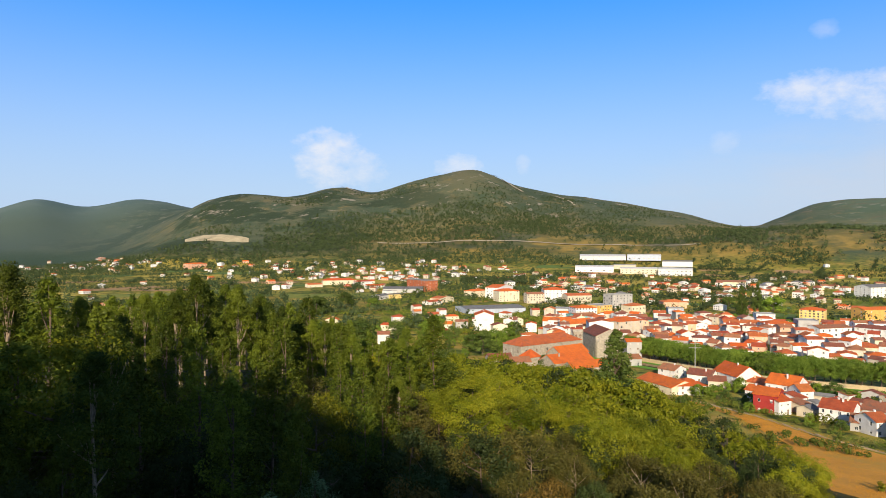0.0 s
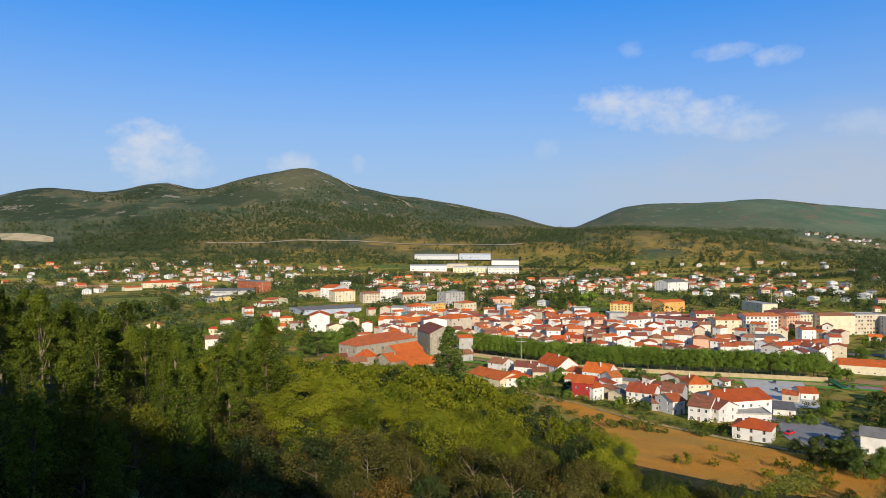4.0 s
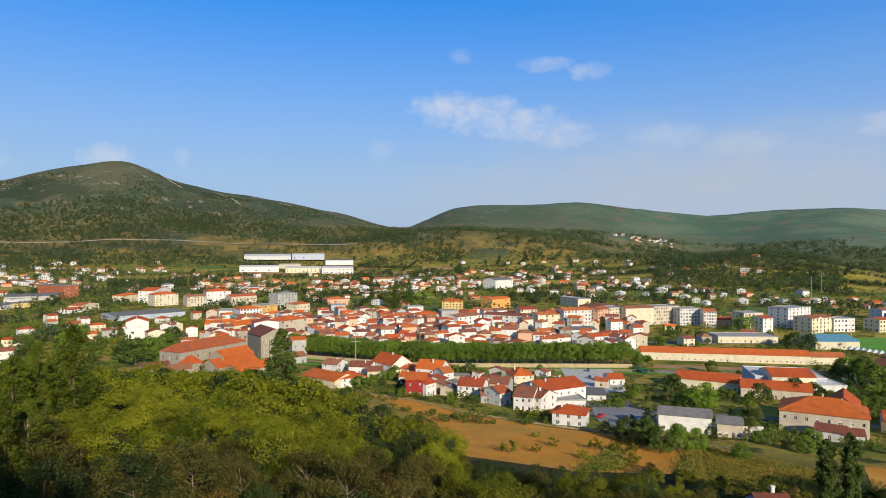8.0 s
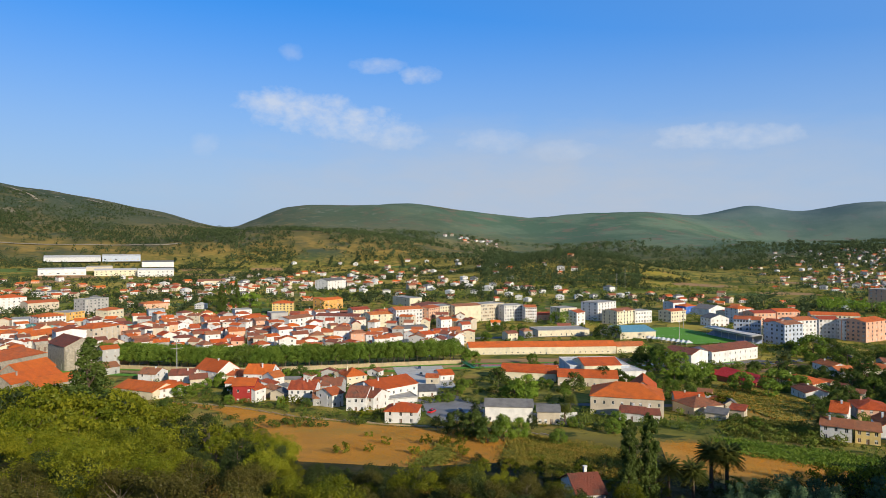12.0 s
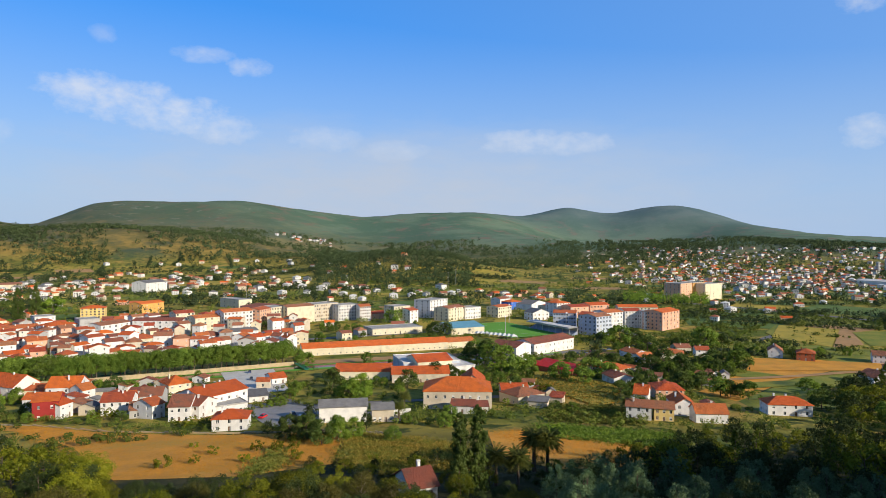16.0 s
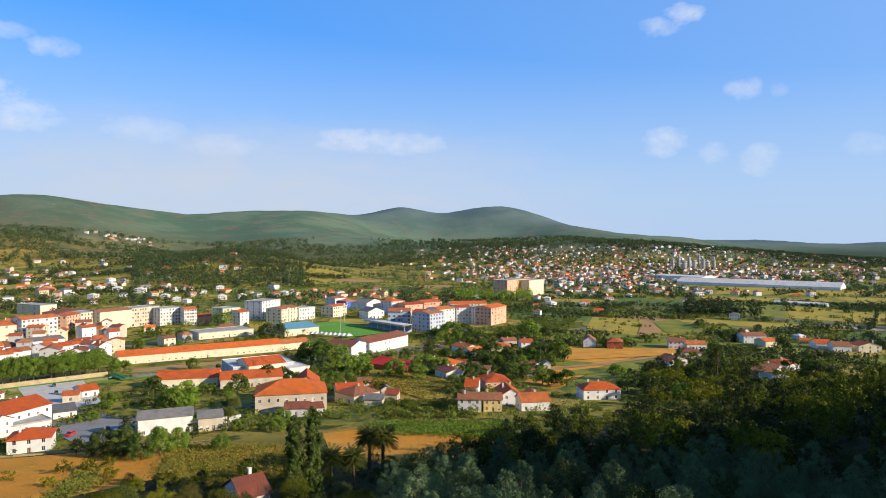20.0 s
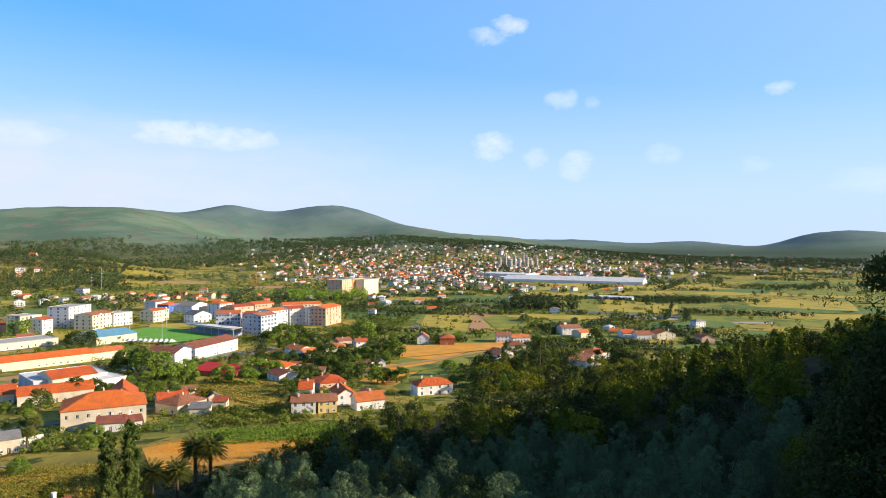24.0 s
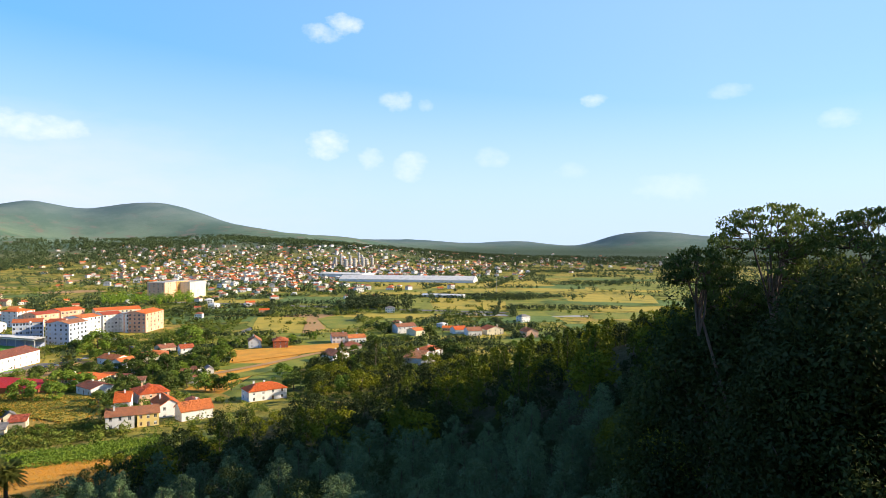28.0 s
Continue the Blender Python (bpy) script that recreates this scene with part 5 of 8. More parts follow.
house("house", 567.6, -57.8, -73.1, 17.1, 13.0, 6, "gable", 2.16, wall=WHITE, tiles=M_TILE_OLD, floors=2, cols=4, side=2, label="white house with dark roof")
house("house", 549.5, -65.6, -55.1, 10.1, 11.7, 4.6, "gable", 1.92, wall=CREAM, tiles=M_TILE, floors=1, cols=2, side=2, label="cream house with orange roof")
house("house", 408.7, -51.1, -31.2, 22.0, 11.7, 5, "gable_y", 2.88, wall=WHITE, tiles=M_TILE_OLD, floors=1, cols=2, side=2, label="white gabled house at the wood's edge")
house("house", 442.0, -61.7, -49.9, 15.4, 11.7, 4.6, "hip", 2.16, wall=WHITE, tiles=M_TILE, floors=1, cols=3, side=2, label="white house with orange hipped roof")
house("house", 553.4, -102.5, -78.6, 10.2, 11.7, 4.2, "gable", 2.4, wall=WHITE, tiles=M_TILE_BRIGHT, floors=1, cols=2, side=2, label="house with a bright orange roof")
house("house", 541.4, -112.4, -82.1, 11.8, 11.7, 4.6, "gable", 2.4, wall=WHITE, tiles=M_TILE_OLD, floors=1, cols=3, side=2, label="white house with dark roof")
house("house", 545.0, -129.0, -72.5, 15.9, 13.0, 5, "gable_y", 2.4, wall=CREAM, tiles=M_TILE, floors=2, cols=3, side=2, label="cream gabled house among the town houses")
house("house", 524.8, -155.8, -80.6, 10.6, 13.0, 5, "gable_y", 2.64, wall=PINK, tiles=M_TILE, floors=1, cols=2, side=2, label="pink gabled house in the meadows")
house("house", 433.1, 0.5, -47.7, 13.6, 11.7, 4.4, "gable_y", 2.88, wall=WHITE, tiles=M_TILE_OLD, floors=1, cols=2, side=2, label="white gabled house behind pines")
# the convent and church
house("convent", 67.5, 449.0, 34.5, 55, 18, 11.7, "hip", 4.6, wall_m=M_STONE, tiles=M_TILE, floors=2, cols=6, side=3, chimneys=0, ww=1.2, wh=2.2, door=False, label="long granite convent nave with a hipped clay roof")
house("convent", 81.5, 434.5, 34.5, 25, 13, 6.5, "gable", 4.4, wall_m=M_STONE, tiles=M_TILE_BRIGHT, floors=1, cols=0, side=0, chimneys=0, label="convent cloister wing with a vivid orange roof")
house("convent", 76.7, 412.5, 30, 31, 15, 4.6, "gable", 4.2, wall_m=M_STONE, tiles=M_TILE_BRIGHT, floors=1, cols=5, side=1, chimneys=1, door=False, label="convent range with a broad vivid orange roof")
house("convent", 85.5, 395.5, 24, 27, 12, 3.6, "gable", 3.2, wall_m=M_STONE, tiles=M_TILE_BRIGHT, floors=1, cols=4, side=1, chimneys=0, door=False, label="low convent range with an orange roof")
house("convent", 55.0, 419.0, 34.5, 10, 9, 6.0, "hip", 4.0, wall_m=M_STONE, tiles=M_TILE_BRIGHT, floors=1, cols=2, side=1, chimneys=0, door=False, label="small convent chapel with a steep orange roof")
house("convent", 35.6, 424.5, 12, 15, 10, 4.2, "gable", 2.6, wall_m=M_STONE, tiles=M_TILE_OLD, floors=1, cols=3, side=1, chimneys=0, label="low convent outbuilding with weathered tiles")
house("convent", 43.6, 408.5, 8, 19, 9, 4.2, "gable", 2.5, wall_m=M_STONE, tiles=M_TILE_OLD, floors=1, cols=4, side=1, chimneys=0, label="low convent range with weathered tiles")
house("church", 112.2, 468.0, 6, 20, 30, 15, "gable_y", 4.6, wall_m=M_STONE, tiles=M_TILE_OLD, floors=1, cols=1, side=3, chimneys=0, ww=1.6, wh=3.4, door=False, label="granite church with a plain gabled front")
for bx in (-8.6, -3.4, 3.4, 8.6):
    butt = thing("buttress", Matrix.Translation((112.2, 468.0, 0.1)) @ Matrix.Rotation(radians(6), 4, "Z"), "granite buttress against the church front", "buttress", "buttresses of the church")
    part("pier", Shape().box(bx - 0.9, -16.4, -1, bx + 0.9, -15.02, 12.5).face([(bx - 0.9, -16.4, 12.5), (bx + 0.9, -16.4, 12.5), (bx + 0.9, -15.02, 13.8), (bx - 0.9, -15.02, 13.8)]), M_STONE, butt)
house("bell_gable", 93.2, 460.7, 10, 6.5, 2.4, 17, "gable", 1.2, wall_m=M_STONE, tiles=M_STONE, floors=3, cols=2, side=0, chimneys=0, ww=1.4, wh=2.8, door=False, label="granite bell gable with arched openings", category="bell tower")
house("apartment_block", 149.0, 549.9, 28.7, 25.6, 18.2, 15.6, "hip", 2.64, wall=BEIGE, tiles=M_TILE_BRIGHT, floors=5, cols=5, side=4, chimneys=0,ww=1.6, wh=1.7, label="pale stone four-storey block with a hipped roof")
# the west side of the town
house("house", 37.9, 610.5, -3.5, 17.3, 23.4, 14, "gable_y", 3.12, wall=WHITE, tiles=M_TILE_BRIGHT, floors=4, cols=0, side=6, chimneys=1, label="large white gabled house with an orange roof")
house("house", 138.9, 663.0, 15.9, 23.4, 23.4, 8, "gable", 1.92, wall=TEAL, tiles=M_TILE_OLD, floors=2, cols=3, side=2, chimneys=0, label="teal-green rendered house among the town houses")
house("apartment_block", 130.3, 551.4, -4.2, 20.6, 18.2, 14.3, "gable_y", 1.68, wall=WHITE, tiles=M_TILE, floors=4, cols=0, side=5, chimneys=0,ww=1.6, wh=1.7, label="white block with a blank gable wall")
house("house", 142.8, 532.2, -4.8, 12.4, 15.6, 8, "gable", 1.68, wall=WHITE, tiles=M_TILE_OLD, floors=2, cols=2, side=3, label="lower white house beside the block")
house("house", 186.5, 623.6, -1.9, 16.2, 18.2, 8, "gable", 1.92, wall=TEAL, tiles=M_TILE_OLD, floors=2, cols=2, side=2, label="teal-green house with old tiles")
house("warehouse", 54.6, 776.4, 16.3, 71.2, 44.2, 5, "gable", 1.92, wall=GREYBLUE, tiles=M_SLATE, floors=1, cols=0, side=0, chimneys=0, label="long grey warehouse with a low sheet roof")
house("apartment_block", 87.1, 915.6, 19.9, 30.3, 19.5, 14.3, "hip", 2.88, wall=CREAM, tiles=M_TILE_BRIGHT, floors=5, cols=6, side=4, chimneys=0,ww=1.6, wh=1.7, label="cream four-storey block with a vivid roof")
house("apartment_block", 82.6, 975.4, 56.1, 46.3, 20.8, 15.6, "gable_y", 3.6, wall=WHITE, tiles=M_TILE_BRIGHT, floors=4, cols=0, side=3, chimneys=0,ww=1.6, wh=1.7, label="white gabled block among the town houses")
house("apartment_block", 121.0, 886.6, 8.8, 22.8, 18.2, 12.35, "gable", 2.16, wall=BEIGE, tiles=M_TILE_OLD, floors=4, cols=6, side=3, chimneys=0,ww=1.6, wh=1.7, label="beige three-storey block among the town houses")
house("apartment_block", 150.9, 903.4, 1.7, 30.4, 23.4, 16.9, "hip", 2.88, wall=WHITE, tiles=M_TILE_BRIGHT, floors=5, cols=6, side=4, chimneys=0,ww=1.6, wh=1.7, label="white four-storey block with an orange hipped roof")
house("apartment_block", 177.2, 880.4, 12.5, 33.9, 18.2, 11.05, "gable", 2.4, wall=BEIGE, tiles=M_TILE, floors=2, cols=7, side=3, chimneys=0,ww=1.6, wh=1.7, label="long beige terrace with orange roofs")
house("apartment_block", 216.4, 823.1, 23.9, 30.0, 18.2, 16.25, "flat", 0, wall=GREY, tiles=M_CONCRETE, floors=5, cols=6, side=4, chimneys=0,ww=1.6, wh=1.7, label="bare grey concrete block")
house("apartment_block", 168.6, 716.5, 32.7, 19.4, 18.2, 13, "flat", 0, wall=OCHRE, tiles=M_CONCRETE, floors=4, cols=5, side=2, chimneys=0,ww=1.6, wh=1.7, label="orange-rendered block among the town houses")
house("apartment_block", 129.5, 702.7, -23.3, 24.1, 20.8, 10.4, "flat", 0, wall=WHITE, tiles=M_CONCRETE, floors=2, cols=6, side=2, chimneys=0,ww=1.6, wh=1.7, label="white flat-roofed block among the town houses")
house("apartment_block", 142.2, 675.4, 8.7, 22.4, 19.5, 14.3, "hip", 2.4, wall=WHITE, tiles=M_TILE_BRIGHT, floors=5, cols=7, side=3, chimneys=0,ww=1.6, wh=1.7, label="white block with long dark window bands")
house("house", 106.1, 616.3, -18.2, 24.9, 16.9, 7.5, "gable", 3.12, wall=WHITE, tiles=M_TILE_BRIGHT, floors=2, cols=6, side=2, label="long white house with vivid orange roof")
house("house", 121.4, 602.1, 29.5, 28.9, 15.6, 7.5, "gable", 3.12, wall=CREAM, tiles=M_TILE_BRIGHT, floors=2, cols=6, side=2, label="long cream house with dormers and orange roof")
house("apartment_block", 212.4, 741.8, 31.2, 21.5, 15.6, 10.4, "hip", 2.16, wall=CREAM, tiles=M_TILE, floors=2, cols=4, side=2, chimneys=0,ww=1.6, wh=1.7, label="cream house with orange hipped roof")
house("house", 281.9, 816.2, -0.3, 28.3, 18.2, 8, "hip", 2.4, wall=PINK, tiles=M_TILE, floors=3, cols=4, side=3, label="salmon three-storey house among the town houses")
house("house", 255.2, 731.2, -11.8, 16.4, 15.6, 8, "flat", 0, wall=GREYBLUE, tiles=M_CONCRETE, floors=3, cols=4, side=2, chimneys=0, label="pale blue-grey block among the town houses")
house("apartment_block", -35.5, 1122.5, -57.5, 62.2, 23.4, 17.55, "flat", 0, wall=BRICK, tiles=M_SLATE, floors=6, cols=7, side=4, chimneys=0,ww=1.6, wh=1.7, label="brick apartment block with balconies")
house("warehouse", -64.5, 1091.0, -0.0, 63.6, 44.2, 6, "gable", 2.4, wall=GREY, tiles=M_SLATE, floors=1, cols=0, side=0, chimneys=0, label="grey warehouse with a sheet roof")
house("house", -70.1, 961.2, 31.0, 20.9, 15.6, 6, "flat", 0, wall=YELLOW, tiles=M_SLATE, floors=1, cols=0, side=0, chimneys=0, label="bright yellow workshop among the town houses")
house("house", -88.7, 948.9, 62.2, 23.7, 15.6, 5.5, "gable", 1.8, wall=WHITE, tiles=M_SLATE, floors=1, cols=2, side=1, label="white workshop among the town houses")
house("house", -1.4, 892.5, 55.9, 33.9, 15.6, 6.5, "gable_y", 2.16, wall=CREAM, tiles=M_TILE, floors=2, cols=2, side=2, label="cream gabled house among the town houses")
house("house", -14.2, 864.4, 46.9, 23.3, 13.0, 4, "gable", 1.92, wall=WHITE, tiles=M_TILE, floors=1, cols=3, side=2, label="low white house with orange roof")
house("convent", -199.1, 1274.0, 17.9, 63.3, 23.4, 8.5, "hip", 3.6, wall=CREAM, tiles=M_TILE_BRIGHT, floors=3, cols=9, side=3, chimneys=0, label="long cream institution with an orange roof")
house("house", -151.7, 1259.0, 34.2, 33.3, 18.2, 7, "hip", 2.4, wall=WHITE, tiles=M_TILE, floors=2, cols=4, side=2, label="white house with hipped roof")
house("house", -233.5, 1202.4, 35.7, 28.6, 13.0, 5, "gable", 2.4, wall=CREAM, tiles=M_TILE, floors=1, cols=3, side=2, label="low house with orange tiles")
house("house", -121.4, 1171.5, 29.3, 32.2, 15.6, 5, "gable", 2.16, wall=WHITE, tiles=M_TILE_BRIGHT, floors=1, cols=4, side=2, label="white house with orange roof")
house("apartment_block", -667.0, 1790.6, 48.2, 54.6, 23.4, 11.7, "hip", 3, wall=PINK, tiles=M_TILE_BRIGHT, floors=3, cols=6, side=3, chimneys=0,ww=1.6, wh=1.7, label="salmon block with orange hipped roof among fields")
house("house", -109.4, 657.9, -0.0, 12.2, 9.1, 4, "gable_y", 2.16, wall=CREAM, tiles=M_TILE_BRIGHT, floors=1, cols=1, side=1, label="small cream house above the trees")
house("house", -82.7, 1028.5, 43.6, 17.9, 13.0, 6, "flat", 0, wall=WHITE, tiles=M_CONCRETE, floors=2, cols=3, side=2, label="small white block among the town houses")
house("house", 48.6, 993.1, 46.1, 33.3, 16.9, 9, "hip", 2.4, wall=CREAM, tiles=M_TILE_BRIGHT, floors=3, cols=4, side=3, label="cream block with vivid roof")
# the river front and the long apartment rows
house("house", 296.9, 468.9, -24.9, 19.2, 15.6, 6.4, "hip", 2.64, wall=CREAM, tiles=M_TILE, floors=2, cols=4, side=2, label="cream house with hipped roof on the promenade")
house("house", 317.1, 469.2, -35.5, 10.4, 15.6, 7.5, "gable", 1.92, wall=BEIGE, tiles=M_TILE_OLD, floors=2, cols=3, side=2, label="beige house on the promenade")
house("house", 313.1, 447.0, -18.8, 11.9, 14.3, 6, "gable", 1.92, wall=CREAM, tiles=M_TILE, floors=2, cols=3, side=2, label="cream house on the promenade")
house("house", 334.7, 438.3, -14.9, 20.0, 15.6, 6.5, "hip", 2.88, wall=WHITE, tiles=M_TILE_OLD, floors=2, cols=4, side=3, label="white house with brown hipped roof")
house("apartment_block", 348.5, 420.1, -19.3, 25.7, 16.9, 9.75, "gable", 1.68, wall=WHITE, tiles=M_SLATE, floors=2, cols=11, side=3, chimneys=0,ww=1.6, wh=1.7, label="long white block with a grey roof")
house("house", 373.6, 414.5, -9.4, 23.7, 11.7, 4.2, "gable", 2.16, wall=CREAM, tiles=M_TILE_BRIGHT, floors=1, cols=5, side=2, chimneys=0, label="low arcade with dormers in an orange roof")
house("apartment_block", 374.4, 527.6, -16.1, 16.7, 16.9, 15.6, "gable", 1.92, wall=CREAM, tiles=M_TILE, floors=5, cols=5, side=3, chimneys=0,ww=1.6, wh=1.7, label="white apartment block with an orange roof")
house("apartment_block", 386.9, 498.8, -14.1, 41.6, 18.2, 13, "gable", 1.92, wall=CREAM, tiles=M_TILE, floors=4, cols=7, side=3, chimneys=0,ww=1.6, wh=1.7, label="long cream block with orange roof")
house("apartment_block", 400.9, 488.9, -12.7, 27.8, 16.9, 16.9, "gable", 2.16, wall=WHITE, tiles=M_TILE, floors=5, cols=8, side=3, chimneys=0,ww=1.6, wh=1.7, label="pale apartment block with many windows")
house("apartment_block", 429.5, 490.3, 18.8, 21.1, 16.9, 16.25, "gable", 1.68, wall=PINK, tiles=M_TILE, floors=5, cols=5, side=4, chimneys=0,ww=1.6, wh=1.7, label="apartment block with red window bays")
house("apartment_block", 451.5, 493.8, 0.1, 20.4, 18.2, 16.38, "flat", 0, wall=CREAM, tiles=M_CONCRETE, floors=5, cols=6, side=3, chimneys=0,ww=1.6, wh=1.7, label="white apartment block with an orange roof")
house("apartment_block", 470.4, 481.5, -12.6, 30.6, 18.2, 16.38, "gable", 1.68, wall=CREAM, tiles=M_TILE_OLD, floors=5, cols=0, side=3, chimneys=0,ww=1.6, wh=1.7, label="wide cream block with blank upper wall")
house("apartment_block", 499.6, 476.0, -10.2, 29.2, 18.2, 16.9, "flat", 0, wall=BEIGE, tiles=M_CONCRETE, floors=5, cols=11, side=4, chimneys=0,ww=1.6, wh=1.7, label="grey-beige apartment block with stacked balconies")
house("apartment_block", 514.5, 457.0, -20.8, 23.5, 18.2, 15.6, "flat", 0, wall=WHITE, tiles=M_CONCRETE, floors=5, cols=8, side=3, chimneys=0,ww=1.6, wh=1.7, label="white apartment block with long windows")
house("apartment_block", 519.7, 437.0, -35.5, 11.6, 18.2, 14.95, "gable", 1.68, wall=WHITE, tiles=M_TILE, floors=5, cols=5, side=3, chimneys=0,ww=1.6, wh=1.7, label="white end block with tiled roof")
house("apartment_block", 369.6, 664.4, -35.5, 22.2, 16.9, 13, "hip", 2.4, wall=YELLOW, tiles=M_TILE_BRIGHT, floors=5, cols=6, side=3, chimneys=0,ww=1.6, wh=1.7, label="yellow four-storey block with an orange roof")
house("apartment_block", 433.9, 695.1, -35.5, 11.0, 16.9, 11.7, "gable", 1.92, wall=WHITE, tiles=M_TILE, floors=3, cols=4, side=2, chimneys=0,ww=1.6, wh=1.7, label="white block with orange roof")
house("apartment_block", 439.7, 682.6, 12.7, 33.4, 16.9, 11.7, "gable", 2.16, wall=OCHRE, tiles=M_TILE_BRIGHT, floors=3, cols=2, side=2, chimneys=0,ww=1.6, wh=1.7, label="orange rendered block with blank wall")
house("apartment_block", 636.5, 980.3, 15.8, 46.8, 28.6, 15.6, "gable", 3.6, wall=WHITE, tiles=M_SLATE, floors=5, cols=6, side=4, chimneys=0,ww=1.6, wh=1.7, label="large stepped white building")
house("apartment_block", 279.6, 556.8, 0.1, 24.7, 16.9, 12.35, "hip", 2.16, wall=WHITE, tiles=M_TILE_BRIGHT, floors=4, cols=6, side=3, chimneys=0,ww=1.6, wh=1.7, label="white three-storey block among the town houses")
house("apartment_block", 299.3, 548.4, -15.4, 14.9, 16.9, 15.6, "flat", 0, wall=GREY, tiles=M_CONCRETE, floors=5, cols=0, side=2, chimneys=0,ww=1.6, wh=1.7, label="blank grey block among the town houses")
house("apartment_block", 312.6, 540.4, 14.9, 31.3, 16.9, 11.05, "gable", 1.92, wall=WHITE, tiles=M_TILE_OLD, floors=3, cols=5, side=2, chimneys=0,ww=1.6, wh=1.7, label="white terrace among the town houses")
house("apartment_block", 356.1, 531.8, -56.1, 43.0, 16.9, 10.4, "gable", 1.92, wall=WHITE, tiles=M_TILE_OLD, floors=3, cols=8, side=2, chimneys=0,ww=1.6, wh=1.7, label="long white terrace with brown roof")
house("apartment_block", 308.0, 638.2, -13.8, 16.6, 15.6, 11.7, "flat", 0, wall=WHITE, tiles=M_CONCRETE, floors=3, cols=4, side=2, chimneys=0,ww=1.6, wh=1.7, label="white block among the town houses")
house("apartment_block", 259.2, 579.3, -16.4, 29.0, 15.6, 10.4, "gable", 2.16, wall=WHITE, tiles=M_TILE, floors=3, cols=6, side=3, ww=1.6, wh=1.7, label="white terrace with orange roof")
house("apartment_block", 540.3, 655.5, -97.1, 40.6, 18.2, 10.4, "flat", 0, wall=CREAM, tiles=M_CONCRETE, floors=2, cols=2, side=2, chimneys=0,ww=1.6, wh=1.7, label="cream hall with a tiled edge")
house("apartment_block", 461.6, 511.9, -110.7, 51.0, 39.0, 14.3, "gable", 2.16, wall=PINK, tiles=M_TILE_OLD, floors=5, cols=4, side=5, chimneys=0,ww=1.6, wh=1.7, label="receding terrace with brown roofs")
# the east side: halls, ground, school
house("public_building", 463.3, 355.7, -31.2, 45.9, 23.4, 5, "flat", 0, wall=CREAM, tiles=M_CONCRETE, floors=1, cols=10, side=2, chimneys=0, label="low flat-roofed public building with a window band")
house("sports_hall", 497.2, 309.6, -29.8, 32.2, 36.4, 6, "gable", 3.12, wall=CREAM, tiles=M_BLUEROOF, floors=1, cols=7, side=3, chimneys=0, label="sports hall with a pale blue metal roof")
house("shed", 373.2, 302.6, -38.6, 104.6, 16.9, 5.4, "gable", 2.64, wall=CREAM, tiles=M_TILE_BRIGHT, floors=1, cols=26, side=1, chimneys=0,wh=0.8, label="very long cream shed with an orange tiled roof")
house("shed", 423.5, 263.9, -33.0, 22.1, 14.3, 5, "gable", 2.16, wall=CREAM, tiles=M_TILE, floors=1, cols=5, side=1, chimneys=0,wh=0.8, label="lower cream shed with tiled roof")
house("pavilion", 331.8, 229.6, -40.3, 34.3, 28.6, 6, "flat", 0, wall=GREYBLUE, tiles=M_METAL, floors=1, cols=0, side=0, chimneys=0, label="pale flat-roofed sports pavilion")
house("pavilion", 331.2, 208.9, -30.0, 18.0, 18.2, 4, "flat", 0, wall=WHITE, tiles=M_METAL, floors=1, cols=3, side=1, chimneys=0, label="white flat-roofed annex on the plain")
house("school", 284.0, 238.1, -57.3, 30.0, 16.9, 5, "gable", 2.88, wall=CREAM, tiles=M_TILE_BRIGHT, floors=1, cols=12, side=2, chimneys=0, label="school wing with an orange roof and window band")
house("school", 292.9, 206.6, -51.9, 30.3, 16.9, 5, "gable", 2.64, wall=BEIGE, tiles=M_TILE_BRIGHT, floors=1, cols=10, side=2, chimneys=0, label="school wing with an orange roof")
house("school", 325.8, 223.2, -35.9, 21.2, 20.8, 7, "gable", 2.88, wall=CREAM, tiles=M_TILE_BRIGHT, floors=1, cols=5, side=2, chimneys=0, label="higher school hall with an orange roof")
house("institute", 442.0, 202.4, -12.1, 47.3, 19.5, 8, "gable", 2.64, wall=WHITE, tiles=M_TILE_OLD, floors=2, cols=9, side=4, chimneys=0, label="long white institute with a brown tiled roof")
house("institute", 391.5, 203.0, -1.4, 20.5, 19.5, 10, "gable_y", 2.4, wall=WHITE, tiles=M_TILE_OLD, floors=2, cols=0, side=3, chimneys=0, label="tall gabled front of the institute")
house("institute", 413.6, 217.2, -109.6, 15.2, 18.2, 7, "gable", 2.4, wall=WHITE, tiles=M_TILE_OLD, floors=2, cols=3, side=3, chimneys=0, label="white side wing of the institute")
house("shed", 362.5, 157.8, -104.3, 29.4, 9.1, 3, "gable", 1.68, wall=BRICK, tiles=M_REDROOF, floors=1, cols=0, side=0, chimneys=0, label="low shed with a red metal roof")
house("shed", 374.9, 159.7, -112.7, 28.6, 9.1, 3, "gable", 1.68, wall=BRICK, tiles=M_REDROOF, floors=1, cols=0, side=0, chimneys=0, label="low shed with a red metal roof behind the first")
house("house", 369.3, 127.6, -99.7, 18.8, 13.0, 5, "hip", 2.4, wall=CREAM, tiles=M_TILE_BRIGHT, floors=2, cols=4, side=2, label="cream house with vivid hipped roof")
house("house", 348.2, 116.2, -135.0, 14.3, 11.7, 3.6, "gable", 1.68, wall=WHITE, tiles=M_TILE_OLD, floors=1, cols=3, side=2, label="low white house among the town houses")
house("apartment_block", 531.6, 402.9, -19.1, 19.0, 18.2, 15.6, "flat", 0, wall=CREAM, tiles=M_CONCRETE, floors=5, cols=5, side=3, chimneys=0,ww=1.6, wh=1.7, label="cream apartment block with balconies")
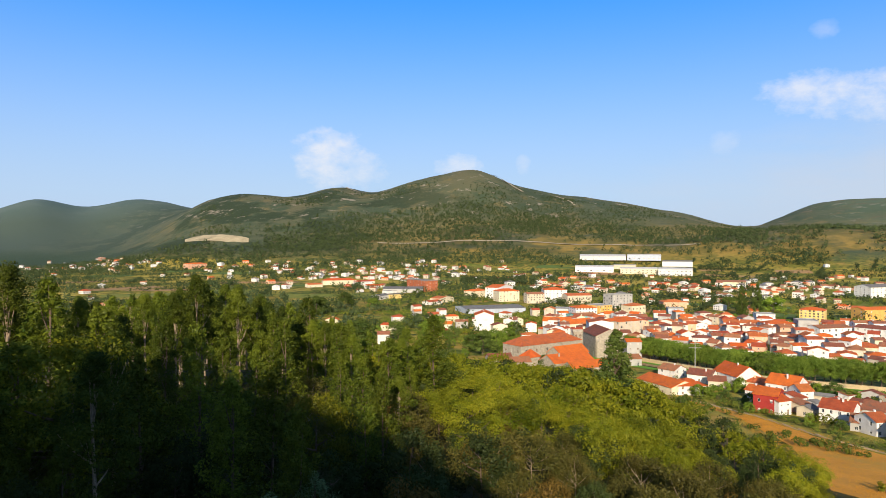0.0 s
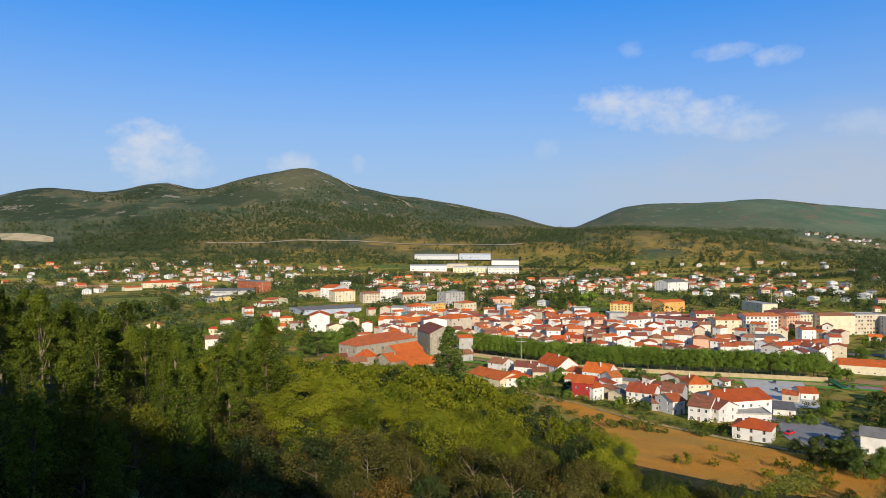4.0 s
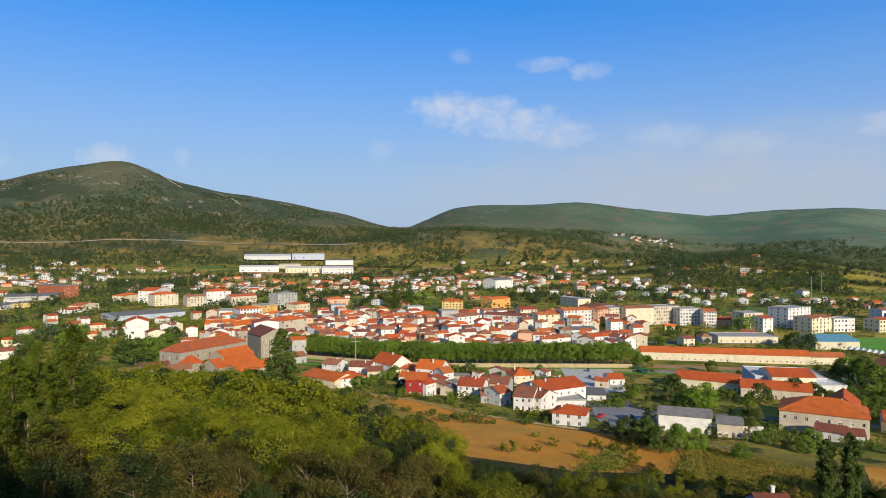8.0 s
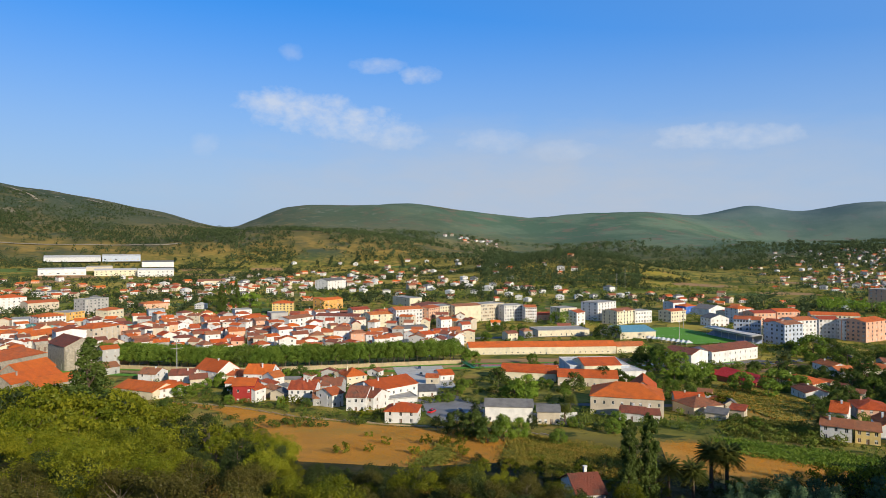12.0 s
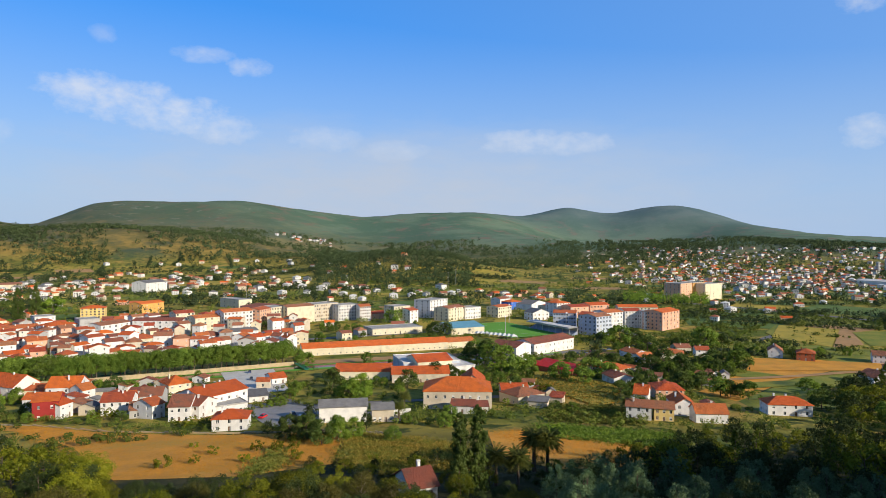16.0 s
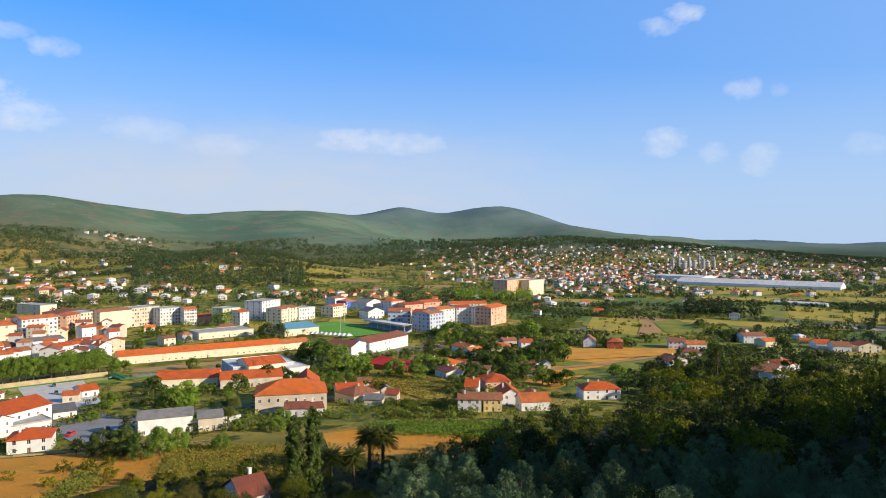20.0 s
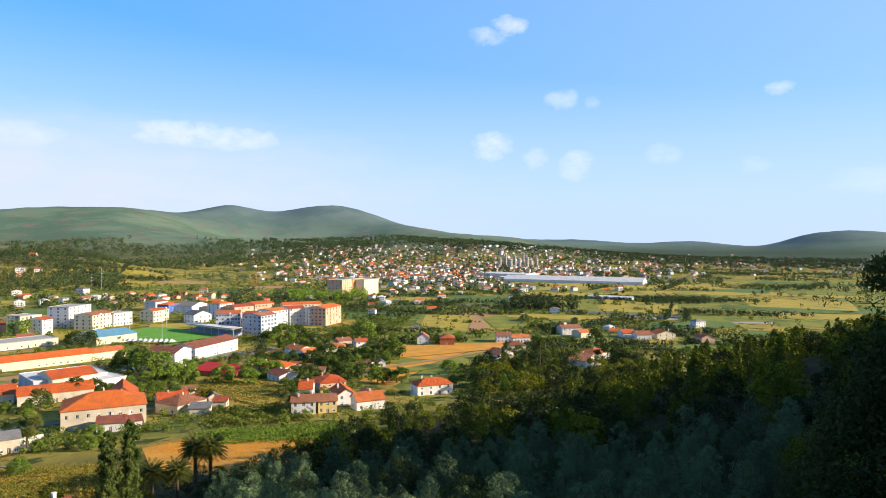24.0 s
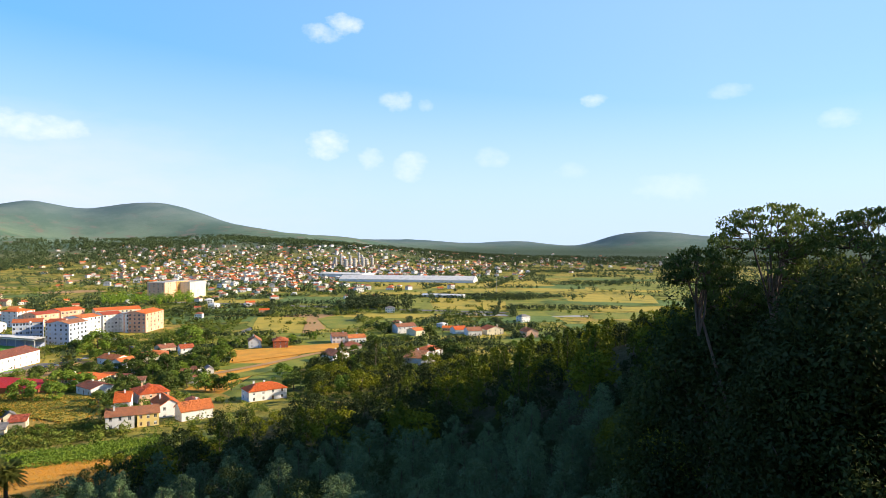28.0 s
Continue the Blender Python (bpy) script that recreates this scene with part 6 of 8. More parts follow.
house("apartment_block", 531.8, 388.8, -9.4, 11.2, 15.6, 12.35, "gable", 1.92, wall=WHITE, tiles=M_TILE, floors=4, cols=2, side=3, chimneys=0,ww=1.6, wh=1.7, label="white block among the town houses")
house("apartment_block", 587.6, 400.0, -0.8, 32.4, 20.8, 18.2, "flat", 0, wall=WHITE, tiles=M_CONCRETE, floors=6, cols=6, side=3, chimneys=0,ww=1.6, wh=1.7, label="tall pale apartment block")
house("apartment_block", 571.6, 366.1, -3.5, 28.6, 18.2, 13, "gable", 1.92, wall=CREAM, tiles=M_TILE_OLD, floors=4, cols=6, side=3, chimneys=0,ww=1.6, wh=1.7, label="cream block with brown roof")
house("apartment_block", 595.2, 358.0, -20.8, 20.0, 15.6, 11.7, "flat", 0, wall=WHITE, tiles=M_CONCRETE, floors=3, cols=6, side=2, chimneys=0,ww=1.6, wh=1.7, label="white block among the town houses")
house("house", 539.6, 437.0, -18.3, 17.4, 14.3, 6, "gable", 1.92, wall=PINK, tiles=M_TILE, floors=2, cols=3, side=2, label="orange house with tiled roof")
house("apartment_block", 627.1, 338.9, -9.3, 23.1, 15.6, 11.05, "gable", 1.68, wall=CREAM, tiles=M_TILE, floors=3, cols=6, side=3, chimneys=0,ww=1.6, wh=1.7, label="cream block beside the pitch")
house("house", 706.5, 365.3, -15.8, 17.9, 15.6, 9, "hip", 2.16, wall=BLUE, tiles=M_TILE_BRIGHT, floors=3, cols=4, side=2, label="vivid blue house with orange roof")
house("house", 728.6, 391.6, -14.7, 19.0, 15.6, 10, "gable", 1.92, wall=WHITE, tiles=M_TILE_OLD, floors=3, cols=3, side=2, label="white house with brown roof")
house("church", 720.3, 345.9, -5.0, 33.8, 20.8, 7, "gable_y", 3.6, wall=WHITE, tiles=M_SLATE, floors=2, cols=3, side=3, chimneys=0, label="white chapel with a low tower")
house("house", 704.0, 312.1, -16.3, 31.3, 15.6, 7, "gable", 1.92, wall=CREAM, tiles=M_TILE, floors=2, cols=4, side=2, label="cream house with orange roof")
house("apartment_block", 560.5, 235.6, -70.9, 19.8, 18.2, 16.25, "gable", 1.92, wall=GREYBLUE, tiles=M_TILE, floors=5, cols=10, side=3, chimneys=0,ww=1.6, wh=1.7, label="long bluish apartment block with balconies")
house("apartment_block", 556.6, 212.3, -91.8, 11.5, 18.2, 16.25, "gable", 1.92, wall=WHITE, tiles=M_TILE, floors=5, cols=5, side=3, chimneys=0,ww=1.6, wh=1.7, label="white apartment block among the town houses")
house("apartment_block", 549.0, 203.0, -18.7, 20.2, 18.2, 16.25, "gable", 1.92, wall=GREYBLUE, tiles=M_TILE_OLD, floors=5, cols=5, side=4, chimneys=0,ww=1.6, wh=1.7, label="pale blue apartment block with a brown roof")
house("apartment_block", 587.0, 205.6, -26.2, 19.7, 18.2, 16.25, "gable", 1.92, wall=WHITE, tiles=M_TILE, floors=5, cols=5, side=4, chimneys=0,ww=1.6, wh=1.7, label="white apartment block with an orange roof")
house("apartment_block", 615.5, 194.9, -51.1, 15.2, 18.2, 15.6, "gable", 1.92, wall=WHITE, tiles=M_TILE, floors=5, cols=5, side=3, chimneys=0,ww=1.6, wh=1.7, label="white gabled block among the town houses")
house("apartment_block", 614.6, 178.6, -46.6, 12.3, 18.2, 15.6, "flat", 0, wall=WHITE, tiles=M_CONCRETE, floors=5, cols=4, side=3, chimneys=0,ww=1.6, wh=1.7, label="white block among the town houses")
house("apartment_block", 619.8, 166.7, -12.2, 32.5, 19.5, 16.25, "gable", 2.16, wall=PINK, tiles=M_TILE_BRIGHT, floors=5, cols=5, side=5, chimneys=0,ww=1.6, wh=1.7, label="salmon block with a vivid orange roof")
house("apartment_block", 669.5, 290.0, -24.4, 19.1, 18.2, 14.3, "hip", 2.16, wall=WHITE, tiles=M_TILE_BRIGHT, floors=5, cols=5, side=3, chimneys=0,ww=1.6, wh=1.7, label="white block with orange roof")
house("apartment_block", 665.8, 268.6, -35.4, 22.3, 18.2, 11.7, "gable", 1.92, wall=PINK, tiles=M_TILE, floors=3, cols=6, side=3, chimneys=0,ww=1.6, wh=1.7, label="long terrace with orange roof")
house("apartment_block", 698.5, 259.7, -35.8, 24.2, 20.8, 11.7, "gable", 2.16, wall=PINK, tiles=M_TILE_BRIGHT, floors=3, cols=6, side=3, chimneys=0,ww=1.6, wh=1.7, label="terrace with vivid orange roof")
house("apartment_block", 710.6, 217.2, -61.5, 41.3, 18.2, 10.4, "gable", 2.16, wall=CREAM, tiles=M_TILE_BRIGHT, floors=3, cols=11, side=3, chimneys=0,ww=1.6, wh=1.7, label="long terrace with vivid roof")
house("apartment_block", 942.9, 230.4, -12.6, 33.7, 23.4, 23.4, "flat", 0, wall=PINK, tiles=M_CONCRETE, floors=7, cols=5, side=4, chimneys=0,ww=1.6, wh=1.7, label="tall orange apartment block")
house("apartment_block", 973.0, 218.7, -30.6, 23.2, 23.4, 23.4, "flat", 0, wall=OCHRE, tiles=M_CONCRETE, floors=7, cols=5, side=4, chimneys=0,ww=1.6, wh=1.7, label="tall ochre apartment block")
house("apartment_block", 978.6, 201.5, -21.3, 38.6, 23.4, 22.1, "flat", 0, wall=CREAM, tiles=M_CONCRETE, floors=7, cols=5, side=4, chimneys=0,ww=1.6, wh=1.7, label="tall cream apartment block")
house("apartment_block", 623.1, 293.1, -34.4, 18.7, 18.2, 7.8, "gable_y", 3.6, wall=WHITE, tiles=M_SLATE, floors=2, cols=4, side=3, chimneys=0,ww=1.6, wh=1.7, label="white gabled hall among the town houses")
house("house", 962.9, 268.4, -30.0, 17.7, 15.6, 6, "gable", 2.16, wall=WHITE, tiles=M_TILE_BRIGHT, floors=2, cols=3, side=2, label="white house by the motorway")
# the works and factories
house("factory", 376.6, 1656.1, -12.8, 91.1, 78.0, 11, "gable", 2.4, wall=WHITE, tiles=M_METAL, floors=1, cols=6, side=0, chimneys=0,ww=5,wh=2.2,door=False, label="white factory hall with a sheet roof")
house("factory", 476.3, 1617.6, -16.4, 84.6, 93.6, 11, "gable", 2.4, wall=CREAM, tiles=M_METAL, floors=2, cols=9, side=0, chimneys=0,ww=3,wh=2,door=False, label="cream factory hall with sheet roof")
house("factory", 549.4, 1573.2, -19.3, 74.8, 93.6, 13, "gable", 2.88, wall=WHITE, tiles=M_METAL, floors=2, cols=8, side=0, chimneys=0,ww=3,wh=2,door=False, label="white factory hall at the end of the works")
house("factory", 449.5, 1872.6, -13.5, 123.7, 93.6, 8, "gable", 4.4, wall=(0.62, 0.62, 0.62), tiles=M_METAL, floors=1, cols=0, side=0, chimneys=0, label="grey factory hall behind the white ones")
house("factory", 560.0, 1853.5, -16.8, 88.2, 93.6, 12, "gable", 2.4, wall=GREYBLUE, tiles=M_METAL, floors=1, cols=7, side=0, chimneys=0,ww=4,wh=3,door=False, label="blue-grey factory hall on the plain")
house("factory", 620.1, 1760.4, -19.4, 74.2, 93.6, 10, "gable", 2.4, wall=WHITE, tiles=M_SLATE, floors=1, cols=0, side=0, chimneys=0, label="white factory hall with a grey roof")
house("factory", 469.6, 1718.0, -15.3, 55.3, 62.4, 8, "flat", 0, wall=BEIGE, tiles=M_CONCRETE, floors=1, cols=5, side=0, chimneys=0, label="low beige works building")
house("factory", 537.7, 1241.8, -23.4, 49.5, 46.8, 8, "gable", 2.4, wall=CREAM, tiles=M_TILE_OLD, floors=1, cols=6, side=0, chimneys=0, label="cream workshop hall with a brown roof")
house("factory", 1290.2, -138.9, -111.6, 266.8, 46.8, 5, "gable", 7.0, wall=WHITE, tiles=M_METAL, floors=1, cols=0, side=0, chimneys=0, label="very long white factory hall on the plain")
house("factory", 1474.9, -22.8, -125.7, 111.0, 46.8, 7, "gable", 2.4, wall=WHITE, tiles=M_METAL, floors=1, cols=0, side=0, chimneys=0, label="white factory hall on the plain")

# ---- fields, river, roads ----
def ribbon(name, pairs, mat, label, category, lift=0.08, cells=10, across=8, kind="structure"):
    """A strip of land laid over the ground between two lines, given as pairs of opposite edge points."""
    s, rows_, n = Shape(), [], len(pairs)
    for i in range(n - 1):
        for k in range(cells + (1 if i == n - 2 else 0)):
            f = k / cells
            a = Vector(pairs[i][0]).lerp(Vector(pairs[i + 1][0]), f)
            b = Vector(pairs[i][1]).lerp(Vector(pairs[i + 1][1]), f)
            line = []
            for j in range(across + 1):
                p = a.lerp(b, j / across)
                line.append((p.x, p.y, ground_z(p.x, p.y) + lift))
            rows_.append(line)
    k = 0
    for line in rows_:
        s.v.extend(line)
    m = across + 1
    for i in range(len(rows_) - 1):
        for j in range(across):
            a = i * m + j
            s.f.append((a, a + 1, a + m + 1, a + m))
            s.s.append(0)
    me = s.mesh(name, mat, smooth=True)
    if me.polygons and me.polygons[0].normal.z < 0:
        me.flip_normals()
    return tagged(new(name, me), label, category, kind=kind)


def road(name, line, wide, mat, label, category="road", lift=0.12, cells=8):
    pairs = []
    for i, p in enumerate(line):
        a, b = Vector(line[max(0, i - 1)]), Vector(line[min(len(line) - 1, i + 1)])
        d = (b - a).normalized()
        n = Vector((-d.y, d.x)) * wide / 2
        pairs.append((tuple(Vector(p) - n), tuple(Vector(p) + n)))
    return ribbon(name, pairs, mat, label, category, lift, cells, 2)


ribbon("field", [((110, 306), (112, 307)), ((117, 262), (125, 268)), ((110, 210), (130, 222)), ((86, 147), (143, 186)), ((104, 126), (158, 164)), ((128, 118), (166, 148))], M_DRY, "dry orange-brown hay meadow on the slope", "field")
ribbon("field", [((194, 109), (163, 89)), ((205, 99), (153, 66)), ((199, 48), (166, 54)), ((196, 42), (180, 44))], M_DRY, "mown orange hay meadow below the palms", "field")
ribbon("field", [((219, 101), (196, 92)), ((230, 57), (201, 48)), ((236, 40), (206, 34))], M_GRASS, "strip of green crops above the hay meadow", "field")
ribbon("vineyard_ground", [((168, 148), (126, 116)), ((171, 106), (128, 95)), ((150, 84), (138, 82))], M_GRASS, "overgrown vineyard slope", "field")
ribbon("field", [((343, 74), (326, 54)), ((443, 66), (414, 42)), ((508, 33), (490, 14)), ((545, 2), (535, -14))], M_DRY, "brown stubble field among the houses", "field")
ribbon("field", [((326, 53), (300, 40)), ((413, 41), (395, 22)), ((470, 20), (455, 4))], M_GRASS, "green meadow beside the stubble", "field")
ribbon("field", [((560, 60), (520, 35)), ((640, 30), (590, -5)), ((720, 0), (680, -40))], M_HAY, "yellow hay field on the plain", "field", 0.15)
ribbon("field", [((700, 60), (650, 35)), ((760, 20), (725, -5))], M_EARTH, "ploughed brown field", "field", 0.15)
ribbon("field", [((840, -10), (770, -30)), ((860, -90), (760, -100)), ((870, -200), (760, -190))], M_HAY, "yellow-green field on the plain", "field", 0.2)
ribbon("field", [((1000, -20), (890, -30)), ((1020, -160), (900, -140)), ((1060, -300), (930, -280))], M_GRASS, "green field on the plain", "field", 0.25)
ribbon("field", [((1250, -80), (1080, -60)), ((1280, -260), (1100, -220)), ((1300, -420), (1120, -380))], M_HAY, "pale hay field on the plain", "field", 0.3)
ribbon("field", [((1180, -480), (1020, -420)), ((1140, -640), (980, -560))], M_GRASS, "green field on the plain", "field", 0.3)
ribbon("field", [((950, -330), (830, -300)), ((900, -450), (780, -400))], M_HAY, "yellow field on the plain", "field", 0.3)
ribbon("field", [((-605, 1620), (-520, 1480)), ((-356, 1500), (-310, 1380)), ((17, 1330), (20, 1230)), ((220, 1480), (200, 1330))], M_HAY, "long yellow meadow across the valley", "field", 0.3)
ribbon("field", [((-1170, 2200), (-950, 1900)), ((-800, 2050), (-700, 1800)), ((-560, 1900), (-500, 1720))], M_HAY, "yellow meadow far up the valley", "field", 0.4)
ribbon("field", [((300, 1450), (290, 1280)), ((430, 1380), (400, 1180)), ((470, 1200), (430, 1020))], M_HAY, "yellow meadow by the works", "field", 0.3)
ribbon("field", [((-190, 900), (-130, 790)), ((-88, 740), (-60, 690)), ((0, 640), (-5, 600))], M_GRASS, "rough green meadow below the wood", "field", 0.2)
ribbon("field", [((480, 1150), (450, 950)), ((620, 1080), (560, 880)), ((700, 980), (640, 800))], M_GRASS, "green allotments behind the town", "field", 0.2)
ribbon("field", [((760, 900), (680, 770)), ((900, 760), (800, 640)), ((1000, 640), (890, 520))], M_GRASS, "scrubby green meadows behind the town", "field", 0.2)
ribbon("field", [((700, 1250), (650, 1120)), ((900, 1120), (830, 990)), ((1050, 950), (960, 840))], M_HAY, "terraced yellow fields", "field", 0.3)
FOOT_ROAD = [(-221, 2244), (-45, 2195), (139, 2151), (321, 2151), (487, 2079), (637, 2048), (782, 2019)]
ribbon("quarry", [((-895, 2307), (-913, 2354)), ((-815, 2263), (-850, 2362)), ((-727, 2230), (-752, 2306)), ((-649, 2222), (-663, 2270))], M_QUARRY, "pale open quarry at the foot of the mountain", "quarry", 1.5, 8, 8)
for a in ((-880, 2320), (-815, 2295), (-740, 2265), (-670, 2240)):
    PLOTS.append((*a, 55))
for a, b in zip(FOOT_ROAD, FOOT_ROAD[1:]):
    for k in range(8):
        p = Vector(a).lerp(Vector(b), k / 8)
        PLOTS.append((p.x, p.y - 8, 18))

# the river with its promenade
RIVER = [(113, 470), (129, 440), (158, 398), (184, 366), (214, 348), (246, 331), (296, 305), (340, 272), (392, 228), (440, 190)]


def beside(line, off):
    out = []
    for i, p in enumerate(line):
        a, b = Vector(line[max(0, i - 1)]), Vector(line[min(len(line) - 1, i + 1)])
        d = (b - a).normalized()
        out.append(tuple(Vector(p) + Vector((d.y, -d.x)) * off))
    return out


ribbon("promenade", list(zip(beside(RIVER, -16), beside(RIVER, -1))), M_EARTH, "sandy riverside promenade under plane trees", "promenade", 0.15, 6, 3)
ribbon("river", list(zip(beside(RIVER, 5), beside(RIVER, 15))), M_WATER, "narrow dark river between green banks", "river", 0.1, 6, 3)
ribbon("bank", list(zip(beside(RIVER, 0.6), beside(RIVER, 4.6))), M_TURF, "grassy river bank", "bank", 0.16, 6, 3)
ribbon("bank", list(zip(beside(RIVER, 15.4), beside(RIVER, 22))), M_TURF, "grassy river bank below the houses", "bank", 0.16, 6, 3)


def masonry_wall(line, high, thick, mat, label, piece=6.0):
    """A low wall that follows the ground, in straight lengths."""
    root = thing("river_wall" if "river" in label else "garden_wall", Matrix.Identity(4), label, "wall", kind="structure")
    for a, b in zip(line, line[1:]):
        a, b = Vector(a), Vector(b)
        n = max(1, int((b - a).length / piece))
        for k in range(n):
            p, q = a.lerp(b, k / n), a.lerp(b, (k + 1) / n)
            s = Shape()
            length = (q - p).length
            s.box(0, -thick / 2, -1, length - 0.02, thick / 2, high)
            s.box(-0.02, -thick / 2 - 0.06, high, length, thick / 2 + 0.06, high + 0.12)
            m = Matrix.Translation((p.x, p.y, min(ground_z(*p), ground_z(*q)))) @ Matrix.Rotation(math.atan2(q.y - p.y, q.x - p.x), 4, "Z")
            part("wall_length", s, mat, root, at=m)
    return root


M_SANDSTONE = material("sandy_masonry", (0.50, 0.38, 0.22), (0.38, 0.29, 0.17), 0.5, 0.9, 0.03, 8, coords="World", stain=(0.26, 0.22, 0.14))
masonry_wall(RIVER[:7], 2.4, 0.5, M_SANDSTONE, "sandy masonry river wall along the promenade", 9)
masonry_wall([(112, 309), (126, 269), (132, 224), (146, 187), (160, 163)], 0.5, 0.5, M_SANDSTONE, "low granite field wall below the hay meadow", 8)
masonry_wall([(160, 163), (171, 149), (173, 130)], 0.8, 0.4, M_STONE, "low granite garden wall", 8)
masonry_wall([(207, 129), (193, 119), (180, 109)], 1.2, 0.4, M_SANDSTONE, "rendered garden wall beside the lane", 8)
masonry_wall([(200, 160.5), (205, 156.5), (210, 152.5)], 2.3, 0.3, wall_mat(WHITE), "white rendered garden wall of a courtyard", 8)


def line_points(line, step, off=0.0):
    out = []
    line = beside(line, off) if off else line
    rest = 0.0
    for a, b in zip(line, line[1:]):
        a, b = Vector(a), Vector(b)
        d = (b - a).length
        while rest < d:
            out.append(a.lerp(b, rest / d))
            rest += step
        rest -= d
    return out


for off in (-7, -15):
    for p in line_points(RIVER[:7], 7.4, off):
        tree("plane", p.x + rng.uniform(-0.6, 0.6), p.y + rng.uniform(-0.6, 0.6), rng.uniform(1.3, 1.48), "plane trees along the river")

# roads and yards
M_PALE = material("pale_concrete", (0.62, 0.60, 0.55), (0.52, 0.50, 0.46), 0.3, 0.9, 0.02, 9, coords="World", stain=(0.42, 0.40, 0.36))
M_TARMAC = material("worn_tarmac", (0.30, 0.29, 0.28), (0.25, 0.24, 0.235), 0.3, 0.9, 0.01, 12, coords="World", stain=(0.20, 0.195, 0.19))
road("road", [(1050, 330), (903, 212), (846, 99), (790, 10), (735, -65), (690, -160), (660, -260)], 16, M_CONCRETE, "pale motorway crossing the plain")
road("road", [(470, 90), (500, 98), (554, 87), (640, 70), (800, 22)], 7, M_ASPHALT, "asphalt lane through the meadows")
road("road", [(199, 146), (202, 158), (205, 205), (215, 240), (250, 300), (262, 322)], 7, M_ASPHALT, "asphalt street down to the river")
road("road", [(205, 205), (225, 185), (262, 150), (300, 130)], 6, M_ASPHALT, "asphalt street before the manor")
road("road", [(330, 215), (400, 205), (470, 175), (540, 160), (600, 200)], 9, M_ASPHALT, "asphalt road past the playing fields")
road("road", [(240, 470), (300, 440), (420, 370), (480, 330)], 9, M_ASPHALT, "town street between apartment rows")
ribbon("yard", [((254, 322), (280, 306)), ((208, 252), (232, 242))], M_PALE, "concrete yard beside the white house", "yard", 0.18)
ribbon("yard", [((190, 232), (162, 178)), ((212, 214), (188, 174))], M_TARMAC, "asphalt car park", "yard", 0.18)
ribbon("yard", [((420, 190), (405, 165)), ((470, 160), (455, 135))], M_EARTH, "sandy school yard", "yard", 0.18)

# the football ground
PA, PB, PC, PD = Vector((583, 310)), Vector((535, 224)), Vector((486, 251)), Vector((534, 337))
ribbon("football_pitch", [(tuple(PA), tuple(PD)), (tuple(PB), tuple(PC))], M_TURF, "bright green football pitch", "pitch", 0.5, 10, 10)
for u in (0.1, 0.5, 0.9):
    for v in (0.2, 0.8):
        p = PA.lerp(PB, u).lerp(PD.lerp(PC, u), v)
        PLOTS.append((p.x, p.y, 22))


def pitch_line(a, b):
    d = (b - a).normalized()
    n = Vector((-d.y, d.x)) * 0.1
    ribbon("pitch_line", [(tuple(a - n), tuple(a + n)), (tuple(b - n), tuple(b + n))], M_FRAME, "white pitch marking", "marking", 0.56, 2, 1)


def on_pitch(u, v):
    return PA.lerp(PB, u).lerp(PD.lerp(PC, u), v)


for a, b in (((0.03, 0.04), (0.97, 0.04)), ((0.97, 0.04), (0.97, 0.96)), ((0.97, 0.96), (0.03, 0.96)), ((0.03, 0.96), (0.03, 0.04)), ((0.5, 0.04), (0.5, 0.96)), ((0.17, 0.22), (0.17, 0.78)), ((0.83, 0.22), (0.83, 0.78))):
    pitch_line(on_pitch(*a), on_pitch(*b))


def grandstand():
    d = (PB - PA).normalized()
    base = PA.lerp(PB, 0.82) - Vector((d.y, -d.x)) * -5
    root = thing("grandstand", Matrix.Translation((base.x, base.y, 0)) @ Matrix.Rotation(math.atan2(d.y, d.x), 4, "Z"), "covered grandstand with grey-blue seats and a flat roof", "grandstand")
    for k in range(7):
        part("tier", Shape().box(-30, 0.2 + k * 1.0, 0, 30, 1.2 + k * 1.0, 0.8 + k * 0.45), M_SEAT, root)
    part("back_wall", Shape().box(-30, 7.3, 0, 30, 7.7, 7.3), wall_mat(GREY), root)
    part("roof", Shape().face([(-31, -2.5, 6.4), (31, -2.5, 6.4), (31, 8.2, 7.4), (-31, 8.2, 7.4)]).box(-31, -2.6, 6.2, 31, -2.4, 6.7).box(-31, -2.4, 7.42, 31, 8.2, 7.52), M_METAL, root)
    for k in range(7):
        part("post", Shape().box(-29 + k * 9.6, 0.0, 0, -28.7 + k * 9.6, 0.3, 6.5), M_METAL, root)
    return root


M_SEAT = material("seat_blue_grey", (0.28, 0.32, 0.42), (0.22, 0.26, 0.36), 0.8, 0.6)
grandstand()


def mast(x, y, high, label, wires=False):
    root = thing("floodlight_mast" if not wires else "power_pylon", Matrix.Translation((x, y, ground_z(x, y))), label, "mast")
    part("pole", Shape().tube([(0, 0, -0.5), (0, 0, high)], [0.3, 0.14], 6), M_CONCRETE, root)
    if wires:
        for z, w in ((high * 0.72, 3.6), (high * 0.84, 2.8), (high * 0.95, 2.0)):
            part("crossarm", Shape().box(-w, -0.12, z, w, 0.12, z + 0.25), M_CONCRETE, root)
    else:
        part("lamp_head", Shape().box(-1.3, -0.2, high, 1.3, 0.3, high + 1.2), M_FRAME, root)
    return root


for u, v in ((0.06, 1.04), (0.5, 1.05), (0.94, 1.04), (0.05, -0.06), (0.95, -0.08)):
    p = on_pitch(u, v)
    mast(p.x, p.y, 17, "grey floodlight mast beside the pitch")
for x, y, h in ((146, 385, 22), (-560, 1650, 34), (870, 560, 34), (1020, 640, 36), (980, -240, 34), (620, 730, 30)):
    mast(x, y, h, "slender grey power pylon", True)


